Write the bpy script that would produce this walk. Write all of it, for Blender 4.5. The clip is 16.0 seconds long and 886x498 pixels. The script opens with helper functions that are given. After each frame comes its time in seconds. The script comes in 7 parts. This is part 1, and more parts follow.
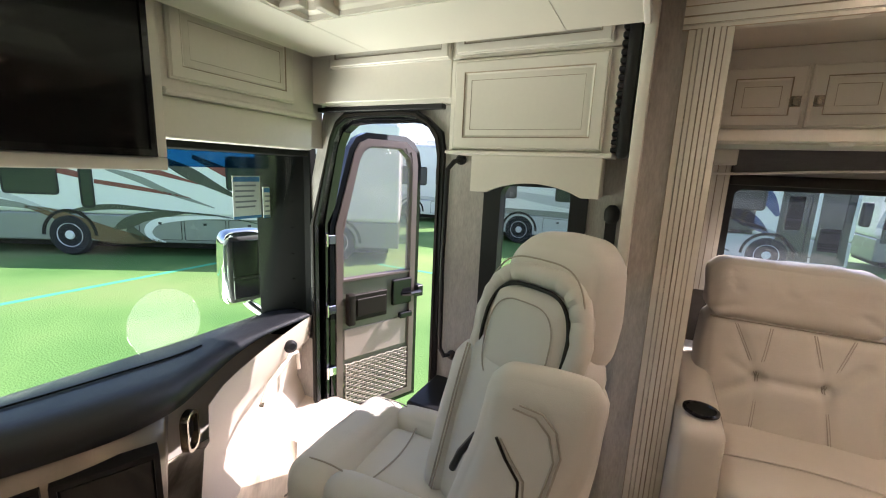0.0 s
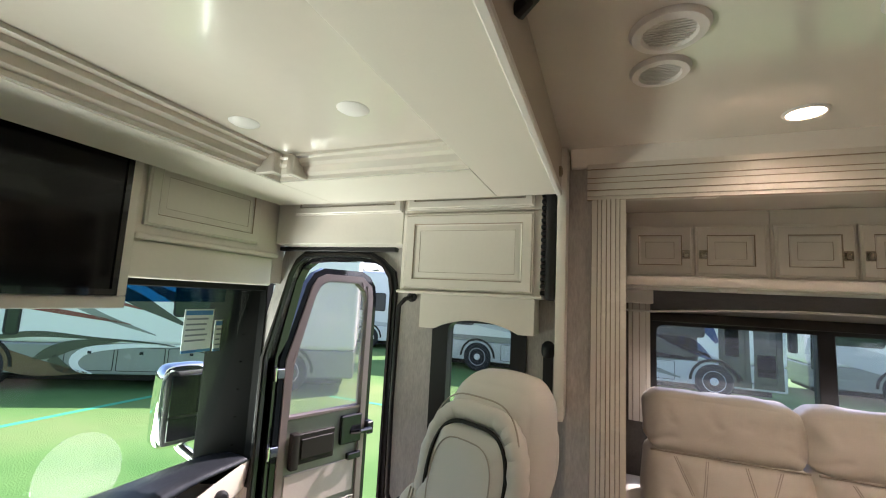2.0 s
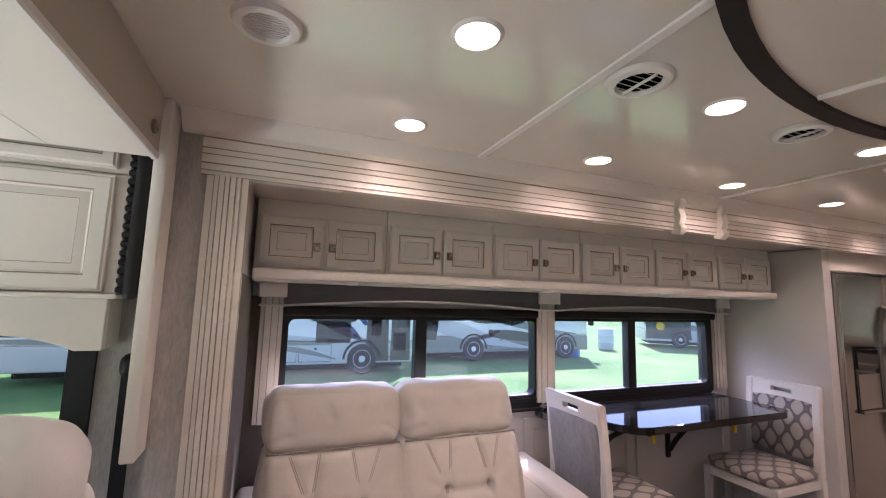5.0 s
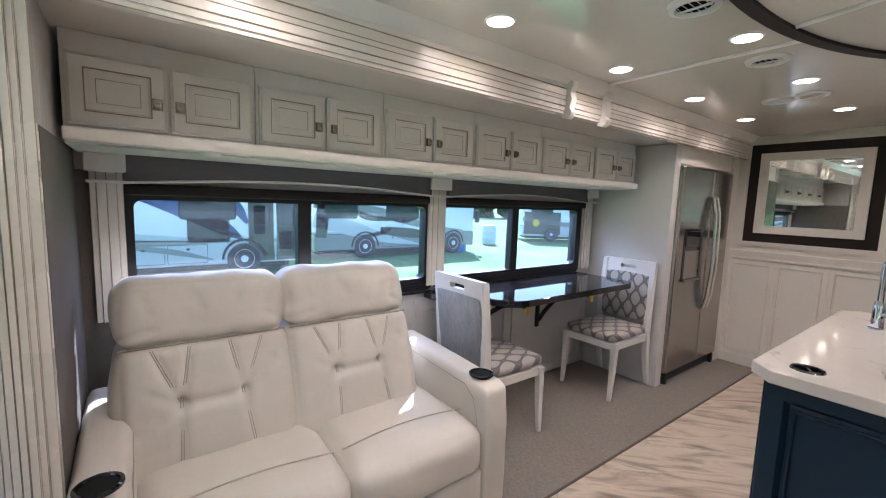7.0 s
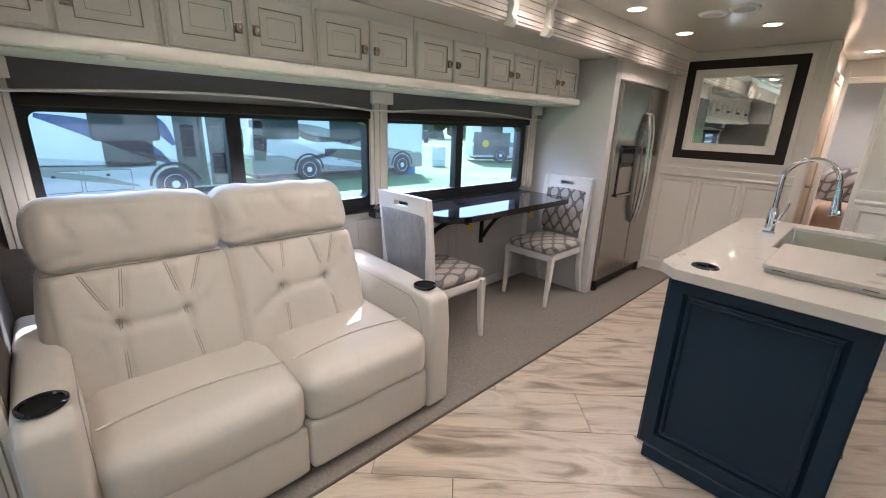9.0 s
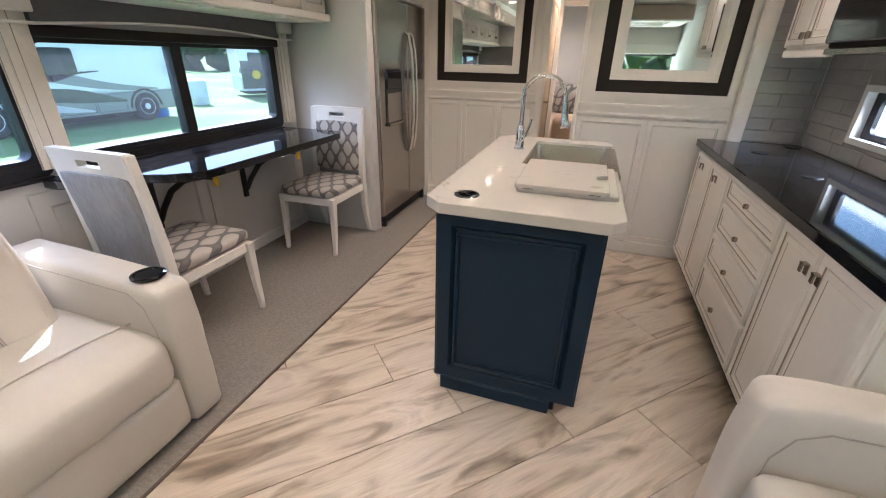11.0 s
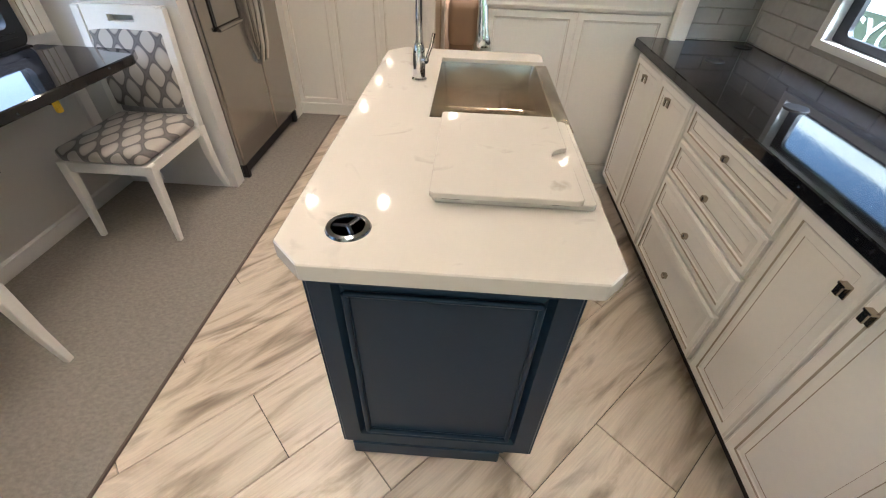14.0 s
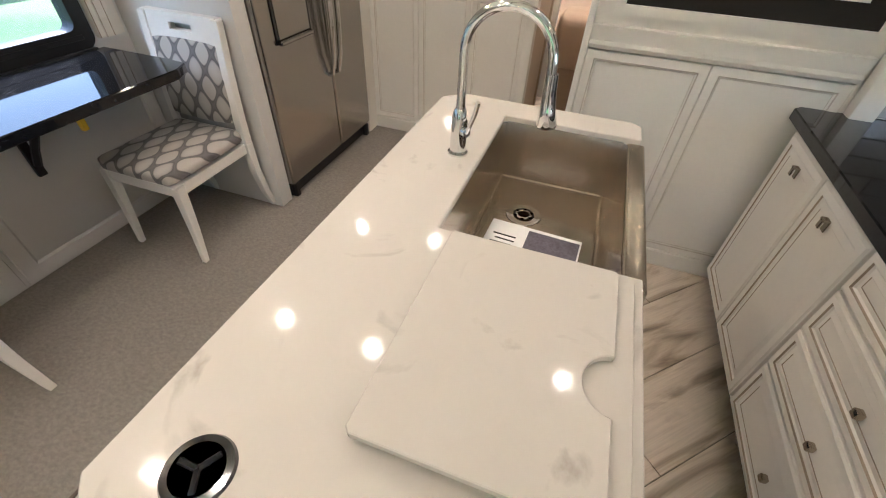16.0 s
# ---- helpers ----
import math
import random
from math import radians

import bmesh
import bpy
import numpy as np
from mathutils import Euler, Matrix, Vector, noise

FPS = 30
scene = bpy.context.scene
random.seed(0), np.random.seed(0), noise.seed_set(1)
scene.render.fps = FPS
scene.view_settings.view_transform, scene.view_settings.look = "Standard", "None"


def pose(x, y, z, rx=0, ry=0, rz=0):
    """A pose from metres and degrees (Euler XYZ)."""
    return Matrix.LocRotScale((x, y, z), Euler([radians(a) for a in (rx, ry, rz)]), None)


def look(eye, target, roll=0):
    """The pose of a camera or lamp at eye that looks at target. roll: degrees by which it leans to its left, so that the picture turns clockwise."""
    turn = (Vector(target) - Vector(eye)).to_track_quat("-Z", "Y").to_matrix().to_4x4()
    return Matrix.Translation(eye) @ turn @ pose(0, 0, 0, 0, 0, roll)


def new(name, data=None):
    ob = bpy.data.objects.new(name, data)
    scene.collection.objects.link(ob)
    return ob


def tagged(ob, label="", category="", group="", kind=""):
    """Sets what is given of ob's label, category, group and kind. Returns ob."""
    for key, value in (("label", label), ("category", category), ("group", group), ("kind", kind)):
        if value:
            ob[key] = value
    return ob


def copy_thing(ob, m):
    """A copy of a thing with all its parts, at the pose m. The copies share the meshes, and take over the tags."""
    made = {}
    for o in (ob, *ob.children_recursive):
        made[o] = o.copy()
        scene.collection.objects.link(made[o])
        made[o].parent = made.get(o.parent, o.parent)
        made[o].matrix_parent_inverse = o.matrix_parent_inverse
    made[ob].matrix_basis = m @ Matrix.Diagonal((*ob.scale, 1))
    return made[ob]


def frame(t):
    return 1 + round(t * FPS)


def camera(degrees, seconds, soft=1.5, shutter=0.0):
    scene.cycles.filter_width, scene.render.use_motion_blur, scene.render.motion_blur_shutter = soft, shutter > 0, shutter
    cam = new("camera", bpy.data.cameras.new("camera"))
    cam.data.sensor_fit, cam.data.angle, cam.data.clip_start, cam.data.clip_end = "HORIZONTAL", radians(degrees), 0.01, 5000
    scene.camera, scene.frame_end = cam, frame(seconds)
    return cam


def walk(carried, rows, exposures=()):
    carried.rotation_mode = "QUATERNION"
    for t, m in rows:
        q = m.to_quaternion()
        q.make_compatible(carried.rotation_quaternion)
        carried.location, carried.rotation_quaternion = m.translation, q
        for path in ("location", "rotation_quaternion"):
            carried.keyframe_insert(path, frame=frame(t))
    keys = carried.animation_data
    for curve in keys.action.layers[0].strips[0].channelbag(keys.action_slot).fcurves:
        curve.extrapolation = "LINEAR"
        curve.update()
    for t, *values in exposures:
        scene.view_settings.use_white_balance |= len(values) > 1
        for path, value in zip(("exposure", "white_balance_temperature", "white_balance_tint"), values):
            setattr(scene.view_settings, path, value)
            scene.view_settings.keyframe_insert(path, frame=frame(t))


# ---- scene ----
cam = camera(94.1, 16.0, soft=1.1)
PATH = [
    (0, (0.02, -0.017, 1.435), (-0.85, 1.744, 1.059), 2.5),
    (0.5, (0.041, -0.053, 1.432), (-0.837, 1.736, 1.272), 3.1),
    (1, (0.069, -0.089, 1.464), (-0.804, 1.711, 1.47), 3.1),
    (1.5, (0.093, -0.122, 1.475), (-0.733, 1.693, 1.624), 3.1),
    (2, (0.113, -0.122, 1.492), (-0.617, 1.726, 1.724), 3.0),
    (2.5, (0.133, -0.095, 1.495), (-0.42, 1.806, 1.779), 2.9),
    (3, (0.159, -0.054, 1.499), (-0.152, 1.898, 1.804), 2.6),
    (3.5, (0.203, -0.012, 1.514), (0.148, 1.964, 1.816), 2.5),
    (4, (0.246, 0.001, 1.52), (0.46, 1.968, 1.815), 2.0),
    (4.5, (0.284, 0.022, 1.526), (0.754, 1.945, 1.806), 1.8),
    (5, (0.309, 0.109, 1.528), (1.04, 1.955, 1.77), 1.6),
    (5.2, (0.331, 0.147, 1.521), (1.15, 1.957, 1.75), 1.4),
    (7.3, (0.38, 0.218, 1.43), (1.581, 1.786, 1.114), 2.4),
    (7.5, (0.369, 0.211, 1.426), (1.568, 1.768, 1.054), 2.6),
    (8, (0.345, 0.173, 1.408), (1.539, 1.711, 0.951), 2.7),
    (8.2, (0.352, 0.165, 1.407), (1.55, 1.692, 0.924), 2.5),
    (10.3, (0.592, 0.158, 1.418), (2.23, 1.056, 0.702), 1.7),
    (10.4, (0.619, 0.146, 1.407), (2.275, 1.002, 0.682), 1.6),
    (10.5, (0.634, 0.148, 1.399), (2.309, 0.949, 0.654), 1.6),
    (11, (0.743, 0.166, 1.379), (2.468, 0.729, 0.537), 1.2),
    (11.5, (0.881, 0.257, 1.365), (2.605, 0.615, 0.417), 1.1),
    (12, (1.014, 0.34, 1.35), (2.709, 0.528, 0.306), 1.1),
    (12.5, (1.12, 0.356, 1.355), (2.771, 0.447, 0.229), 1.4),
    (13, (1.283, 0.329, 1.383), (2.884, 0.402, 0.187), 1.3),
    (13.5, (1.401, 0.318, 1.41), (2.959, 0.391, 0.157), 1.5),
    (14, (1.517, 0.321, 1.443), (3.044, 0.384, 0.153), 2.2),
    (14.5, (1.682, 0.316, 1.473), (3.185, 0.411, 0.157), 2.4),
    (15, (1.866, 0.288, 1.506), (3.349, 0.462, 0.175), 2.3),
    (15.5, (1.978, 0.265, 1.503), (3.434, 0.565, 0.165), 2.5),
    (16, (2.097, 0.196, 1.506), (3.519, 0.653, 0.176), 3.0),
]
EXPOSURES = [(0, 1.13, 6300, 28), (2.5, 1.05, 6150, 28), (3.5, 1.08, 6200, 32), (4.5, 1.24, 6050, 36), (5, 1.36, 5700, 40), (7.5, 1.75, 5100, 20), (10.5, 1.82, 5400, 21), (13, 2.10, 5450, 15), (15, 2.06, 5450, 14), (16, 1.90, 5400, 14)]
walk(cam, [(t, look(eye, target, roll)) for t, eye, target, roll in PATH], exposures=EXPOSURES)

# ---- world, sun, added window lamps, exposure ----
SUN_DIR = Vector((0.52, 0.77, 0.97)).normalized()
wd = bpy.data.worlds.new("sky")
scene.world = wd
wd.use_nodes = True
wn = wd.node_tree.nodes
sky = wn.new("ShaderNodeTexSky")
sky.sky_type, sky.sun_disc = "NISHITA", False
sky.sun_elevation = math.asin(SUN_DIR.z)
sky.sun_rotation = math.atan2(SUN_DIR.x, SUN_DIR.y)
wd.node_tree.links.new(sky.outputs[0], wn["Background"].inputs[0])
wn["Background"].inputs[1].default_value = 0.15
sun = new("sun", bpy.data.lights.new("sun", "SUN"))
sun.data.energy, sun.data.angle, sun.data.color = 5.0, radians(0.5), (1.0, 0.95, 0.86)
sun.matrix_world = look(SUN_DIR * 20, (0, 0, 0))


def window_fill(name, eye, target, w, h, watts):
    """An added area lamp, out of view outside an opening, for light from outdoors."""
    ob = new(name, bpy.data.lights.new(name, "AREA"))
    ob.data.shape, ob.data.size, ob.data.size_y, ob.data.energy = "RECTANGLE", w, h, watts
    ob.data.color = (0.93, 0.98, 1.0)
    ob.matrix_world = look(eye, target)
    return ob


window_fill("window_fill", (1.12, 2.82, 1.80), (1.12, 1.7, 0.5), 1.5, 0.5, 5)
window_fill("window_fill", (2.72, 2.82, 1.80), (2.72, 1.7, 0.5), 1.5, 0.5, 16)
# added below the windshield, greenish for light bounced up off the turf
window_fill("window_fill", (-2.75, 0.2, -0.05), (-0.8, 0.4, 1.9), 2.2, 0.9, 80).data.color = (0.90, 1.0, 0.80)
window_fill("window_fill", (2.75, -1.70, 1.80), (2.75, 0, 0.4), 1.5, 0.5, 75)

# ---- materials ----
MATS = {}


def mat(name, color, rough=0.5, metal=0.0, vary=0.06, scale=6.0, fine=120.0, bump=0.02, coat=0.0, rvary=0.08, stretch=(1, 1, 1), spec=0.5, per_piece=0.0, wrinkle=0.0):
    """A surface with tone and gloss that vary at two scales, and a fine relief."""
    if name in MATS:
        return MATS[name]
    m = bpy.data.materials.new(name)
    m.use_nodes = True
    nt = m.node_tree
    n, l = nt.nodes, nt.links
    b = n["Principled BSDF"]
    tc = n.new("ShaderNodeTexCoord")
    mp = n.new("ShaderNodeMapping")
    mp.inputs["Scale"].default_value = stretch
    l.new(tc.outputs["Object"], mp.inputs[0])
    big = n.new("ShaderNodeTexNoise")
    big.inputs["Scale"].default_value, big.inputs["Detail"].default_value = scale, 4
    small = n.new("ShaderNodeTexNoise")
    small.inputs["Scale"].default_value, small.inputs["Detail"].default_value = fine, 3
    for t in (big, small):
        l.new(mp.outputs[0], t.inputs["Vector"])
    add = n.new("ShaderNodeMath")
    add.operation = "ADD"
    l.new(big.outputs[0], add.inputs[0])
    l.new(small.outputs[0], add.inputs[1])
    last = add.outputs[0]
    if per_piece:
        oi = n.new("ShaderNodeObjectInfo")
        ma = n.new("ShaderNodeMath")
        ma.operation = "MULTIPLY_ADD"
        l.new(oi.outputs["Random"], ma.inputs[0])
        ma.inputs[1].default_value = per_piece
        l.new(last, ma.inputs[2])
        last = ma.outputs[0]
    r = n.new("ShaderNodeMapRange")
    r.inputs[1].default_value, r.inputs[2].default_value = 0.5, 1.5
    r.inputs[3].default_value, r.inputs[4].default_value = 1 - vary, 1 + vary
    l.new(last, r.inputs[0])
    mul = n.new("ShaderNodeVectorMath")
    mul.operation = "SCALE"
    mul.inputs[0].default_value = color
    l.new(r.outputs[0], mul.inputs["Scale"])
    l.new(mul.outputs[0], b.inputs["Base Color"])
    rr = n.new("ShaderNodeMapRange")
    rr.inputs[3].default_value, rr.inputs[4].default_value = max(0.02, rough - rvary), min(1, rough + rvary)
    l.new(big.outputs[0], rr.inputs[0])
    l.new(rr.outputs[0], b.inputs["Roughness"])
    b.inputs["Metallic"].default_value = metal
    b.inputs["Specular IOR Level"].default_value = spec
    if coat:
        b.inputs["Coat Weight"].default_value, b.inputs["Coat Roughness"].default_value = coat, 0.06
    if bump:
        bp = n.new("ShaderNodeBump")
        bp.inputs["Strength"].default_value, bp.inputs["Distance"].default_value = min(1, bump * 8), 0.002
        l.new(small.outputs[0], bp.inputs["Height"])
        if wrinkle:
            wr, wb = n.new("ShaderNodeTexNoise"), n.new("ShaderNodeBump")
            wr.inputs["Scale"].default_value, wr.inputs["Detail"].default_value, wr.inputs["Distortion"].default_value = 7.0, 3, 1.8
            l.new(mp.outputs[0], wr.inputs["Vector"])
            wb.inputs["Strength"].default_value, wb.inputs["Distance"].default_value = wrinkle, 0.012
            l.new(wr.outputs[0], wb.inputs["Height"])
            l.new(wb.outputs[0], bp.inputs["Normal"])
        l.new(bp.outputs[0], b.inputs["Normal"])
    MATS[name] = m
    return m


def glow(name, color, strength):
    m = bpy.data.materials.new(name)
    m.use_nodes = True
    b = m.node_tree.nodes["Principled BSDF"]
    b.inputs["Base Color"].default_value = (*color, 1)
    b.inputs["Emission Color"].default_value = (*color, 1)
    b.inputs["Emission Strength"].default_value = strength
    return m


def clear_glass(name, tint=(0.93, 0.98, 0.96), gloss=0.08):
    """A thin pane: mostly clear, with a reflection that grows at a slant."""
    m = bpy.data.materials.new(name)
    m.use_nodes = True
    n, l = m.node_tree.nodes, m.node_tree.links
    n.remove(n["Principled BSDF"])
    tr, gl, mx, fr, pw, ma = (n.new("ShaderNode" + k) for k in ("BsdfTransparent", "BsdfGlossy", "MixShader", "LayerWeight", "Math", "Math"))
    pw.operation, ma.operation = "POWER", "MULTIPLY_ADD"
    tr.inputs[0].default_value = (*tint, 1)
    gl.inputs["Roughness"].default_value = 0.01
    pw.inputs[1].default_value, ma.inputs[1].default_value, ma.inputs[2].default_value = 4.0, 0.5, gloss * 0.35
    l.new(fr.outputs["Facing"], pw.inputs[0])
    l.new(pw.outputs[0], ma.inputs[0])
    l.new(ma.outputs[0], mx.inputs[0])
    l.new(tr.outputs[0], mx.inputs[1])
    l.new(gl.outputs[0], mx.inputs[2])
    l.new(mx.outputs[0], n["Material Output"].inputs[0])
    return m


def veiled(m, color, share):
    """A clear pane with a pale translucent share mixed in."""
    n, l = m.node_tree.nodes, m.node_tree.links
    old, tl, mx = n["Material Output"].inputs[0].links[0].from_socket, n.new("ShaderNodeBsdfTranslucent"), n.new("ShaderNodeMixShader")
    tl.inputs[0].default_value = (*color, 1)
    mx.inputs[0].default_value = share
    l.new(old, mx.inputs[1])
    l.new(tl.outputs[0], mx.inputs[2])
    l.new(mx.outputs[0], n["Material Output"].inputs[0])
    return m


def mix_mat(name, build):
    """A Principled surface whose colour the function build makes out of nodes."""
    m = bpy.data.materials.new(name)
    m.use_nodes = True
    build(m.node_tree.nodes, m.node_tree.links, m.node_tree.nodes["Principled BSDF"])
    return m


def ramp(n, stops):
    r = n.new("ShaderNodeValToRGB")
    while len(r.color_ramp.elements) < len(stops):
        r.color_ramp.elements.new(0.5)
    for e, (p, c) in zip(r.color_ramp.elements, stops):
        e.position, e.color = p, (*c, 1)
    return r


def plank_nodes(n, l, b):
    """Porcelain that imitates weathered wood: long grey-brown grain on cream."""
    tc, oi, mp = n.new("ShaderNodeTexCoord"), n.new("ShaderNodeObjectInfo"), n.new("ShaderNodeMapping")
    mp.inputs["Rotation"].default_value = (0, 0, radians(45))
    l.new(tc.outputs["Object"], mp.inputs[0])
    off = n.new("ShaderNodeVectorMath")
    off.operation = "MULTIPLY_ADD"
    comb = n.new("ShaderNodeCombineXYZ")
    for i in range(3):
        l.new(oi.outputs["Random"], comb.inputs[i])
    off.inputs[1].default_value = (17, 31, 7)
    l.new(comb.outputs[0], off.inputs[0])
    l.new(mp.outputs[0], off.inputs[2])
    st = n.new("ShaderNodeMapping")
    st.inputs["Scale"].default_value = (0.9, 4.2, 1)
    l.new(off.outputs[0], st.inputs[0])
    a = n.new("ShaderNodeTexNoise")
    a.inputs["Scale"].default_value, a.inputs["Detail"].default_value, a.inputs["Distortion"].default_value = 1.9, 8, 1.3
    l.new(st.outputs[0], a.inputs["Vector"])
    r1 = ramp(n, [(0.27, (0.17, 0.135, 0.10)), (0.35, (0.31, 0.25, 0.185)), (0.42, (0.44, 0.36, 0.27)), (0.48, (0.55, 0.46, 0.36)), (0.58, (0.61, 0.52, 0.415)), (0.66, (0.49, 0.41, 0.325)), (0.76, (0.32, 0.265, 0.205))])
    l.new(a.outputs[0], r1.inputs[0])
    st2 = n.new("ShaderNodeMapping")
    st2.inputs["Scale"].default_value = (2, 60, 1)
    l.new(off.outputs[0], st2.inputs[0])
    f = n.new("ShaderNodeTexNoise")
    f.inputs["Scale"].default_value, f.inputs["Detail"].default_value = 3, 4
    l.new(st2.outputs[0], f.inputs["Vector"])
    r2 = n.new("ShaderNodeMapRange")
    r2.inputs[3].default_value, r2.inputs[4].default_value = 0.80, 1.17
    l.new(f.outputs[0], r2.inputs[0])
    sc = n.new("ShaderNodeVectorMath")
    sc.operation = "SCALE"
    l.new(r1.outputs[0], sc.inputs[0])
    l.new(r2.outputs[0], sc.inputs["Scale"])
    l.new(sc.outputs[0], b.inputs["Base Color"])
    b.inputs["Roughness"].default_value = 0.34
    bp = n.new("ShaderNodeBump")
    bp.inputs["Strength"].default_value, bp.inputs["Distance"].default_value = 0.25, 0.001
    l.new(f.outputs[0], bp.inputs["Height"])
    l.new(bp.outputs[0], b.inputs["Normal"])


def quartz_nodes(n, l, b):
    """White solid surface with faint grey-tan veins."""
    tc = n.new("ShaderNodeTexCoord")
    a = n.new("ShaderNodeTexNoise")
    a.inputs["Scale"].default_value, a.inputs["Detail"].default_value, a.inputs["Distortion"].default_value = 4.5, 5, 1.6
    l.new(tc.outputs["Object"], a.inputs["Vector"])
    r = ramp(n, [(0.29, (0.36, 0.32, 0.27)), (0.345, (0.475, 0.44, 0.385)), (0.39, (0.545, 0.51, 0.45)), (0.66, (0.535, 0.50, 0.44)), (0.73, (0.46, 0.42, 0.37))])
    l.new(a.outputs[0], r.inputs[0])
    l.new(r.outputs[0], b.inputs["Base Color"])
    b.inputs["Roughness"].default_value = 0.07


def black_stone_nodes(n, l, b):
    """Polished black laminate with grey flecks."""
    tc = n.new("ShaderNodeTexCoord")
    v = n.new("ShaderNodeTexNoise")
    v.inputs["Scale"].default_value, v.inputs["Detail"].default_value = 55, 6
    l.new(tc.outputs["Object"], v.inputs["Vector"])
    r = ramp(n, [(0.35, (0.005, 0.005, 0.006)), (0.60, (0.010, 0.010, 0.011)), (0.76, (0.034, 0.034, 0.038))])
    l.new(v.outputs[0], r.inputs[0])
    l.new(r.outputs[0], b.inputs["Base Color"])
    b.inputs["Roughness"].default_value = 0.05


def lattice_nodes(n, l, b):
    """Woven upholstery with a pale lattice round grey ovals."""
    tc = n.new("ShaderNodeTexCoord")
    sp = n.new("ShaderNodeSeparateXYZ")
    l.new(tc.outputs["Object"], sp.inputs[0])
    s = n.new("ShaderNodeMath")
    s.operation = "ADD"
    l.new(sp.outputs["Y"], s.inputs[0])
    l.new(sp.outputs["Z"], s.inputs[1])
    cs = []
    for src, k in ((sp.outputs["X"], 2 * math.pi / 0.105), (s.outputs[0], 2 * math.pi / 0.18)):
        mu, co = n.new("ShaderNodeMath"), n.new("ShaderNodeMath")
        mu.operation, co.operation = "MULTIPLY", "COSINE"
        mu.inputs[1].default_value = k
        l.new(src, mu.inputs[0])
        l.new(mu.outputs[0], co.inputs[0])
        cs.append(co)
    ad = n.new("ShaderNodeMath")
    ad.operation = "ADD"
    l.new(cs[0].outputs[0], ad.inputs[0])
    l.new(cs[1].outputs[0], ad.inputs[1])
    mr = n.new("ShaderNodeMapRange")
    mr.inputs[1].default_value, mr.inputs[2].default_value = -2, 2
    l.new(ad.outputs[0], mr.inputs[0])
    r = ramp(n, [(0.0, (0.42, 0.385, 0.34)), (0.30, (0.37, 0.34, 0.30)), (0.37, (0.28, 0.255, 0.23)), (0.42, (0.09, 0.08, 0.078)), (0.50, (0.135, 0.125, 0.12)), (0.58, (0.09, 0.08, 0.078)), (0.64, (0.39, 0.355, 0.31))])
    l.new(mr.outputs[0], r.inputs[0])
    w = n.new("ShaderNodeTexNoise")
    w.inputs["Scale"].default_value = 500
    l.new(tc.outputs["Object"], w.inputs["Vector"])
    bp = n.new("ShaderNodeBump")
    bp.inputs["Strength"].default_value, bp.inputs["Distance"].default_value = 0.4, 0.001
    l.new(w.outputs[0], bp.inputs["Height"])
    l.new(bp.outputs[0], b.inputs["Normal"])
    l.new(r.outputs[0], b.inputs["Base Color"])
    b.inputs["Roughness"].default_value = 0.7
    b.inputs["Sheen Weight"].default_value = 0.2


CREAM = mat("cream_paint", (0.70, 0.665, 0.595), 0.38, vary=0.03, scale=3, fine=60, bump=0.01)
GLAZE = mat("brown_glaze", (0.30, 0.24, 0.17), 0.5, vary=0.3, scale=20)
REEDGLAZE = mat("thin_brown_glaze", (0.34, 0.27, 0.19), 0.45, vary=0.35, scale=9)
PALEGLAZE = mat("pale_tan_glaze", (0.54, 0.48, 0.40), 0.5, vary=0.2, scale=12)
REED = mat("satin_cream_paint", (0.70, 0.655, 0.575), 0.26, vary=0.03, scale=3, fine=60, bump=0.006, coat=0.2)
CEIL = mat("ceiling_vinyl", (0.66, 0.625, 0.545), 0.16, vary=0.02, scale=1.5, fine=30, bump=0.004, coat=0.35)
BUNK = mat("bunk_vinyl", (0.74, 0.715, 0.63), 0.45, vary=0.02, scale=3, fine=200, bump=0.01)
WALLV = mat("wall_vinyl", (0.58, 0.56, 0.53), 0.5, vary=0.03, scale=4, fine=250, bump=0.012)
FABRIC = mat("grey_wall_fabric", (0.42, 0.40, 0.37), 0.85, vary=0.22, scale=40, fine=160, bump=0.06, stretch=(1, 1, 0.25))
LEATHER = mat("cream_leather", (0.565, 0.525, 0.46), 0.42, vary=0.04, scale=5, fine=420, bump=0.035, wrinkle=0.22)
SEAM = mat("seam_thread", (0.37, 0.335, 0.285), 0.7)
GREYLEA = mat("grey_seat_leather", (0.60, 0.575, 0.53), 0.45, vary=0.03, scale=5, fine=420, bump=0.035, wrinkle=0.12)
NAVY = mat("navy_paint", (0.010, 0.024, 0.042), 0.34, vary=0.06, scale=4, fine=90, bump=0.008, spec=0.22)
STEEL = mat("brushed_steel", (0.40, 0.375, 0.345), 0.22, 1.0, vary=0.012, scale=3, fine=500, bump=0, rvary=0.012, stretch=(3, 3, 0.15))
SINK = mat("sink_steel", (0.52, 0.46, 0.385), 0.22, 1.0, vary=0.05, scale=4, fine=90, bump=0.004, stretch=(1, 20, 1))
CHROME = mat("chrome", (0.78, 0.78, 0.78), 0.05, 1.0, vary=0.0, bump=0, rvary=0.02)
NICKEL = mat("brushed_nickel", (0.42, 0.37, 0.30), 0.22, 1.0, vary=0.05, bump=0)
BLACK = mat("black_plastic", (0.010, 0.010, 0.011), 0.42, spec=0.35, vary=0.1, fine=300, bump=0.02)
GLOSSBLACK = mat("gloss_black", (0.01, 0.01, 0.012), 0.06, vary=0.0, bump=0, rvary=0.02)
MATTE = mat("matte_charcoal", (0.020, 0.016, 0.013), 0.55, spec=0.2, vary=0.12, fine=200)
DASH = mat("dash_vinyl", (0.016, 0.018, 0.022), 0.42, vary=0.1, scale=8, fine=600, bump=0.05)
BRONZE = mat("dash_bronze_trim", (0.24, 0.21, 0.17), 0.30, 0.5, vary=0.05)
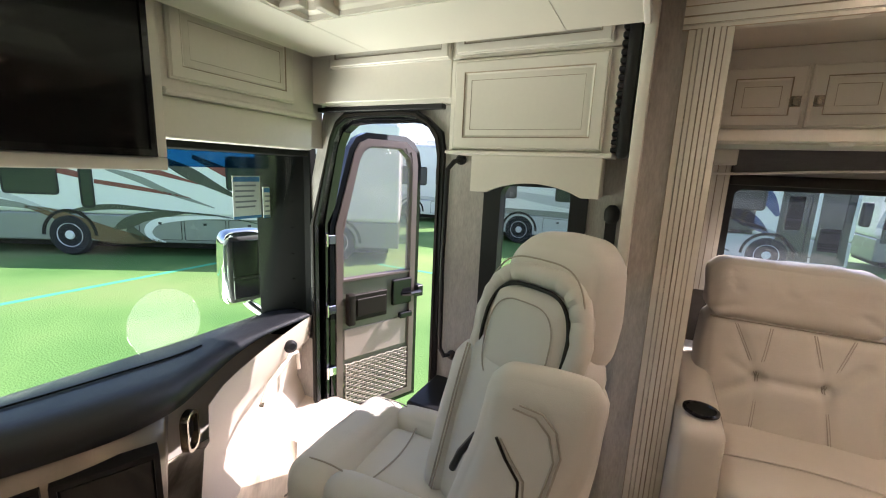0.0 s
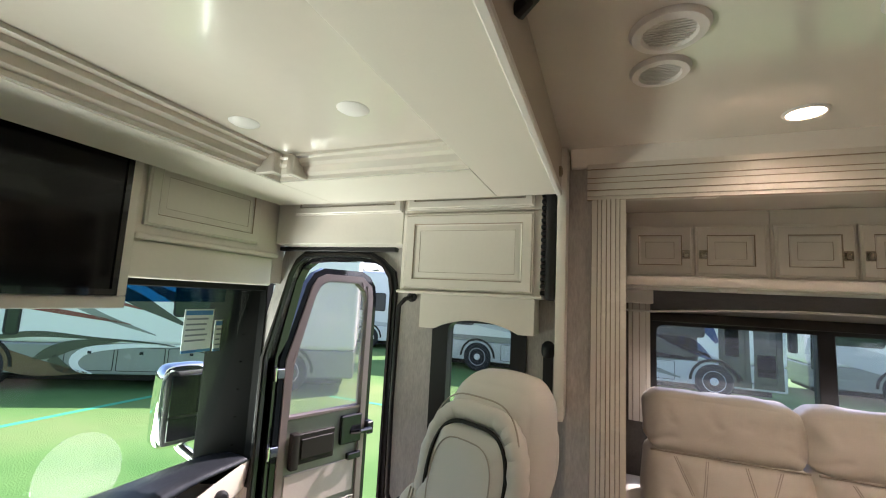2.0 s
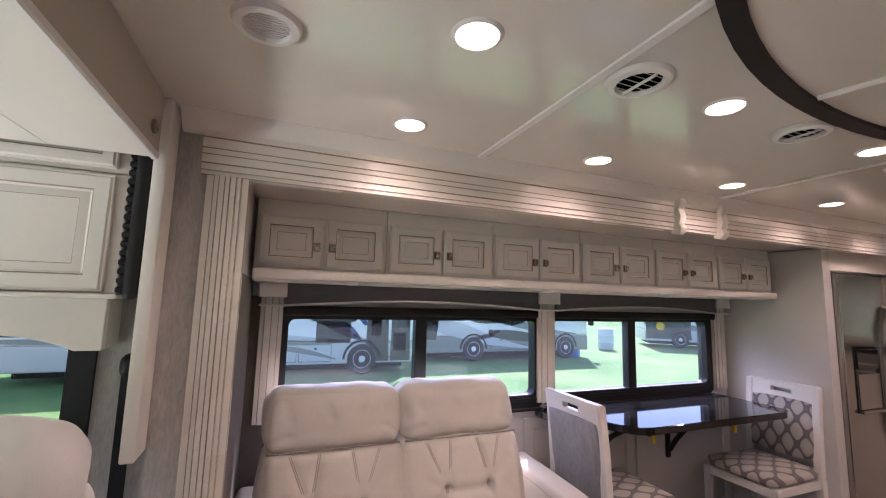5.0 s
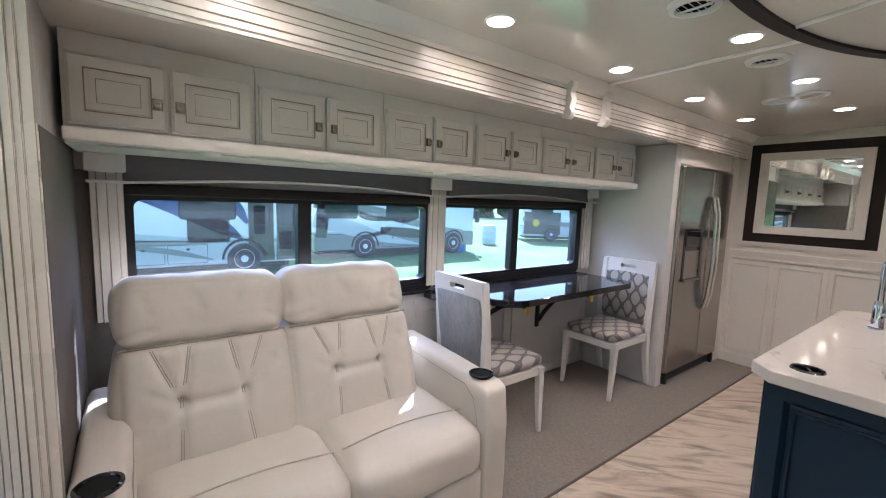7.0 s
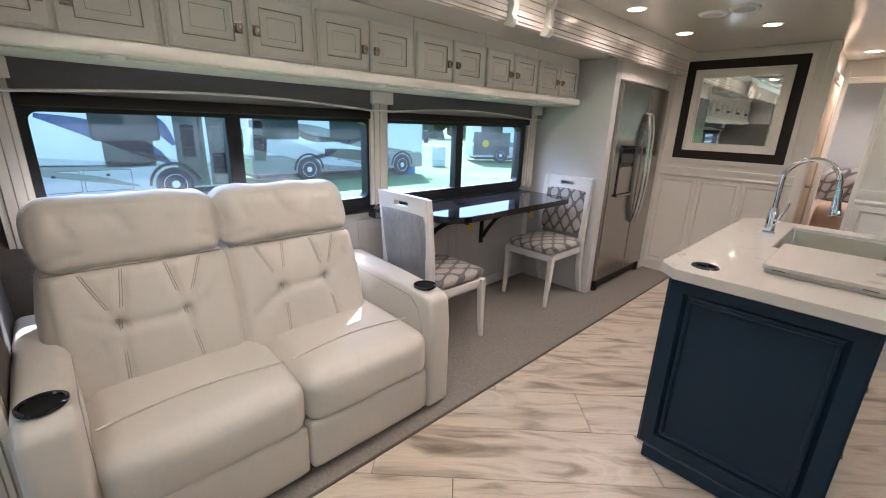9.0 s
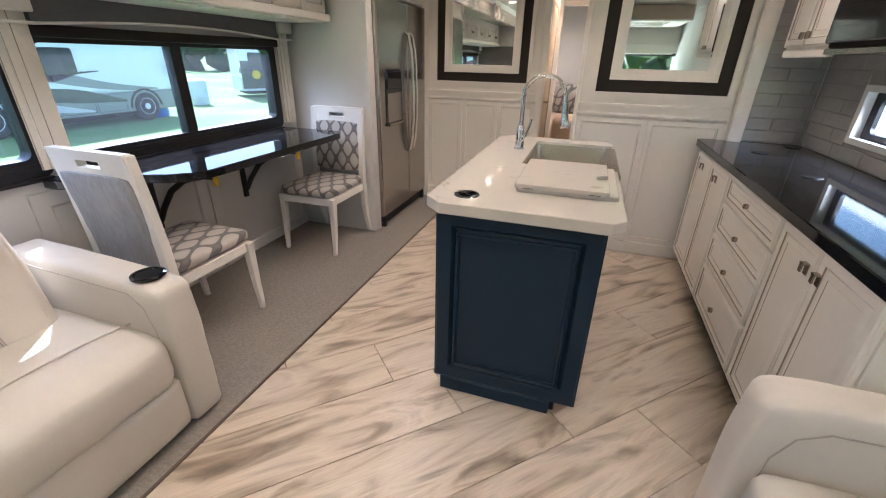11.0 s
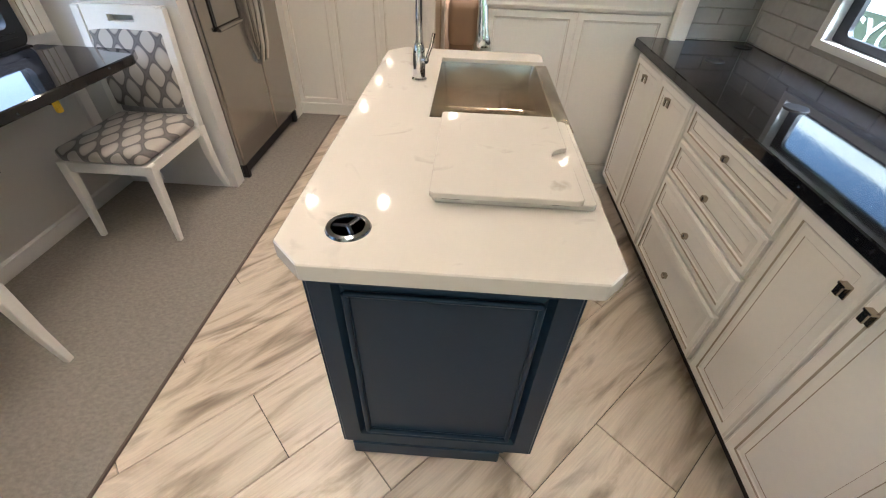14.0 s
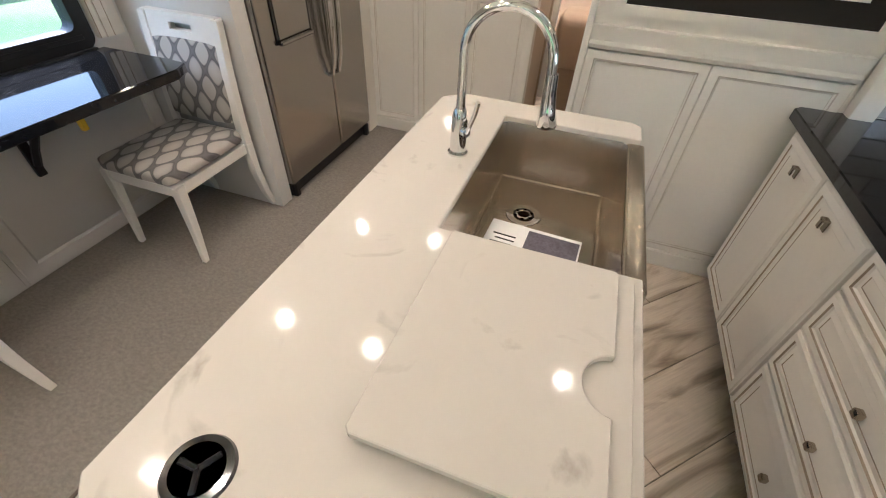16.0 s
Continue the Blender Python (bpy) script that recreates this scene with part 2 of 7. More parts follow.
WHITEP = mat("white_plastic", (0.72, 0.70, 0.66), 0.4, vary=0.02)
FOOT = mat("footwell_cream", (0.70, 0.62, 0.53), 0.5, vary=0.03)
CARPET = mat("taupe_carpet", (0.235, 0.21, 0.18), 0.95, vary=0.36, scale=60, fine=330, bump=0.14, stretch=(1.5, 0.9, 1))
CHAIRW = mat("white_painted_wood", (0.70, 0.67, 0.62), 0.35, vary=0.04, scale=6, fine=80, bump=0.01)
BACKFAB = mat("silver_crushed_fabric", (0.25, 0.245, 0.245), 0.5, vary=0.3, scale=18, fine=90, bump=0.08, stretch=(1, 1, 0.3))
SHADEFAB = mat("charcoal_shade_fabric", (0.10, 0.10, 0.10), 0.8, vary=0.25, scale=30, fine=200, bump=0.06, stretch=(0.4, 1, 2))
TILE = mat("glazed_grey_tile", (0.36, 0.345, 0.32), 0.14, vary=0.12, scale=9, fine=30, bump=0.03, per_piece=0.5)
GROUT = mat("grout", (0.30, 0.28, 0.25), 0.9, vary=0.15)
FGROUT = mat("floor_grout", (0.10, 0.08, 0.065), 0.9, vary=0.15)
DARKTRIM = mat("floor_edge_trim", (0.10, 0.07, 0.05), 0.45)
YELLOW = mat("yellow_tag", (0.75, 0.48, 0.02), 0.5)
PAPER = mat("paper", (0.80, 0.80, 0.78), 0.7)
BLUE = mat("blue_print", (0.05, 0.22, 0.50), 0.5)
RED = mat("red_print", (0.62, 0.14, 0.08), 0.5)
TAN = mat("tan_bedding", (0.48, 0.36, 0.26), 0.85, vary=0.1, fine=200, bump=0.04)
MIRROR = mat("mirror", (0.86, 0.88, 0.87), 0.015, 1.0, vary=0.0, bump=0, rvary=0.005)
PLANK = mix_mat("plank_porcelain", plank_nodes)
QUARTZ = mix_mat("white_quartz", quartz_nodes)
STONE = mix_mat("black_counter", black_stone_nodes)
LATTICE = mix_mat("lattice_upholstery", lattice_nodes)
GLASS = clear_glass("window_glass")
SLIDEGLASS = clear_glass("tinted_slide_window_glass", (0.84, 0.89, 0.92))
# pale veil mixed in for the glare and reflection haze on these panes
veiled(SLIDEGLASS, (0.80, 0.87, 0.95), 0.009)
DARKMIRROR = mat("dark_mirror_glass", (0.16, 0.17, 0.18), 0.03, 1.0, vary=0.0, bump=0, rvary=0.01)
PILLAR = mat("textured_black_pillar", (0.010, 0.011, 0.010), 0.75, spec=0.12, vary=0.2, fine=500, bump=0.04)
ENDSHADE = mat("end_shade_taupe", (0.115, 0.10, 0.085), 0.9, vary=0.2, scale=40, fine=200, bump=0.05)
DOORTRIM = mat("door_bronze_trim", (0.20, 0.155, 0.145), 0.35, 0.2, vary=0.05)
TINT = clear_glass("tinted_glass", (0.80, 0.84, 0.83))
LAMPON = glow("lamp_on", (1.0, 0.74, 0.45), 9.0)
LAMPOFF = mat("lamp_lens", (0.80, 0.80, 0.76), 0.3, vary=0.01, bump=0)

# ---- mesh helpers ----


def merge(bms):
    """Several bmeshes as one."""
    out = bmesh.new()
    for b in bms:
        me = bpy.data.meshes.new("join")
        b.to_mesh(me)
        out.from_mesh(me)
        bpy.data.meshes.remove(me)
        b.free()
    return out


def box(x0, y0, z0, x1, y1, z1, bev=0.003, seg=1):
    bm = bmesh.new()
    bmesh.ops.create_cube(bm, size=1)
    for v in bm.verts:
        v.co = Vector(((x0 + x1) / 2 + v.co.x * (x1 - x0), (y0 + y1) / 2 + v.co.y * (y1 - y0), (z0 + z1) / 2 + v.co.z * (z1 - z0)))
    bev = min(bev, 0.45 * min(abs(x1 - x0), abs(y1 - y0), abs(z1 - z0)))
    if bev > 0:
        bmesh.ops.bevel(bm, geom=bm.edges[:], offset=bev, segments=seg, affect="EDGES", profile=0.5)
    return bm


def prism(poly, lo, hi, axis="z", bev=0.0, seg=2):
    """A polygon drawn out along an axis. axis z: (x, y); axis y: (x, z); axis x: (y, z)."""
    put = {"z": lambda a, b, c: (a, b, c), "y": lambda a, b, c: (a, c, b), "x": lambda a, b, c: (c, a, b)}[axis]
    bm = bmesh.new()
    f = bm.faces.new([bm.verts.new(put(a, b, lo)) for a, b in poly])
    top = [v for v in bmesh.ops.extrude_face_region(bm, geom=[f])["geom"] if isinstance(v, bmesh.types.BMVert)]
    d = Vector(put(0, 0, hi - lo))
    for v in top:
        v.co += d
    bmesh.ops.recalc_face_normals(bm, faces=bm.faces[:])
    if bev:
        es = [e for e in bm.edges if len(e.link_faces) == 2 and e.calc_face_angle(0) > 0.6]
        bmesh.ops.bevel(bm, geom=es, offset=bev, segments=seg, affect="EDGES", profile=0.5)
    return bm


def tube(pts, r, seg=12, radii=None):
    """A round bar that follows points."""
    bm = bmesh.new()
    pts = [Vector(p) for p in pts]
    rings, side = [], None
    for i, p in enumerate(pts):
        d = (pts[min(i + 1, len(pts) - 1)] - pts[max(i - 1, 0)]).normalized()
        if side is None:
            side = d.orthogonal().normalized()
        side = (side - d * side.dot(d)).normalized()
        up = d.cross(side)
        rad = radii[i] if radii else r
        rings.append([bm.verts.new(p + rad * (math.cos(2 * math.pi * k / seg) * side + math.sin(2 * math.pi * k / seg) * up)) for k in range(seg)])
    for a, b in zip(rings, rings[1:]):
        for k in range(seg):
            bm.faces.new((a[k], a[(k + 1) % seg], b[(k + 1) % seg], b[k]))
    bm.faces.new(rings[0][::-1])
    bm.faces.new(rings[-1])
    bmesh.ops.recalc_face_normals(bm, faces=bm.faces[:])
    return bm


def lathe(profile, seg=28, center=(0, 0, 0), closed=True):
    """Radius and height pairs turned round the z axis."""
    bm = bmesh.new()
    rings = [[bm.verts.new((center[0] + r * math.cos(2 * math.pi * k / seg), center[1] + r * math.sin(2 * math.pi * k / seg), center[2] + z)) for k in range(seg)] for r, z in profile]
    for a, b in zip(rings, rings[1:]):
        for k in range(seg):
            bm.faces.new((a[k], a[(k + 1) % seg], b[(k + 1) % seg], b[k]))
    if closed and profile[0][0] > 1e-4:
        bm.faces.new(rings[0][::-1])
    if closed and profile[-1][0] > 1e-4:
        bm.faces.new(rings[-1])
    bmesh.ops.remove_doubles(bm, verts=bm.verts[:], dist=1e-5)
    bmesh.ops.recalc_face_normals(bm, faces=bm.faces[:])
    return bm


def cushion(x0, y0, z0, x1, y1, z1, r=0.05, puff=0.015, n=12, rough=0.003, tufts=(), bend=None, creases=()):
    """A soft padded block: round edges, bulging faces, buttons that pull it in, and creases (x, z, x, z, depth, width) in its -y face."""
    bm = bmesh.new()
    bmesh.ops.create_cube(bm, size=2)
    bmesh.ops.subdivide_edges(bm, edges=bm.edges[:], cuts=n, use_grid_fill=True)
    c = Vector(((x0 + x1) / 2, (y0 + y1) / 2, (z0 + z1) / 2))
    h = Vector((abs(x1 - x0) / 2, abs(y1 - y0) / 2, abs(z1 - z0) / 2))
    r = min(r, 0.98 * min(h))
    inner = h - Vector((r, r, r))
    for v in bm.verts:
        u = v.co.copy()
        p = Vector([h[i] * u[i] for i in range(3)])
        q = Vector([max(-inner[i], min(inner[i], p[i])) for i in range(3)])
        d = p - q
        if d.length > 1e-6:
            p = q + d.normalized() * r
        for i in range(3):
            j, k = (i + 1) % 3, (i + 2) % 3
            if abs(u[i]) > 0.999:
                p[i] += math.copysign(puff * (1 - u[j] ** 2) * (1 - u[k] ** 2), u[i])
        w = p + c
        if rough:
            w += rough * noise.noise_vector(w * 9)
        for tx, ty, tz, depth, wide in tufts:
            g = math.exp(-((Vector((tx, ty, tz)) - w).length / wide) ** 2)
            w += (c - Vector((tx, ty, tz))).normalized() * depth * g
        if creases and w.y < c.y:
            for ax, az, bx, bz, depth, wide in creases:
                dx, dz = bx - ax, bz - az
                k = max(0.0, min(1.0, ((w.x - ax) * dx + (w.z - az) * dz) / (dx * dx + dz * dz)))
                w.y += depth * math.exp(-((w.x - ax - k * dx) ** 2 + (w.z - az - k * dz) ** 2) / wide ** 2)
        v.co = bend(w) if bend else w
    for f in bm.faces:
        f.smooth = True
    return bm


def door_mesh(w, h, t=0.02, rail=0.055, raised=True, groove=0.008, deep=1.0):
    """A framed panel with a dark glazed groove, raised in the middle. Width along x from 0, height along z, front to -y. Slot 1 is the glaze."""
    bm = box(0, -t + (0.004 if raised else 0), 0, w, 0, h, 0.002 if raised else 0.003)
    front = min(bm.faces, key=lambda f: f.calc_center_median().y)

    def step(face, thick, depth, mi):
        ring = bmesh.ops.inset_region(bm, faces=[face], thickness=thick, depth=0)["faces"]
        for v in face.verts:
            v.co.y += depth
        for f in ring:
            f.material_index = mi
        return face

    f = front
    if raised:
        f = step(f, 0.003, 0, 0)
        f = step(f, 0.0015, 0.001, 0)
        f = step(f, 0.008, -0.005, 0)
    f = step(f, rail - (0.0125 if raised else 0), 0, 0)
    f = step(f, groove * 0.7, 0.004 * deep, 1)
    f = step(f, groove, 0.004 * deep, 0)
    if raised:
        f = step(f, min(0.03, 0.16 * min(w, h)), -0.005 * deep, 0)
        f = step(f, 0.0025, 0.0015, 1)
    else:
        f = step(f, 0.002, 0.002, 1)
    return bm


def rotated(bm, m):
    bmesh.ops.transform(bm, matrix=m, verts=bm.verts[:])
    return bm


def smooth(bm, angle=35):
    for f in bm.faces:
        f.smooth = True
    for e in bm.edges:
        if len(e.link_faces) == 2:
            turn = e.calc_face_angle(0)
            areas = sorted(f.calc_area() for f in e.link_faces)
            # a large flat face keeps its own normals beside a narrow bevel
            if turn > radians(angle) or (turn > radians(6) and areas[1] > 12 * areas[0]):
                e.smooth = False
    return bm


def mesh_of(name, bm, mats):
    me = bpy.data.meshes.new(name)
    smooth(bm) if not any(f.smooth for f in bm.faces) else None
    bm.to_mesh(me)
    bm.free()
    for m in (mats if isinstance(mats, (list, tuple)) else [mats]):
        me.materials.append(m)
    return me


def part(name, bm, mats, parent, label="", world=True):
    """One mesh under a thing or a part. world: the bmesh is in world metres and the thing is not turned."""
    if world:
        o, at = parent, Vector()
        while o:
            at += o.matrix_basis.translation
            o = o.parent
        bmesh.ops.translate(bm, verts=bm.verts[:], vec=-at)
    ob = new(name, mesh_of(name, bm, mats))
    ob.parent = parent
    return tagged(ob, label)


def thing(name, at, label, category, group="", rz=0.0):
    ob = new(name)
    ob.empty_display_size = 0.1
    ob.matrix_basis = pose(*at, 0, 0, rz)
    return tagged(ob, label, category, group)


def solid(name, bm, mats, label, category, kind="structure", group=""):
    return tagged(new(name, mesh_of(name, bm, mats)), label, category, group, kind)


def wall_boxes(name, boxes, m, label, category="wall"):
    return solid(name, merge([box(*b, 0) for b in boxes]), m, label, category)


def outline_ring(outer, inner, lo, hi, axis="y"):
    """A frame between two outlines of equal count."""
    put = {"z": lambda a, b, c: (a, b, c), "y": lambda a, b, c: (a, c, b), "x": lambda a, b, c: (c, a, b)}[axis]
    bm = bmesh.new()
    v = [[bm.verts.new(put(a, b, d)) for a, b in o] for o in (outer, inner) for d in (lo, hi)]
    k = len(outer)
    for i in range(k):
        j = (i + 1) % k
        for a, b in ((0, 1), (1, 3), (3, 2), (2, 0)):
            bm.faces.new((v[a][i], v[a][j], v[b][j], v[b][i]))
    bmesh.ops.recalc_face_normals(bm, faces=bm.faces[:])
    return bm


def round_rect(x0, z0, x1, z1, r, n=6):
    pts = []
    for cx, cz, a0 in ((x1 - r, z1 - r, 0), (x0 + r, z1 - r, 90), (x0 + r, z0 + r, 180), (x1 - r, z0 + r, 270)):
        for i in range(n + 1):
            a = radians(a0 + 90 * i / n)
            pts.append((cx + r * math.cos(a), cz + r * math.sin(a)))
    return pts

# ---- structure: floor, walls, ceiling ----
FLOOR_Y = 1.395
solid("subfloor", box(-2.0, -1.25, -0.10, 7.6, FLOOR_Y, -0.012, 0), FGROUT, "dark grout bed under the plank tiles", "floor")
solid("carpet", box(0.0, FLOOR_Y + 0.012, -0.10, 4.98, 2.50, 0.004, 0.003), CARPET, "flat woven taupe carpet in the slide-out", "carpet")
solid("trim_floor_edge", box(0.0, FLOOR_Y, -0.1, 4.95, FLOOR_Y + 0.012, 0.008, 0.002), DARKTRIM, "dark brown metal edge strip between tile and carpet", "trim")
solid("floor_entry", box(-2.0, FLOOR_Y, -0.10, -0.001, 1.84, -0.002, 0), FOOT, "cream vinyl floor by the entry door", "floor")

# passenger side wall at the cab, with door and window openings
WY0, WY1 = 1.755, 1.82
DX0, DX1, DZ1 = -1.74, -0.815, 1.745
SX0, SX1, SZ0, SZ1 = -0.64, -0.22, 0.66, 1.40
wall_boxes("wall_entry", [(-2.0, WY0, -0.1, DX0, WY1, 2.16), (DX0, WY0, DZ1, DX1, WY1, 2.16), (DX1, WY0, -0.1, SX0, WY1, 2.16),
                          (SX0, WY0, -0.1, SX1, WY1, SZ0), (SX0, WY0, SZ1, SX1, WY1, 2.16), (SX1, WY0, -0.1, 0.05, WY1, 2.16)], FABRIC, "wall covered in grey woven fabric round the entry door")
wall_boxes("wall_jamb", [(-0.03, 1.665, -0.05, 0.07, 1.756, 2.12), (0.06, 1.70, -0.05, 0.187, 2.50, 2.12)], FABRIC, "grey fabric end wall of the slide-out")
# thin dark sheets over the end wall carry its shade in their colour
solid("trim_end_panel", merge([box(0.187, 1.70, 0.004, 0.192, 2.424, 1.60, 0), box(0.192, 2.418, 0.004, 0.34, 2.424, 1.52, 0)]), ENDSHADE, "dark taupe sheet standing in for shade at the slide-out end", "trim")
# slide-out wall with two windows
SY = 2.425
W1, W2, WZ0, WZ1 = (0.33, 1.915), (1.965, 3.50), 0.885, 1.46
wall_boxes("wall_slide", [(0.19, SY, 0.0, 3.82, SY + 0.06, WZ0), (0.19, SY, WZ1, 3.82, SY + 0.06, 2.0), (0.19, SY, WZ0, W1[0], SY + 0.06, WZ1),
                          (W1[1], SY, WZ0, W2[0], SY + 0.06, WZ1), (W2[1], SY, WZ0, 3.82, SY + 0.06, WZ1), (3.82, SY, 0, 4.98, SY + 0.06, 2.0)], WALLV, "light grey vinyl slide-out wall with two windows")
wall_boxes("wall_fridge_side", [(3.70, 1.735, 0.004, 3.79, SY, 1.94)], WALLV, "light grey panel beside the refrigerator")
wall_boxes("wall_fridge_top", [(3.79, 1.74, 1.80, 4.80, SY, 1.94)], CREAM, "cream panel above the refrigerator")
wall_boxes("wall_slide_end", [(4.80, 1.72, 0.0, 4.98, SY, 2.12)], CREAM, "cream stile beside the refrigerator")
# driver side wall, kitchen window
KX0, KX1, KZ0, KZ1 = 1.95, 3.55, 1.02, 1.285
DY = -1.17
wall_boxes("wall_driver", [(-2.0, DY - 0.06, -0.1, KX0, DY, 2.16), (KX1, DY - 0.06, -0.1, 4.06, DY, 2.16), (KX0, DY - 0.06, -0.1, KX1, DY, KZ0), (KX0, DY - 0.06, KZ1, KX1, DY, 2.16)], WALLV, "light wall behind the kitchen")
# rear partitions
wall_boxes("wall_mirror_b", [(4.04, DY - 0.06, -0.05, 4.10, 0.245, 2.16)], CREAM, "cream partition with wainscot and framed mirror")
wall_boxes("wall_mirror_a", [(4.94, 0.63, -0.05, 5.0, 1.80, 2.16)], CREAM, "cream partition beside the refrigerator with framed mirror")
wall_boxes("wall_hall_driver", [(4.10, 0.185, -0.05, 6.2, 0.245, 2.16)], CREAM, "cream hallway wall")
wall_boxes("wall_hall_passenger", [(5.0, 0.63, -0.05, 6.2, 0.69, 2.16)], CREAM, "cream hallway wall")
wall_boxes("wall_bedroom", [(7.55, -1.2, -0.05, 7.6, 2.5, 2.16), (6.2, -1.2, -0.05, 7.6, -1.15, 2.16), (6.2, 2.3, -0.05, 7.6, 2.35, 2.16), (6.14, -1.2, -0.05, 6.2, 0.185, 2.16), (6.14, 0.69, -0.05, 6.2, 2.5, 2.16), (6.14, 0.245, 1.95, 6.2, 0.63, 2.16)], WALLV, "plain bedroom walls")
# front wall over and beside the windshield
wall_boxes("wall_front", [(-2.0, -1.25, 1.52, -1.62, 1.76, 2.16), (-2.0, -1.25, -0.1, -1.92, 1.76, 0.50)], CREAM, "front wall above and below the windshield")

# ceilings
solid("ceiling", box(-2.05, -1.3, 2.12, 7.65, 1.83, 2.17, 0), CEIL, "glossy off-white vinyl ceiling", "ceiling")
solid("ceiling_slide", box(0.05, 1.66, 1.945, 4.98, 2.52, 2.0, 0), CEIL, "low off-white ceiling of the slide-out", "ceiling")
solid("trim_ceiling_seam", merge([box(1.035, -1.1, 2.112, 1.065, 1.62, 2.1205, 0.003), box(2.50, -1.1, 2.112, 2.53, 1.62, 2.1205, 0.003)]), WHITEP, "white cover strips over the ceiling seams", "trim")
solid("trim_ceiling_edge", prism([(1.58, 2.121), (1.64, 2.06), (1.70, 2.06), (1.70, 2.121)], -0.02, 4.93, "x", 0.004), CREAM, "cream cove strip where ceiling meets the slide-out cornice", "trim")


def reeded(name, x0, x1, y, z0, z1, horizontal, label):
    """A cream board with parallel beads and dark glazed grooves, front to -y."""
    span = (z1 - z0) if horizontal else (x1 - x0)
    a0 = z0 if horizontal else x0
    if horizontal:
        marks = [(0.0, 0.10, 0.006), (0.10, 0.26, 0.012), (0.26, 0.46, 0.016), (0.46, 0.60, 0.016), (0.60, 0.84, 0.016), (0.84, 1.0, 0.020)]
    elif span < 0.127 or z0 > 0.5:
        marks = [(0.0, 0.2, 0.004), (0.2, 0.5, 0.012), (0.5, 0.8, 0.012), (0.8, 1.0, 0.004)]
    else:
        marks = [(0.0, 0.18, 0.004), (0.18, 0.30, 0.010), (0.30, 0.44, 0.015), (0.44, 0.56, 0.018), (0.56, 0.70, 0.015), (0.70, 0.82, 0.010), (0.82, 1.0, 0.004)]
    g = 0.0008
    prof = [(a0, y)]
    for p, q, u in marks:
        prof += [(a0 + span * p + g, y - u + 0.0025), (a0 + span * p + g + 0.001, y - u), (a0 + span * q - g - 0.001, y - u), (a0 + span * q - g, y - u + 0.0025)]
    prof += [(a0 + span, y), (a0 + span, y + 0.03), (a0, y + 0.03)]
    if horizontal:
        bm = prism([(b, a) for a, b in prof], x0, x1, "x")
    else:
        bm = prism(prof, z0, z1, "z")
    for f in bm.faces:
        nrm, c = f.normal, f.calc_center_median()
        if c.y < y + 0.001 and abs(nrm[0 if horizontal else 2]) < 0.5 and f.calc_area() / (x1 - x0 if horizontal else z1 - z0) < 0.0052:
            f.material_index = 1
    for f in bm.faces:
        f.smooth = False
    me = bpy.data.meshes.new(name)
    bm.to_mesh(me)
    bm.free()
    me.materials.append(REED)
    me.materials.append(REEDGLAZE)
    return tagged(new(name, me), label, "trim", "", "structure")


reeded("trim_cornice", 0.045, 4.93, 1.652, 1.92, 2.07, True, "cream reeded cornice over the slide-out")
reeded("trim_pilaster", 0.062, 0.193, 1.652, 0.0, 1.92, False, "cream fluted pilaster at the slide-out edge")
for i, cx in enumerate((2.235, 2.56)):
    clip = thing("cornice_clip", (cx, 1.64, 1.92), "cream moulded clip over the reeded cornice", "clip", "cornice clips")
    part("band", prism([(1.605, 1.91), (1.625, 1.895), (1.66, 1.905), (1.66, 2.09), (1.60, 2.085), (1.595, 2.06), (1.612, 2.03), (1.60, 1.99), (1.612, 1.95), (1.598, 1.93)], cx - 0.022, cx + 0.022, "x", 0.004), CREAM, clip)

# hanging edge board and the black lift rack of the bunk
solid("trim_edge_board", box(-0.065, 1.545, 1.05, -0.028, 1.66, 2.12, 0.006, 2), CREAM, "cream upright edge board beside the bunk", "trim")
rack = thing("lift_rack", (-0.11, 1.62, 1.49), "black plastic toothed cable chain of the drop-down bunk", "cable chain")
part("spine", box(-0.112, 1.56, 1.50, -0.070, 1.70, 2.0, 0.025, 3), BLACK, rack)
for k in range(17):
    z = 1.52 + 0.027 * k
    part("tooth", box(-0.130, 1.575, z, -0.104, 1.61, z + 0.018, 0.004), BLACK, rack)

# ---- drop-down bunk over the cab ----
bunk = thing("overhead_bunk", (-0.7, 0.2, 1.92), "cream drop-down overhead bunk with a recessed moulded tray", "bunk")
BX0, BX1, BY0, BY1 = -1.46, -0.055, -1.05, 1.53
HX0, HX1, HY0, HY1 = -1.13, -0.31, -0.80, 1.165
part("underside", merge([box(BX0, BY0, 1.922, HX0, BY1, 2.115, 0.004), box(HX1, BY0, 1.922, BX1, BY1, 2.115, 0.004), box(HX0, BY0, 1.922, HX1, HY0, 2.115, 0.0), box(HX0, HY1, 1.922, HX1, BY1, 2.115, 0.0)]), BUNK, bunk)
part("tray", box(HX0, HY0, 2.005, HX1, HY1, 2.02, 0), CEIL, bunk, "pale glossy recessed tray panel")


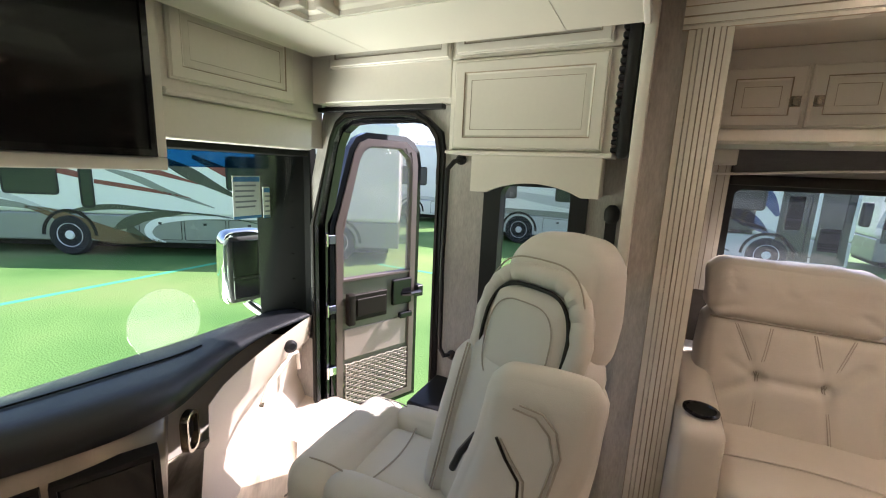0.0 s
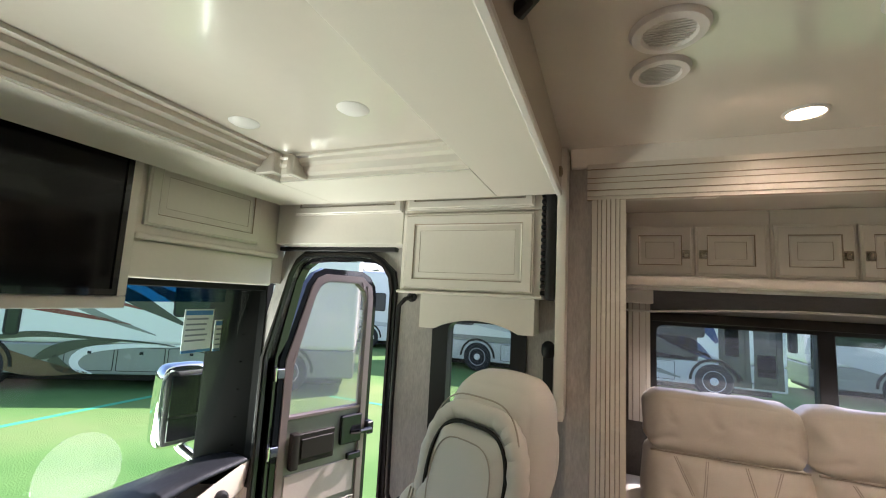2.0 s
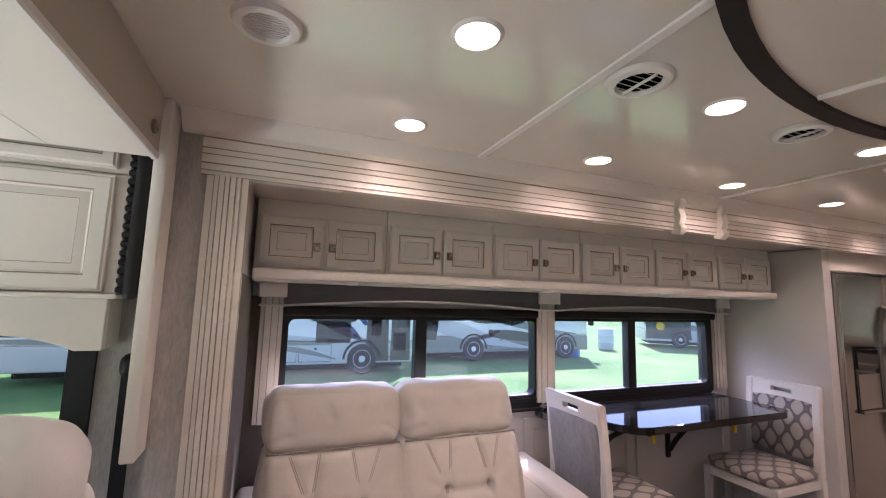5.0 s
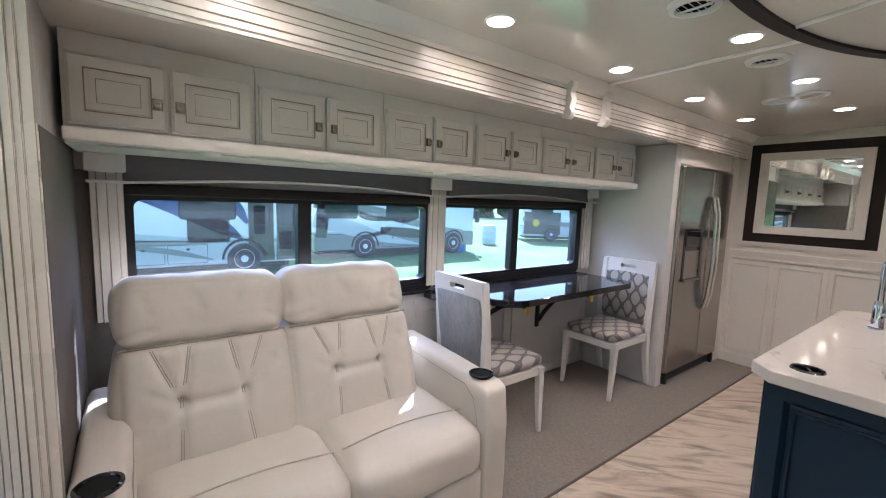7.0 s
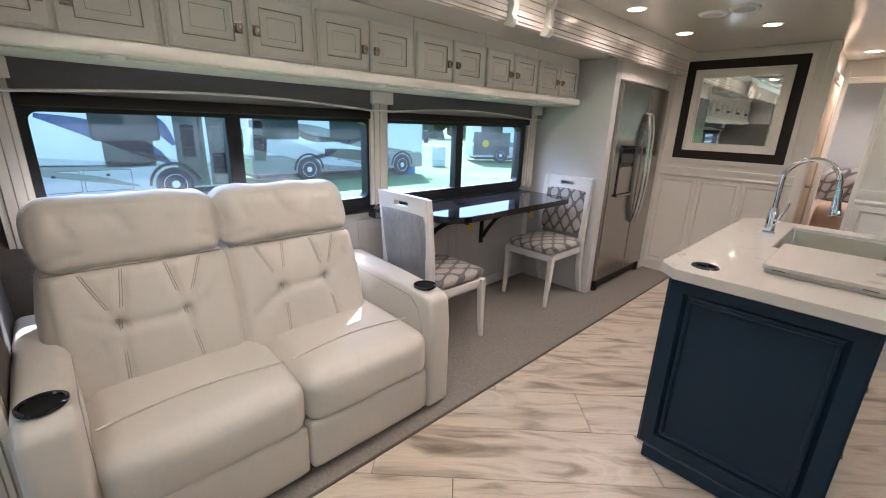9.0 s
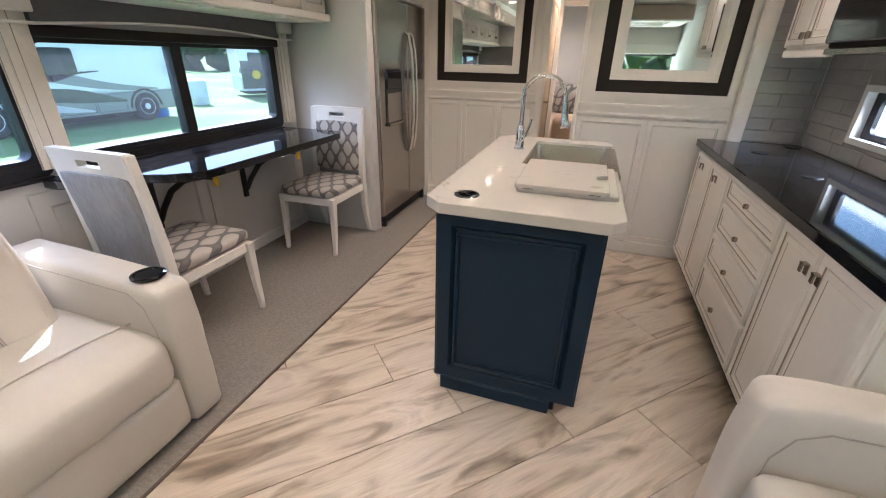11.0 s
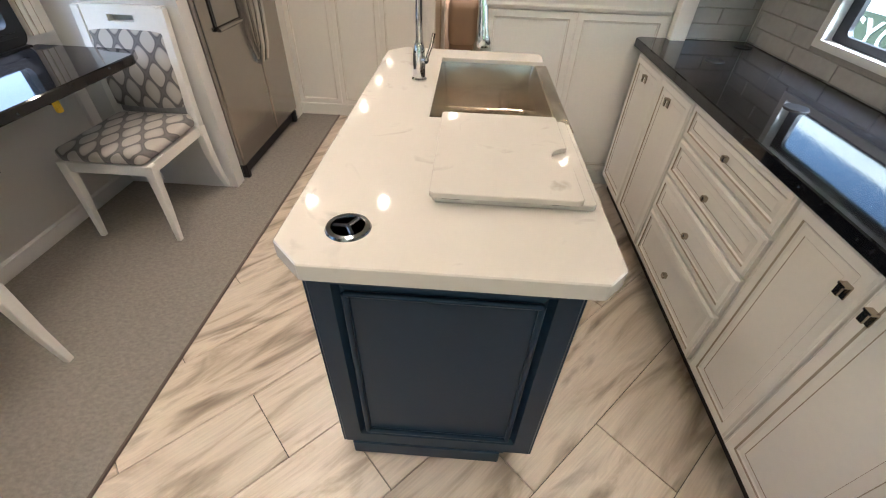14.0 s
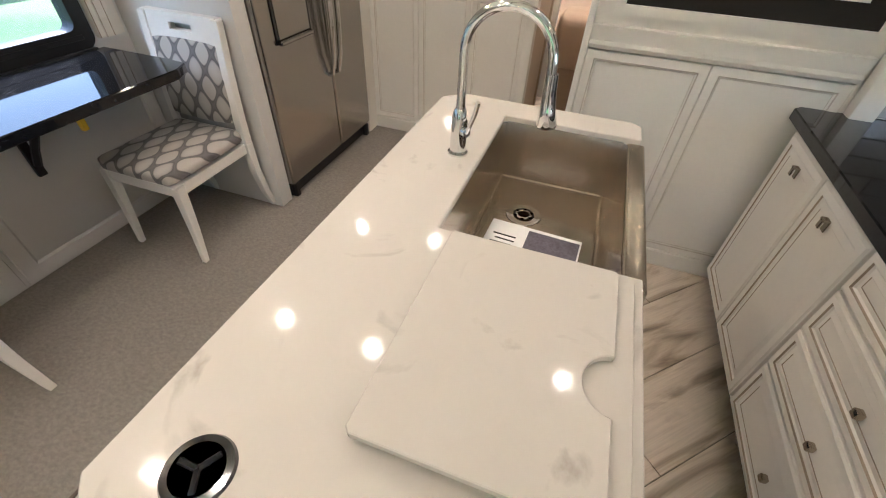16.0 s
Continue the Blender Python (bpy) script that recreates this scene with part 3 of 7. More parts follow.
def cove(p0, p1, inward, name="moulding"):
    """A stepped crown moulding from p0 to p1 in the plan, its steps leading inward."""
    prof = [(0, 0), (0.012, 0), (0.016, 0.014), (0.034, 0.022), (0.046, 0.044), (0.066, 0.052), (0.072, 0.066), (0.09, 0.070), (0.09, 0.083), (0, 0.083)]
    d = Vector((p1[0] - p0[0], p1[1] - p0[1], 0)).normalized()
    bm = bmesh.new()
    ends = [[bm.verts.new((p[0] + inward[0] * a, p[1] + inward[1] * a, 1.924 + b)) for a, b in prof] for p in (p0, p1)]
    for i in range(len(prof)):
        j = (i + 1) % len(prof)
        bm.faces.new((ends[0][i], ends[0][j], ends[1][j], ends[1][i]))
    bm.faces.new(ends[0])
    bm.faces.new(ends[1][::-1])
    bmesh.ops.recalc_face_normals(bm, faces=bm.faces[:])
    return part(name, bm, CEIL, bunk, "satin grey-white crown moulding")


cove((HX0, HY0), (HX0, HY1), (1, 0))
cove((HX0, HY1), (HX1, HY1), (0, -1))
for a, b in (((HX0, HY1 - 0.14), (HX0, HY1 - 0.11)), ((HX0 + 0.12, HY1), (HX0 + 0.15, HY1))):
    part("joint_cover", box(min(a[0], b[0]) - 0.002, min(a[1], b[1]) - (0.1 if a[1] == b[1] else 0), 1.921, max(a[0], b[0]) + (0.1 if a[0] == b[0] else 0), max(a[1], b[1]) + 0.002, 2.0, 0.008, 2), CEIL, bunk)
part("side_panel", box(BX1, BY0, 1.935, BX1 + 0.006, BY1, 2.115, 0.002), mat("bunk_side", (0.42, 0.36, 0.29), 0.5, vary=0.05), bunk, "tan end panel")
part("edge_trim", box(BX1 - 0.012, BY0, 1.915, BX1 + 0.010, BY1, 1.937, 0.004), WHITEP, bunk, "pale edge trim")
part("latch", merge([tube([(BX1 + 0.01, 0.50, 2.075), (BX1 + 0.035, 0.52, 2.06), (BX1 + 0.04, 0.58, 2.05), (BX1 + 0.01, 0.60, 2.04)], 0.018, 10)]), BLACK, bunk, "black hook latch")
part("lock", rotated(lathe([(0.02, 0), (0.02, 0.008), (0.012, 0.012), (0.0, 0.012)]), Matrix.Translation((BX1 + 0.006, 1.45, 1.99)) @ pose(0, 0, 0, 0, 90, 0)), NICKEL, bunk, "round metal lock")
part("warning_label", box(-0.72, 1.148, 1.955, -0.50, 1.150, 1.985, 0), PAPER, bunk, "small printed paper label")
for cx, cy in ((-0.945, 0.80), (-0.55, 0.81)):
    dl = thing("dome_light", (cx, cy, 2.004), "unlit white round recessed light in the bunk tray", "light", "bunk lights")
    part("lens", lathe([(0.0, -0.008), (0.035, -0.006), (0.046, 0.0), (0.046, 0.001)], 28, (cx, cy, 2.004)), LAMPOFF, dl)

# ---- ceiling fittings ----


def recessed_lamp(x, y, z=2.12, watts=1.1):
    o = thing("ceiling_light", (x, y, z), "lit warm recessed round ceiling light with white ring", "light", "ceiling lights")
    part("ring", lathe([(0.047, -0.001), (0.050, -0.007), (0.056, -0.005), (0.060, -0.0005)], 28, (x, y, z)), WHITEP, o)
    part("lens", lathe([(0.0, -0.007), (0.036, -0.0065), (0.048, -0.003)], 28, (x, y, z)), LAMPON, o, "glowing warm lens")
    li = new("lamp", bpy.data.lights.new("lamp", "SPOT"))
    li.data.energy, li.data.color, li.data.spot_size, li.data.spot_blend, li.data.shadow_soft_size = watts * 5, (1.0, 0.80, 0.58), radians(150), 0.9, 0.02
    li.matrix_world = look((x, y, z - 0.012), (x, y, 0))
    return o


for x in (0.69, 1.505, 2.33, 3.16, 4.02):
    recessed_lamp(x, 1.41)
for x in (0.685, 1.503, 2.33, 3.16, 4.06):
    recessed_lamp(x, 0.885)
# the last three are unseen guesses; the y -0.80 pair brightens the kitchen side
for x, y in ((3.27, -0.045), (3.25, -0.556), (2.45, -0.80), (1.55, -0.80), (0.69, -0.556)):
    recessed_lamp(x, y)
recessed_lamp(5.6, 0.44, watts=2.5)
# unseen lamp added to brighten the bedroom
recessed_lamp(6.75, 0.35, watts=4.0)


def speaker(x, y, r=0.082):
    o = thing("ceiling_speaker", (x, y, 2.12), "round white ceiling speaker with ribbed grille", "speaker", "ceiling speakers")
    part("rim", lathe([(r * 0.64, -0.004), (r * 0.70, -0.014), (r * 0.92, -0.012), (r, -0.002), (r, 0.0)], 36, (x, y, 2.12), False), WHITEP, o)
    part("backing", lathe([(0.0, -0.003), (r * 0.66, -0.003)], 28, (x, y, 2.12)), mat("speaker_mesh", (0.34, 0.31, 0.28), 0.7), o)
    for k in range(-5, 6):
        yy = k * r * 0.115
        hw = math.sqrt(max(0.0, (r * 0.64) ** 2 - yy ** 2))
        part("rib", box(x - hw, y + yy - 0.002, 2.112, x + hw, y + yy + 0.002, 2.1175, 0), WHITEP, o)
    return o


for x, y, r in ((0.246, 0.863, 0.084), (0.247, 1.038, 0.074), (3.54, 1.10, 0.08), (3.51, 0.93, 0.08)):
    speaker(x, y, r)


def air_vent(x, y, r=0.085):
    o = thing("ceiling_vent", (x, y, 2.12), "round white ceiling air vent with open louvres", "vent", "ceiling vents")
    part("rim", lathe([(r * 0.66, -0.004), (r * 0.72, -0.016), (r * 0.92, -0.012), (r, -0.002), (r, 0.0)], 36, (x, y, 2.12), False), WHITEP, o)
    part("throat", lathe([(0.0, -0.002), (r * 0.68, -0.002)], 28, (x, y, 2.12)), PILLAR, o, "dark throat")
    for k in range(-2, 3):
        yy = k * r * 0.25
        hw = math.sqrt((r * 0.66) ** 2 - yy ** 2)
        part("slat", rotated(box(-hw, -0.0055, -0.0008, hw, 0.0055, 0.0008, 0), Matrix.Translation((x, y + yy, 2.111)) @ pose(0, 0, 0, 40, 0, 0)), WHITEP, o)
    part("crossbar", box(x - 0.003, y - r * 0.65, 2.104, x + 0.003, y + r * 0.65, 2.110, 0), WHITEP, o)
    return o


for x, y in ((1.16, 0.88), (1.905, 0.90), (2.68, 0.914)):
    air_vent(x, y)

# oval tray in the middle of the ceiling
ECX, ECY, EA, EB = 1.95, 0.06, 1.32, 0.73
oval = thing("ceiling_medallion", (ECX, ECY, 2.12), "large oval ceiling panel with dark rim and raised mouldings", "ceiling panel")


def ellipse(k, a=EA, b=EB, n=72):
    return [(ECX + (a + k) * math.cos(2 * math.pi * i / n), ECY + (b + k) * math.sin(2 * math.pi * i / n)) for i in range(n)]


part("rim", outline_ring(ellipse(0.0), ellipse(-0.045), 2.085, 2.121, "z"), MATTE, oval, "dark brown rim")
part("panel", prism(ellipse(-0.045), 2.098, 2.121, "z"), CEIL, oval, "pale glossy panel")
part("inner_ring", outline_ring(ellipse(-0.30), ellipse(-0.325), 2.088, 2.099, "z"), WHITEP, oval, "white raised moulding")
for k in range(12):
    a = 2 * math.pi * (k + 0.5) / 12
    p = [(ECX + (EA - q) * math.cos(a), ECY + (EB - q) * math.sin(a), 2.094) for q in (0.05, 0.31)]
    part("spoke", tube(p, 0.009, 8), WHITEP, oval)

# ---- slide-out upper cabinets ----
UY, UZ0, UZ1 = 2.035, 1.615, 1.90


def knob(parent, x, y, z, sign=-1):
    part("handle", merge([box(x - 0.010, min(y, y + sign * 0.022), z - 0.014, x + 0.010, max(y, y + sign * 0.022), z + 0.014, 0.005, 2), box(x - 0.016, min(y, y + sign * 0.004), z - 0.020, x + 0.016, max(y, y + sign * 0.004), z + 0.020, 0.002)]), NICKEL, parent, "small square bevelled metal knob")


for i in range(6):
    x0 = 0.205 + 0.575 * i
    u = thing("upper_cabinet", (x0 + 0.2875, 2.2, UZ0), "cream glazed upper cabinet with two closed panel doors", "cabinet", "upper cabinets of the slide-out")
    part("body", box(x0 + 0.001, UY, UZ0, x0 + 0.574, SY - 0.002, 1.944, 0.002), CREAM, u)
    for s in (0, 1):
        dx = x0 + 0.012 + s * 0.279
        d = part("door", rotated(door_mesh(0.270, 0.228, 0.02, 0.060), Matrix.Translation((dx, UY, 1.648))), [CREAM, GLAZE], u)
        knob(d, dx + (0.240 if s == 0 else 0.030), UY - 0.02, 1.742)
solid("trim_cabinet_base", box(0.205, 1.99, 1.595, 3.655, UY + 0.02, 1.640, 0.008, 2), CREAM, "cream moulding under the upper cabinets", "trim")
solid("trim_cabinet_base_2", box(0.205, 2.056, 1.588, 3.655, SY, 1.614, 0.002), CREAM, "cream soffit board under the upper cabinets", "trim")
for x in (0.62, 1.70, 2.60, 3.15):
    p = thing("puck_light", (x, 2.10, 1.585), "small white puck light under the cabinets", "light", "puck lights")
    part("lens", lathe([(0.0, -0.016), (0.03, -0.014), (0.036, -0.004), (0.038, 0.0)], 20, (x, 2.03, 1.594)), LAMPOFF, p)

# ---- slide-out windows ----


def slide_window(name, x0, x1, split, label):
    w = tagged(new(name), label, "window", "", "structure")
    w.matrix_basis = pose((x0 + x1) / 2, SY, WZ0)
    o = round_rect(x0 - 0.02, WZ0 - 0.02, x1 + 0.02, WZ1, 0.05)
    part("frame", outline_ring(o, round_rect(x0 + 0.045, 0.945, x1 - 0.045, 1.405, 0.035), SY - 0.022, SY + 0.05, "y"), BLACK, w, "black anodised frame")
    part("mullion", box(split - 0.035, SY - 0.018, 0.93, split + 0.035, SY + 0.045, 1.42, 0.004), BLACK, w)
    part("rail", box(x0 + 0.03, SY - 0.026, 0.905, x1 - 0.03, SY - 0.02, 0.925, 0.002), BLACK, w)
    part("sill", box(x0, SY - 0.045, WZ0 - 0.035, x1, SY, WZ0 - 0.018, 0.004), BLACK, w)
    for a, b in ((x0 + 0.04, split - 0.03), (split + 0.03, x1 - 0.04)):
        g = part("pane", box(a, SY + 0.012, 0.94, b, SY + 0.017, 1.41, 0), SLIDEGLASS, w, "tinted glass pane")
        g.visible_shadow = False
    return w


slide_window("window_1", W1[0], W1[1], 1.10, "black-framed sliding window over the sofa")
slide_window("window_2", W2[0], W2[1], 2.70, "black-framed sliding window over the dinette table")

for i, (x0, x1) in enumerate(((0.236, 0.345), (1.885, 2.02), (3.54, 3.665))):
    reeded("trim_window_pilaster_%d" % (i + 1), x0, x1, 2.395, 0.895, 1.52, False, "cream fluted side post between the windows")
    solid("trim_window_capital_%d" % (i + 1), merge([box(x0 - 0.012, 2.345, 1.515, x1 + 0.012, 2.42, 1.588, 0.004), box(x0 - 0.008, 2.352, 1.47, x1 + 0.008, 2.42, 1.482, 0.003)]), CREAM, "cream post head under the cabinets", "trim")
for i, (x0, x1) in enumerate(((0.345, 1.885), (2.02, 3.54))):
    v = thing("window_valance", ((x0 + x1) / 2, 2.36, 1.44), "charcoal fabric shade with an arched cream edge", "valance", "window valances")
    n = 24
    arch = [(x0 + (x1 - x0) * k / n, 1.475 + 0.035 * math.sin(math.pi * k / n)) for k in range(n + 1)]
    part("shade", prism([(x0, 1.588), *[(a, b) for a, b in arch], (x1, 1.588)], 2.365, 2.40, "y"), SHADEFAB, v)
    part("edge", tube([(a, 2.366, b) for a, b in arch], 0.006, 8), CREAM, v, "cream arched edge cord")
    part("blind_roll", box(x0, 2.375, 1.425, x1, 2.415, 1.474, 0.01, 2), MATTE, v, "rolled dark blind")

# ---- sofa ----
sofa = thing("sofa", (0.97, 1.95, 0.004), "cream leather two-seat reclining sofa with tufted backs", "sofa")
part("base", box(0.35, 1.58, 0.02, 1.58, 2.36, 0.26, 0.02, 2), LEATHER, sofa)


def lean(y_at, z_at, k):
    return lambda w: Vector((w.x, w.y + k * (w.z - z_at), w.z))


for x0, x1 in ((0.345, 0.965), (0.97, 1.585)):
    xm = (x0 + x1) / 2
    bx0, bx1 = (0.300, 0.893) if x0 < 0.5 else (0.899, 1.505)
    bm_ = (bx0 + bx1) / 2
    part("seat", cushion(x0, 1.465, 0.25, x1, 2.12, 0.468, 0.06, 0.016, 22, 0.003, (), lambda w: Vector((w.x, w.y, w.z - 0.30 * max(0, 1.62 - w.y) ** 1.6)), ()), LEATHER, sofa)
    part("footrest", cushion(x0 + 0.004, 1.468, 0.035, x1 - 0.004, 1.60, 0.262, 0.025, 0.008, 12), LEATHER, sofa)
    t1, t2, tz = (bm_ - 0.105, bm_ + 0.105, 0.665)
    tf = [(t, 1.95, tz, 0.032, 0.045) for t in (t1, t2)]
    lines = [(t1, tz, t1 - 0.085, 0.855), (t1, tz, t1 + 0.035, 0.855), (t2, tz, t2 - 0.035, 0.855), (t2, tz, t2 + 0.085, 0.855), (t1, tz, t1 - 0.01, 0.46), (t2, tz, t2 + 0.03, 0.46), (bx0 + 0.035, 0.46, bx0 + 0.035, 0.84), (bx1 - 0.035, 0.46, bx1 - 0.035, 0.84)]
    cr = [(t1, tz, t2, tz, 0.013, 0.018)] + [(*q, 0.010, 0.014) for q in lines[:6]] + [(t1, tz, t1 - 0.13, tz - 0.09, 0.014, 0.016), (t2, tz, t2 + 0.12, tz + 0.10, 0.012, 0.016), (t1, tz, t1 - 0.10, tz + 0.05, 0.008, 0.012)]
    part("back_cushion", cushion(bx0, 1.865, 0.40, bx1, 2.10, 0.875, 0.045, 0.030, 40, 0.004, tf, lean(0, 0.42, 0.36), cr), LEATHER, sofa)
    for ax, az, bx, bz in lines:
        for off in (-0.004, 0.004):
            q = []
            for k in range(9):
                f = k / 8
                x, z = ax * (1 - f) + bx * f + off, az * (1 - f) + bz * f
                u, t = (x - bm_) / ((bx1 - bx0) / 2), (z - 0.6375) / 0.2375
                y = 1.865 - 0.030 * max(0, 1 - u * u) * max(0, 1 - t * t) + 0.36 * (z - 0.42) + 0.006
                y += sum(0.027 * math.exp(-((x - tt) ** 2 + (z - tz) ** 2) / 0.0025) for tt in (t1, t2))
                q.append((x, y, z))
            part("seam", tube(q, 0.0018, 5), SEAM, sofa)
    folds = [(bx0 + 0.01, 0.90, bx0 + 0.10, 0.93, 0.010, 0.014), (bx1 - 0.01, 0.90, bx1 - 0.09, 0.95, 0.010, 0.014), (bm_ - 0.06, 1.07, bm_ - 0.02, 0.99, 0.008, 0.014), (bm_ + 0.12, 1.07, bm_ + 0.09, 1.00, 0.008, 0.012), (bx1 - 0.05, 1.06, bx1 - 0.09, 0.98, 0.008, 0.012), (bx0 + 0.08, 1.06, bx0 + 0.10, 0.99, 0.007, 0.012)]
    part("head_pillow", cushion(bx0 - 0.004, 1.858, 0.858, bx1 + 0.004, 2.06, 1.10, 0.065, 0.012, 32, 0.011, (), lean(0, 0.42, 0.36), folds), LEATHER, sofa)
    part("pillow_welt", tube([(bx0 + 0.01 + (bx1 - bx0 - 0.02) * k / 10, 2.035, 0.868) for k in range(11)], 0.005, 6), SEAM, sofa)
    part("pleat", tube([(x0 + 0.015 + (x1 - x0 - 0.03) * k / 12, 1.635 + 0.02 * math.sin(math.pi * k / 12), 0.476 + 0.012 * math.sin(math.pi * k / 12)) for k in range(13)], 0.0042, 6), LEATHER, sofa)
for x0, x1 in ((0.198, 0.342), (1.588, 1.742)):
    arm = part("arm", cushion(x0, 1.475, 0.008, x1, 2.32, 0.632, 0.034, 0.006, 20, 0.002, (), lambda w: Vector((w.x, w.y + (0.07 * max(0, w.z - 0.42) if w.y < 1.75 else 0), w.z + (0.04 * (w.y - 1.7) if w.z > 0.5 else 0) - (0.9 * max(0, 1.58 - w.y) ** 2 if w.z > 0.5 else 0)))), LEATHER, sofa)
    cx = (x0 + x1) / 2
    part("cup_holder", lathe([(0.0, -0.07), (0.040, -0.07), (0.046, 0.0), (0.058, 0.003), (0.058, 0.010), (0.048, 0.012), (0.045, 0.004)], 32, (cx, 1.600, 0.632)), GLOSSBLACK, arm, "glossy black cup holder")
    part("cup_well", lathe([(0.0, 0.004), (0.046, 0.006)], 28, (cx, 1.600, 0.632)), PILLAR, arm, "dark cup well")
    xi = x1 + 0.001 if x0 < 1 else x0 - 0.001
    part("seam", tube([(xi, 1.53, 0.05), (xi, 1.53, 0.45), (xi, 1.56, 0.55), (xi, 1.62, 0.597), (xi, 2.2, 0.62)], 0.0022, 6), SEAM, arm)

# ---- dinette table ----
table = thing("dinette_table", (2.8, 2.15, 0.82), "black polished wall-mounted dinette table with folding brackets", "table")
TZ = 0.862
part("tabletop", prism([(1.86, 2.39), (1.86, 2.31), (2.08, 2.06), (2.12, 1.97), (2.20, 1.885), (2.28, 1.862), (3.44, 1.862), (3.52, 1.90), (3.53, 2.0), (3.53, 2.39)], TZ - 0.042, TZ, "z", 0.005, 1), STONE, table)
for bx in (2.34, 3.02):
    br = part("bracket", merge([box(bx - 0.018, SY - 0.022, 0.44, bx + 0.018, SY - 0.002, 0.80, 0.003), box(bx - 0.018, 1.95, 0.795, bx + 0.018, SY - 0.02, 0.819, 0.003),
                                tube([(bx, SY - 0.03, 0.50), (bx, SY - 0.08, 0.58), (bx, SY - 0.17, 0.69), (bx, SY - 0.28, 0.76), (bx, SY - 0.40, 0.795), (bx, SY - 0.48, 0.80)], 0.017, 10)]), BLACK, table, "black steel folding bracket")
    part("release_tab", box(bx - 0.012, 1.915, 0.755, bx + 0.012, 1.935, 0.806, 0.004), YELLOW, br, "yellow release tab")

# panels under the table
for i, (x0, x1) in enumerate(((1.80, 2.70), (2.72, 3.69))):
    solid("trim_wall_panel_%d" % (i + 1), rotated(door_mesh(x1 - x0, 0.78, 0.012, 0.09, False), Matrix.Translation((x0, SY - 0.001, 0.02))), [WALLV, WALLV], "pale panelled wall under the windows", "trim")

# ---- dining chairs ----


def dining_chair():
    c = thing("dining_chair", (0, 0, 0), "white wooden dining chair with lattice-pattern upholstery", "chair", "dining chairs")
    w = 0.215

    def leg(x, pts, radii):
        bm = bmesh.new()
        rings = []
        for (y, z), r in zip(pts, radii):
            rings.append([bm.verts.new((x + dx * r, y + dy * r, z)) for dx, dy in ((-1, -1), (1, -1), (1, 1), (-1, 1))])
        for a, b in zip(rings, rings[1:]):
            for k in range(4):
                bm.faces.new((a[k], a[(k + 1) % 4], b[(k + 1) % 4], b[k]))
        bm.faces.new(rings[0][::-1])
        bm.faces.new(rings[-1])
        bmesh.ops.bevel(bm, geom=bm.edges[:], offset=0.003, segments=1, affect="EDGES")
        bmesh.ops.recalc_face_normals(bm, faces=bm.faces[:])
        return bm

    for s in (-1, 1):
        part("leg", leg(s * (w - 0.005), [(-0.27, 0.006), (-0.255, 0.20), (-0.245, 0.44)], (0.013, 0.018, 0.023)), CHAIRW, c, world=False)
        part("leg", leg(s * (w - 0.005), [(0.285, 0.006), (0.245, 0.12), (0.215, 0.28), (0.21, 0.44)], (0.014, 0.018, 0.021, 0.022)), CHAIRW, c, world=False)
        part("back_post", leg(s * (w - 0.008), [(0.21, 0.438), (0.214, 0.60), (0.230, 0.82), (0.250, 1.01)], (0.022, 0.022, 0.021, 0.020)), CHAIRW, c, world=False)
    part("seat_frame", merge([box(-w, -0.262, 0.385, w, -0.232, 0.442, 0.004), box(-w, 0.195, 0.385, w, 0.225, 0.442, 0.004), box(-w, -0.24, 0.387, -w + 0.03, 0.2, 0.441, 0.003), box(w - 0.03, -0.24, 0.387, w, 0.2, 0.441, 0.003)]), CHAIRW, c, world=False)
    part("seat", cushion(-w + 0.004, -0.275, 0.442, w - 0.004, 0.21, 0.512, 0.028, 0.012, 12, 0.002), LATTICE, c, "grey and cream lattice fabric seat", world=False)

    def tilt(v):
        return Vector((v.x, v.y + 0.10 * max(0, v.z - 0.55) + 0.03 * max(0, v.z - 0.75), v.z))

    front = cushion(-w + 0.03, 0.178, 0.55, w - 0.03, 0.204, 0.905, 0.01, 0.012, 10, 0.001, (), tilt)
    part("backrest", front, LATTICE, c, "lattice fabric backrest", world=False)
    part("back_panel", cushion(-w + 0.018, 0.206, 0.45, w - 0.018, 0.232, 0.915, 0.010, 0.006, 10, 0.002, (), tilt), BACKFAB, c, "silvery crushed fabric back", world=False)
    slot = outline_ring([(-w, 0.895), (w, 0.895), (w, 1.015), (-w, 1.015)], [(-0.065, 0.945), (0.065, 0.945), (0.065, 0.975), (-0.065, 0.975)], 0.185, 0.222, "y")
    for v in slot.verts:
        v.co = tilt(v.co)
    part("top_rail", slot, CHAIRW, c, "white top rail with a hand slot", world=False)
    part("lower_rail", box(-w + 0.02, 0.20, 0.47, w - 0.02, 0.23, 0.505, 0.004), CHAIRW, c, world=False)
    return c


ch = dining_chair()
ch.matrix_basis = pose(3.418, 2.01, 0.004, 0, 0, -90)
copy_thing(ch, pose(2.115, 2.03, 0.004, 0, 0, 90))

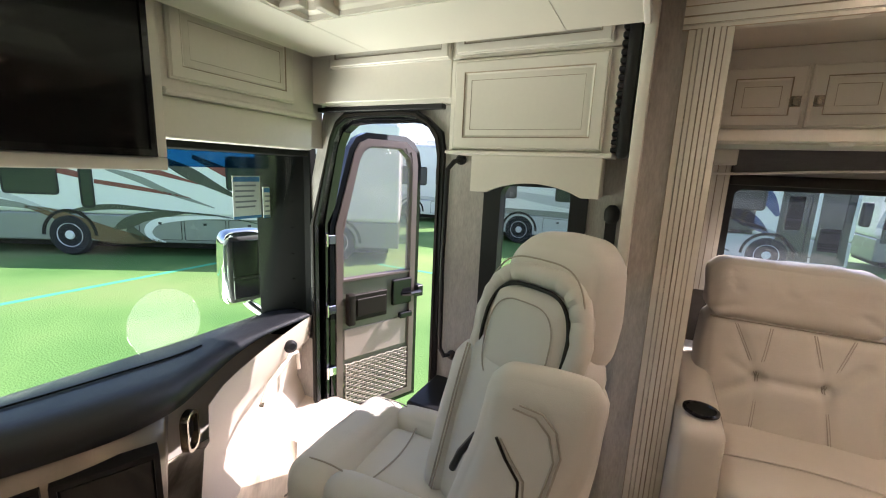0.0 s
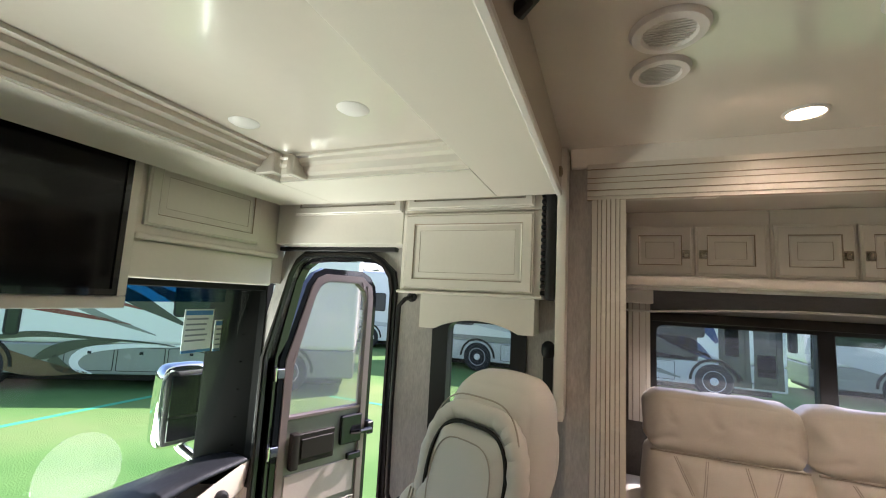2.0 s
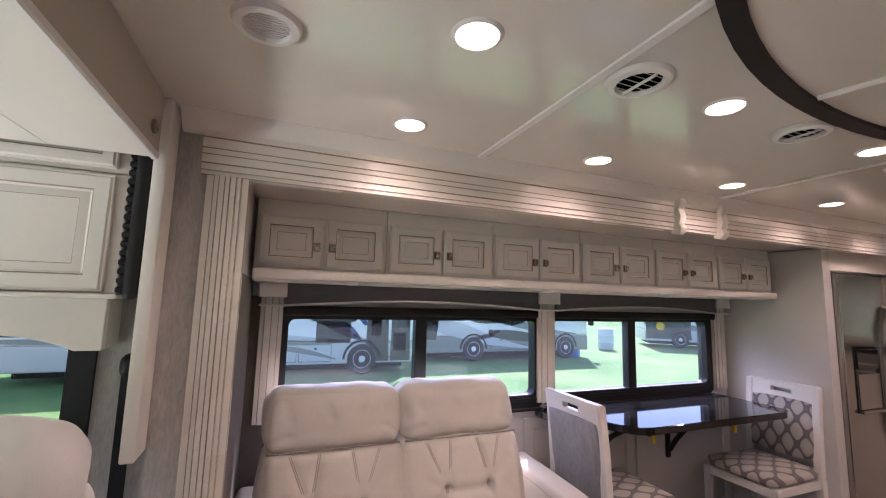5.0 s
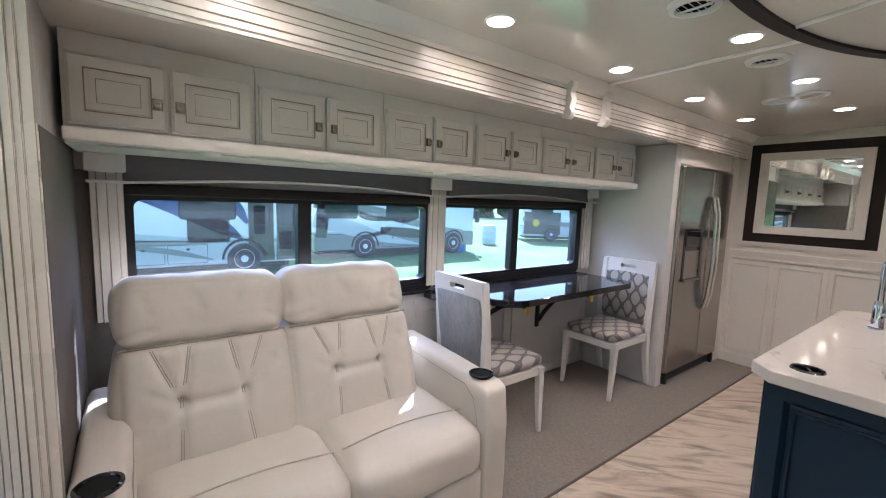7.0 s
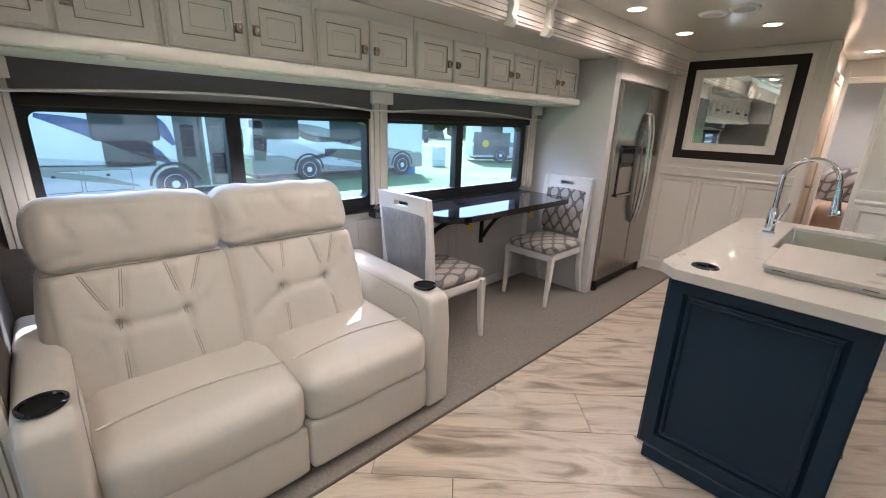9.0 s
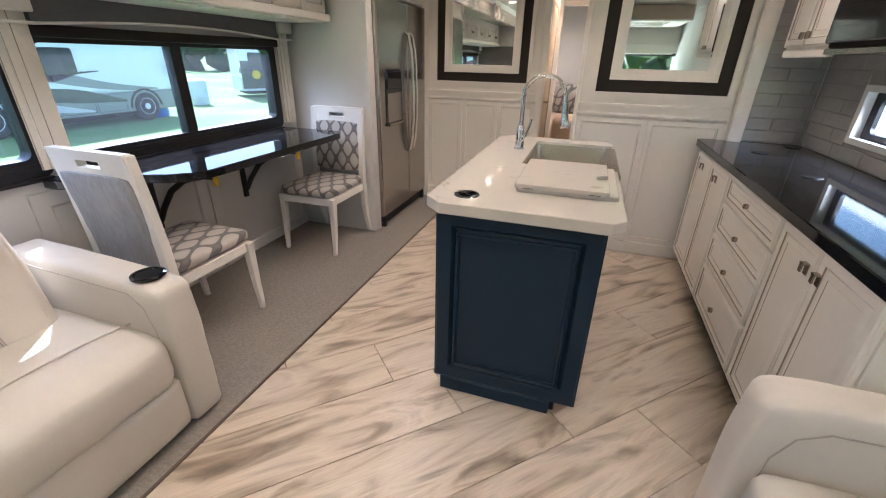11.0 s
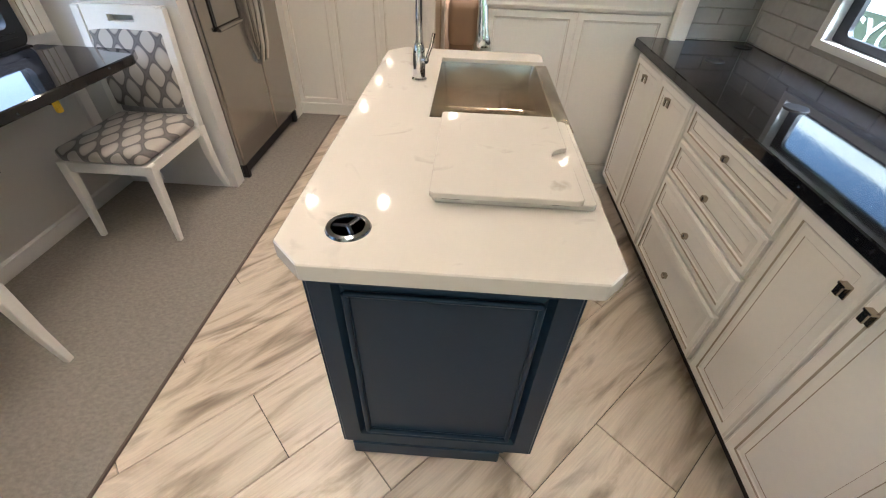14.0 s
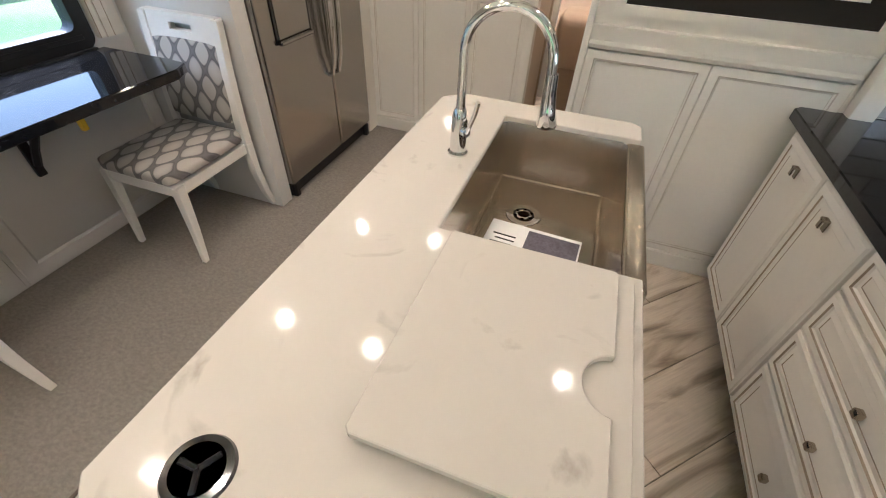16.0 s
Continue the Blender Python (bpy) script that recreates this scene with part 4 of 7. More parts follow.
# ---- refrigerator ----
FY = 1.74
fr = thing("refrigerator", (4.29, 2.05, 0.004), "brushed steel side-by-side refrigerator with dispenser", "refrigerator")
FX0, FX1, FXM = 3.797, 4.785, 4.365
part("body", box(FX0 + 0.01, FY + 0.03, 0.03, FX1 - 0.01, SY - 0.01, 1.79, 0.006), MATTE, fr, "dark cabinet")
for n_, (a, b) in enumerate(((FX0, FXM - 0.004), (FXM + 0.004, FX1))):
    d = part("door", box(a, FY - 0.035, 0.10, b, FY + 0.028, 1.785, 0.014, 3), STEEL, fr)
    hx = FXM - 0.036 if n_ == 0 else FXM + 0.036
    pts = [(hx, FY - 0.030, 1.56), (hx, FY - 0.060, 1.545), (hx, FY - 0.085, 1.42), (hx, FY - 0.098, 1.2), (hx, FY - 0.100, 1.05), (hx, FY - 0.096, 0.88), (hx, FY - 0.082, 0.70), (hx, FY - 0.058, 0.60), (hx, FY - 0.030, 0.59)]
    part("handle", tube(pts, 0.015, 10), mat("polished_handle_steel", (0.70, 0.69, 0.67), 0.16, 1.0, vary=0.01, bump=0), d, "long bowed steel handle")
    if n_ == 0:
        part("dispenser", box(a + 0.11, FY - 0.041, 0.86, b - 0.15, FY - 0.034, 1.29, 0.004), GLOSSBLACK, d, "black ice and water dispenser")
        part("dispenser_recess", box(a + 0.13, FY - 0.044, 0.88, b - 0.17, FY - 0.040, 1.11, 0.006), STEEL, d, "steel dispenser recess")
        part("dispenser_panel", box(a + 0.125, FY - 0.048, 1.14, b - 0.165, FY - 0.040, 1.27, 0.004), GLOSSBLACK, d, "glossy control panel")
        part("dispenser_lip", box(a + 0.12, FY - 0.062, 0.855, b - 0.16, FY - 0.036, 0.878, 0.006), STEEL, d)
part("kick_plate", box(FX0 + 0.01, FY, 0.012, FX1 - 0.01, FY + 0.03, 0.095, 0.003), BLACK, fr, "black kick plate")
for a in (FX0 + 0.02, FX1 - 0.06):
    part("foot", box(a, FY - 0.03, 0.0, a + 0.04, FY + 0.02, 0.10, 0.008), BLACK, fr)

# ---- mirror partitions: wainscot and framed mirrors, facing -x ----


def face_x(bm, x, y, z):
    """From a front that looks to -y into one that looks to -x, its left end at y."""
    return rotated(bm, Matrix.Translation((x, y, z)) @ pose(0, 0, 0, 0, 0, -90))


def wainscot(tag, x, y_left, y_right, zr, count):
    w = (y_left - y_right) / count
    for k in range(count):
        solid("trim_wainscot_%s%d" % (tag, k + 1), face_x(door_mesh(w - 0.002, zr - 0.105, 0.014, 0.045, False), x, y_left - k * w - 0.001, 0.10), [CREAM, PALEGLAZE], "cream recessed wainscot panel", "trim")
    solid("baseboard_%s" % tag, box(x - 0.022, y_right, 0.0, x - 0.001, y_left, 0.098, 0.006), CREAM, "cream baseboard", "baseboard")
    prof = [(x, zr), (x - 0.02, zr), (x - 0.032, zr + 0.018), (x - 0.022, zr + 0.03), (x - 0.026, zr + 0.055), (x - 0.036, zr + 0.075), (x - 0.036, zr + 0.09), (x, zr + 0.09)]
    solid("trim_chair_rail_%s" % tag, prism(prof, y_right, y_left, "y", 0.002), CREAM, "cream moulded chair rail", "trim")


def framed_mirror(tag, x, yl, yr, z0, z1, label):
    """Outer cream moulding, black mat, inner cream frame, mirror."""
    m = thing("wall_mirror", (x, (yl + yr) / 2, z0), label, "mirror", "framed wall mirrors")

    def rect(k):
        return [(yl - k, z0 + k), (yr + k, z0 + k), (yr + k, z1 - k), (yl - k, z1 - k)]

    part("outer_frame", outline_ring(rect(-0.035), rect(0.0), x - 0.022, x - 0.001, "x"), CREAM, m)
    part("mat", outline_ring(rect(0.0), rect(0.082), x - 0.010, x - 0.001, "x"), MATTE, m, "black flat mat")
    part("inner_frame", merge([outline_ring(rect(0.080), rect(0.110), x - 0.030, x - 0.001, "x"), outline_ring(rect(0.110), rect(0.148), x - 0.022, x - 0.001, "x")]), CREAM, m)
    part("glass", box(x - 0.012, yr + 0.146, z0 + 0.146, x - 0.004, yl - 0.146, z1 - 0.146, 0), MIRROR, m, "clear mirror glass")
    return m


wainscot("a", 4.94, 1.72, 0.64, 1.0, 3)
wainscot("b", 4.04, 0.235, -0.72, 1.02, 2)
framed_mirror("a", 4.94, 1.63, 0.745, 1.175, 2.045, "square mirror in cream and black frame beside the refrigerator")
framed_mirror("b", 4.04, 0.135, -0.68, 1.185, 2.045, "square mirror in cream and black frame behind the island")
solid("trim_post_a", box(4.90, 0.585, 0.0, 5.0, 0.645, 2.12, 0.008, 2), CREAM, "cream corner post of the hallway", "trim")
solid("trim_post_b", box(4.015, 0.235, 0.0, 4.10, 0.262, 2.12, 0.006, 2), CREAM, "cream corner post of the hallway", "trim")
solid("trim_post_c", box(3.975, -0.82, 0.905, 4.038, -0.735, 2.12, 0.012, 2), CREAM, "cream post at the counter's end", "trim")

# ---- kitchen island ----
isl = thing("kitchen_island", (2.83, 0.34, 0.0), "navy kitchen island cabinet with framed panels", "island")
IX0, IX1, IY0, IY1 = 2.13, 3.52, 0.035, 0.65
part("body", merge([box(IX0 + 0.02, IY0 + 0.02, 0.085, 2.772, IY1 - 0.02, 0.867, 0), box(2.772, IY0 + 0.02, 0.085, 3.47, IY1 - 0.02, 0.64, 0), box(2.772, 0.445, 0.64, 3.47, IY1 - 0.02, 0.867, 0), box(3.47, IY0 + 0.02, 0.085, IX1, IY1 - 0.02, 0.867, 0)]), NAVY, isl)
part("kick", box(IX0 + 0.03, IY0 + 0.08, 0.002, IX1 - 0.05, IY1 - 0.05, 0.09, 0.002), NAVY, isl)
part("end_panel", face_x(door_mesh(IY1 - IY0, 0.80, 0.02, 0.085, True, 0.012, 2.0), IX0 + 0.02, IY1, 0.068), [NAVY, NAVY], isl)
m0, m1, n0, n1 = IY0 + 0.090, IY1 - 0.090, 0.068 + 0.090, 0.868 - 0.090
for a, b in (((m0, n0), (m1, n0)), ((m1, n0), (m1, n1)), ((m1, n1), (m0, n1)), ((m0, n1), (m0, n0))):
    part("moulding", tube([(IX0 + 0.001, a[0], a[1]), (IX0 + 0.001, b[0], b[1])], 0.0075, 12), NAVY, isl)
part("skirting", box(IX0 - 0.002, IY0 + 0.10, 0.002, IX0 + 0.03, IY1 - 0.03, 0.07, 0.004), NAVY, isl)
for k in range(3):
    a = IX0 + 0.03 + k * 0.455
    d = part("door", rotated(door_mesh(0.44, 0.76, 0.02, 0.07), Matrix.Translation((a + 0.44, IY1 - 0.02, 0.09)) @ pose(0, 0, 0, 0, 0, 180)), [NAVY, NAVY], isl)
for a, b, z0, z1 in ((IX0 + 0.03, 2.74, 0.68, 0.86), (IX0 + 0.03, 2.74, 0.40, 0.67), (IX0 + 0.03, 2.74, 0.09, 0.39), (2.80, 3.46, 0.09, 0.62)):
    d = part("drawer", rotated(door_mesh(b - a, z1 - z0, 0.02, 0.045), Matrix.Translation((a, IY0 + 0.02, z0))), [NAVY, NAVY], isl)
    part("handle", box((a + b) / 2 - 0.05, IY0 - 0.025, (z0 + z1) / 2 - 0.006, (a + b) / 2 + 0.05, IY0 - 0.012, (z0 + z1) / 2 + 0.006, 0.003), NICKEL, d, "metal bar handle")
top = thing("island_countertop", (2.83, 0.34, 0.87), "white veined solid-surface island countertop with clipped corners", "countertop")
part("slab", prism([(2.072, 0.03), (2.117, -0.013), (2.80, -0.013), (2.80, 0.435), (3.465, 0.435), (3.465, -0.013), (3.57, -0.013), (3.595, 0.02), (3.595, 0.62), (3.53, 0.692), (2.14, 0.692), (2.072, 0.622)], 0.868, 0.912, "z", 0.003, 1), QUARTZ, top)

# sink
sk = thing("sink", (3.13, 0.21, 0.70), "stainless apron-front sink set in the island", "sink")
sx0, sx1, sy0, sy1, sz = 2.775, 3.465, 0.025, 0.435, 0.70
bm = bmesh.new()
tops = [bm.verts.new(p) for p in ((sx0, sy0, 0.895), (sx1, sy0, 0.895), (sx1, sy1, 0.895), (sx0, sy1, 0.895))]
bots = [bm.verts.new(p) for p in ((sx0 + 0.03, sy0 + 0.02, sz), (sx1 - 0.04, sy0 + 0.02, sz), (sx1 - 0.04, sy1 - 0.02, sz), (sx0 + 0.03, sy1 - 0.02, sz))]
for k in range(4):
    bm.faces.new((tops[k], bots[k], bots[(k + 1) % 4], tops[(k + 1) % 4]))
floor_f = bm.faces.new(bots)
bmesh.ops.bevel(bm, geom=[e for e in bm.edges if all(v not in tops for v in e.verts) or (len([v for v in e.verts if v in tops]) == 1)], offset=0.012, segments=3, affect="EDGES")
bmesh.ops.recalc_face_normals(bm, faces=bm.faces[:])
part("basin", bm, SINK, sk)
part("apron", box(sx0 - 0.0, -0.028, 0.65, sx1, 0.026, 0.898, 0.008, 3), SINK, sk)
part("drain", lathe([(0.0, 0.002), (0.018, 0.002), (0.02, 0.006), (0.034, 0.002), (0.048, 0.004), (0.056, 0.003), (0.058, 0.0)], 32, (3.215, 0.285, sz)), CHROME, sk, "chrome drain strainer")
part("drain_well", lathe([(0.0, 0.0042), (0.034, 0.0042)], 24, (3.215, 0.285, sz)), MATTE, sk, "dark drain well")
for k in range(6):
    a = 2 * math.pi * k / 6
    part("drain_hole", lathe([(0.0, 0.0), (0.006, 0.0)], 10, (3.215 + 0.027 * math.cos(a), 0.285 + 0.027 * math.sin(a), sz + 0.0055)), GLOSSBLACK, sk)
lf = thing("leaflet", (2.98, 0.2, sz + 0.004), "printed paper leaflet lying in the sink", "leaflet")
part("sheet", rotated(box(-0.10, -0.14, 0, 0.10, 0.14, 0.002, 0), Matrix.Translation((3.045, 0.235, sz + 0.006)) @ pose(0, 0, 0, 0, 0, -3)), PAPER, lf)
part("picture", rotated(box(-0.02, -0.135, 0.002, 0.085, 0.02, 0.003, 0), Matrix.Translation((3.045, 0.235, sz + 0.006)) @ pose(0, 0, 0, 0, 0, -3)), mat("leaflet_print", (0.09, 0.08, 0.10), 0.5, vary=0.5, scale=30), lf, "dark printed picture")
for k in range(5):
    part("text_line", rotated(box(-0.05 + 0.02 * k, 0.05, 0.002, -0.044 + 0.02 * k, 0.12 - 0.01 * (k % 2), 0.0028, 0), Matrix.Translation((3.045, 0.235, sz + 0.006)) @ pose(0, 0, 0, 0, 0, -3)), MATTE, lf)

# sink covers
for k, (dz, y0, dx) in enumerate(((0.9125, 0.008, 0.014), (0.9315, 0.043, 0.0))):
    cb = thing("sink_cover", (2.57, 0.2, dz), "white solid-surface sink cover board with a finger notch", "cover board", "sink cover boards")
    x0, x1, y1 = 2.296 + dx, 2.762 + dx, 0.390 - 0.006 * (1 - k)
    notch = [(2.500 + 0.054 * math.cos(radians(a)), y0 + 0.046 * math.sin(radians(a))) for a in range(180, -1, -15)] if k else []
    part("board", prism([(x0 + 0.008, y0), *notch, (x1 - 0.008, y0), (x1, y0 + 0.008), (x1, y1 - 0.008), (x1 - 0.008, y1), (x0 + 0.008, y1), (x0, y1 - 0.008), (x0, y0 + 0.008)], dz, dz + 0.0155, "z", 0.002, 1), QUARTZ, cb)
    for py in (y0 + 0.05, y1 - 0.05):
        part("pad", box(x0 + 0.006, py - 0.02, dz - 0.0035, x0 + 0.07, py + 0.02, dz, 0), GLOSSBLACK, cb, "black rubber pad")

# faucet
fc = thing("faucet", (3.15, 0.505, 0.912), "chrome pull-down gooseneck kitchen faucet", "faucet")
part("base", lathe([(0.030, 0.0), (0.030, 0.006), (0.024, 0.012), (0.0225, 0.10), (0.019, 0.125), (0.014, 0.135)], 28, (3.15, 0.505, 0.912)), CHROME, fc)
arc = [(3.15, 0.505, 1.03), (3.15, 0.505, 1.15)] + [(3.15 - 0.01 * k / 16, 0.395 + 0.11 * math.cos(math.pi * k / 16), 1.195 + 0.11 * math.sin(math.pi * k / 16)) for k in range(17)] + [(3.138, 0.282, 1.165)]
part("neck", tube(arc, 0.0125, 14), CHROME, fc)
part("spray_head", tube([(3.138, 0.280, 1.175), (3.137, 0.278, 1.13), (3.136, 0.274, 1.09), (3.135, 0.270, 1.055), (3.135, 0.269, 1.045)], 0.02, 18, [0.015, 0.017, 0.020, 0.027, 0.024]), CHROME, fc)
part("lever", merge([tube([(3.15, 0.505, 0.985), (3.125, 0.475, 0.99)], 0.012, 12), tube([(3.125, 0.476, 0.99), (3.118, 0.455, 1.05), (3.115, 0.448, 1.085)], 0.006, 10)]), CHROME, fc)

# pop-up outlet
po = thing("popup_outlet", (2.195, 0.550, 0.912), "round black pop-up power outlet in the countertop", "outlet")
part("rim", lathe([(0.034, 0.001), (0.036, 0.006), (0.046, 0.005), (0.049, 0.0)], 36, (2.195, 0.550, 0.912), False), mat("dark_chrome", (0.20, 0.20, 0.21), 0.10, 1.0, vary=0, bump=0), po, "dark chrome rim")
part("cap", lathe([(0.0, 0.002), (0.034, 0.002)], 24, (2.195, 0.550, 0.912)), BLACK, po)
for k in range(3):
    a = radians(90 + 120 * k)
    part("fin", rotated(box(0.0, -0.005, 0.0, 0.032, 0.005, 0.006, 0.002), Matrix.Translation((2.195, 0.550, 0.914)) @ pose(0, 0, 0, 0, 0, math.degrees(a))), GLOSSBLACK, po)

# ---- kitchen along the driver side ----
KY = -0.605


def face_y(bm, x_right, y, z):
    """A front that looks to +y; its left end, seen from the room, lies at x_right."""
    return rotated(bm, Matrix.Translation((x_right, y, z)) @ pose(0, 0, 0, 0, 0, 180))


def lower_cabinet(x0, x1, fronts, label):
    o = thing("lower_cabinet", ((x0 + x1) / 2, -0.88, 0.0), label, "cabinet", "kitchen lower cabinets")
    part("body", box(x0 + 0.001, DY + 0.003, 0.10, x1 - 0.001, KY, 0.868, 0.002), CREAM, o)
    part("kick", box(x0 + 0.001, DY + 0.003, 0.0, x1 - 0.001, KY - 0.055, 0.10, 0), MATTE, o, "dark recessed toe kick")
    for a, b, z0, z1, kx, kind in fronts:
        d = part(kind, face_y(door_mesh(b - a, z1 - z0, 0.02, 0.05 if kind == "door" else 0.035), b, KY + 0.0, z0), [CREAM, GLAZE], o)
        if kind == "door":
            part("handle", merge([box(kx - 0.012, KY + 0.02, 0.76, kx + 0.012, KY + 0.024, 0.80, 0.001), box(kx - 0.012, KY + 0.022, 0.795, kx + 0.012, KY + 0.042, 0.802, 0.001), box(kx - 0.009, KY + 0.036, 0.768, kx + 0.009, KY + 0.042, 0.80, 0.002)]), NICKEL, d, "square bronze pull")
        else:
            zc = (z0 + z1) / 2
            part("handle", merge([box(kx - 0.011, KY + 0.02, zc - 0.011, kx + 0.011, KY + 0.040, zc + 0.011, 0.004, 2)]), NICKEL, d, "square bronze knob")
    return o


lower_cabinet(3.205, 3.965, [(3.57, 3.93, 0.125, 0.855, 3.735, "door"), (3.21, 3.563, 0.125, 0.855, 3.41, "door")], "cream glazed lower cabinet with two closed doors")
lower_cabinet(2.505, 3.203, [(2.515, 3.195, 0.725, 0.868, 2.855, "drawer"), (2.515, 3.195, 0.555, 0.715, 2.855, "drawer"), (2.515, 3.195, 0.375, 0.545, 2.855, "drawer"), (2.515, 3.195, 0.125, 0.365, 2.855, "drawer")], "cream glazed cabinet with four closed drawers")
lower_cabinet(1.865, 2.503, [(2.205, 2.495, 0.125, 0.868, 2.245, "door"), (1.875, 2.198, 0.125, 0.868, 2.163, "door")], "cream glazed lower cabinet with two closed doors")
ct = thing("kitchen_counter", (2.9, -0.87, 0.87), "polished black kitchen counter", "countertop")
part("slab", prism([(1.86, DY + 0.002), (4.035, DY + 0.002), (4.035, -0.60), (4.01, -0.572), (1.86, -0.572)], 0.869, 0.912, "z", 0.004, 1), STONE, ct)
for cx, cy in ((3.62, -0.82), (3.05, -0.86), (3.90, -1.08)):
    po2 = thing("popup_outlet", (cx, cy, 0.912), "flush round black outlet in the black counter", "outlet", "counter outlets")
    part("cap", lathe([(0.0, 0.003), (0.03, 0.003), (0.04, 0.004), (0.043, 0.0)], 28, (cx, cy, 0.912)), BLACK, po2)

kw = tagged(new("window_3"), "black-framed low kitchen window in the tiled wall", "window", "", "structure")
kw.matrix_basis = pose(2.75, DY, KZ0)
part("frame", outline_ring([(KX0 - 0.005, KZ0 - 0.01), (KX1 + 0.008, KZ0 - 0.01), (KX1 + 0.008, KZ1 + 0.01), (KX0 - 0.005, KZ1 + 0.01)], [(KX0 + 0.025, KZ0 + 0.02), (KX1 - 0.03, KZ0 + 0.02), (KX1 - 0.03, KZ1 - 0.02), (KX0 + 0.025, KZ1 - 0.02)], DY - 0.06, DY + 0.012, "y"), WHITEP, kw, "white reveal")
part("sash", outline_ring(round_rect(KX0 + 0.02, KZ0 + 0.015, KX1 - 0.025, KZ1 - 0.015, 0.03), round_rect(KX0 + 0.06, KZ0 + 0.05, KX1 - 0.09, KZ1 - 0.05, 0.03), DY - 0.05, DY - 0.03, "y"), BLACK, kw, "black sash")
g = part("pane", box(KX0 + 0.04, DY - 0.042, KZ0 + 0.03, KX1 - 0.04, DY - 0.038, KZ1 - 0.03, 0), GLASS, kw)
g.visible_shadow = False
part("mullion", box(2.72, DY - 0.05, KZ0 + 0.02, 2.76, DY - 0.03, KZ1 - 0.02, 0.002), BLACK, kw)


def upper(x0, x1, z0, z1, doors, label):
    o = thing("upper_cabinet", ((x0 + x1) / 2, -1.0, z0), label, "cabinet", "kitchen upper cabinets")
    part("body", box(x0 + 0.001, DY + 0.012, z0, x1 - 0.001, -0.86, z1, 0.003), CREAM, o)
    part("light_rail", box(x0, -0.875, z0 - 0.035, x1, -0.85, z0 + 0.004, 0.006), CREAM, o)
    w = (x1 - x0 - 0.012) / doors
    for k in range(doors):
        a = x0 + 0.006 + k * w
        d = part("door", face_y(door_mesh(w - 0.004, z1 - z0 - 0.03, 0.02, 0.05), a + w - 0.002, -0.86, z0 + 0.015), [CREAM, GLAZE], o)
        kx = a + (w - 0.035 if k % 2 == 0 else 0.035)
        part("handle", box(kx - 0.01, -0.84, z0 + 0.05, kx + 0.01, -0.822, z0 + 0.085, 0.004), NICKEL, d, "square bronze pull")
    return o


upper(3.32, 3.86, 1.45, 2.11, 2, "cream glazed kitchen upper cabinet with closed doors")
upper(1.80, 2.58, 1.45, 2.11, 2, "cream glazed kitchen upper cabinet with closed doors")
mw = thing("microwave", (2.95, -1.0, 1.43), "black glass microwave oven under the upper cabinet", "microwave")
part("body", box(2.585, DY + 0.012, 1.45, 3.315, -0.84, 1.86, 0.006), MATTE, mw)
part("door", box(2.76, -0.84, 1.47, 3.30, -0.815, 1.85, 0.006), GLOSSBLACK, mw, "black glass door")
part("control_panel", box(2.595, -0.84, 1.47, 2.755, -0.82, 1.85, 0.004), GLOSSBLACK, mw)
part("vent_base", box(2.585, -1.10, 1.425, 3.315, -0.83, 1.449, 0.003), STEEL, mw)
upper(2.585, 3.315, 1.87, 2.11, 2, "short cream cabinet above the microwave")

# ---- cab: front cabinets, television, windshield ----


def face_px(bm, x, y, z):
    """A front that looks to +x; its left end, seen from the room, lies at y."""
    return rotated(bm, Matrix.Translation((x, y, z)) @ pose(0, 0, 0, 0, 0, 90))


fcab = thing("front_cabinet", (-1.57, 1.24, 1.675), "cream glazed cabinet above the windshield with a closed door", "cabinet")
part("body", box(-1.62, 0.885, 1.675, -1.545, 1.62, 2.115, 0.003), CREAM, fcab)
part("door", face_px(door_mesh(0.565, 0.285, 0.02, 0.062), -1.545, 0.91, 1.71), [CREAM, GLAZE], fcab)
part("ledge", box(-1.62, 0.885, 1.655, -1.522, 1.62, 1.678, 0.006), CREAM, fcab)
solid("trim_windshield_valance", box(-1.66, -1.1, 1.505, -1.56, 1.62, 1.655, 0.01, 2), CREAM, "cream padded valance above the windshield", "trim")
tv = thing("television", (-1.52, 0.40, 1.39), "black flat television in a cream wall frame", "television")
part("backboard", box(-1.57, -0.10, 1.392, -1.561, 0.872, 2.1, 0), CREAM, tv)
for b_ in ((-1.56, -0.10, 1.392, -1.512, 0.872, 1.436), (-1.56, 0.832, 1.437, -1.512, 0.872, 2.1), (-1.56, -0.10, 1.437, -1.512, -0.055, 2.1)):
    part("frame_rail", box(*b_, 0.003), CREAM, tv, "cream frame rail")
part("bezel", outline_ring([(-0.054, 1.437), (0.831, 1.437), (0.831, 1.95), (-0.054, 1.95)], [(-0.035, 1.46), (0.812, 1.46), (0.812, 1.932), (-0.035, 1.932)], -1.552, -1.496, "x"), GLOSSBLACK, tv)
part("screen", box(-1.53, -0.036, 1.459, -1.503, 0.813, 1.933, 0), mat("dark_screen_glass", (0.004, 0.004, 0.005), 0.08, spec=0.25, vary=0, bump=0), tv, "dark switched-off screen")
part("logo_bar", box(-1.4965, 0.375, 1.445, -1.4945, 0.42, 1.449, 0), WHITEP, tv)

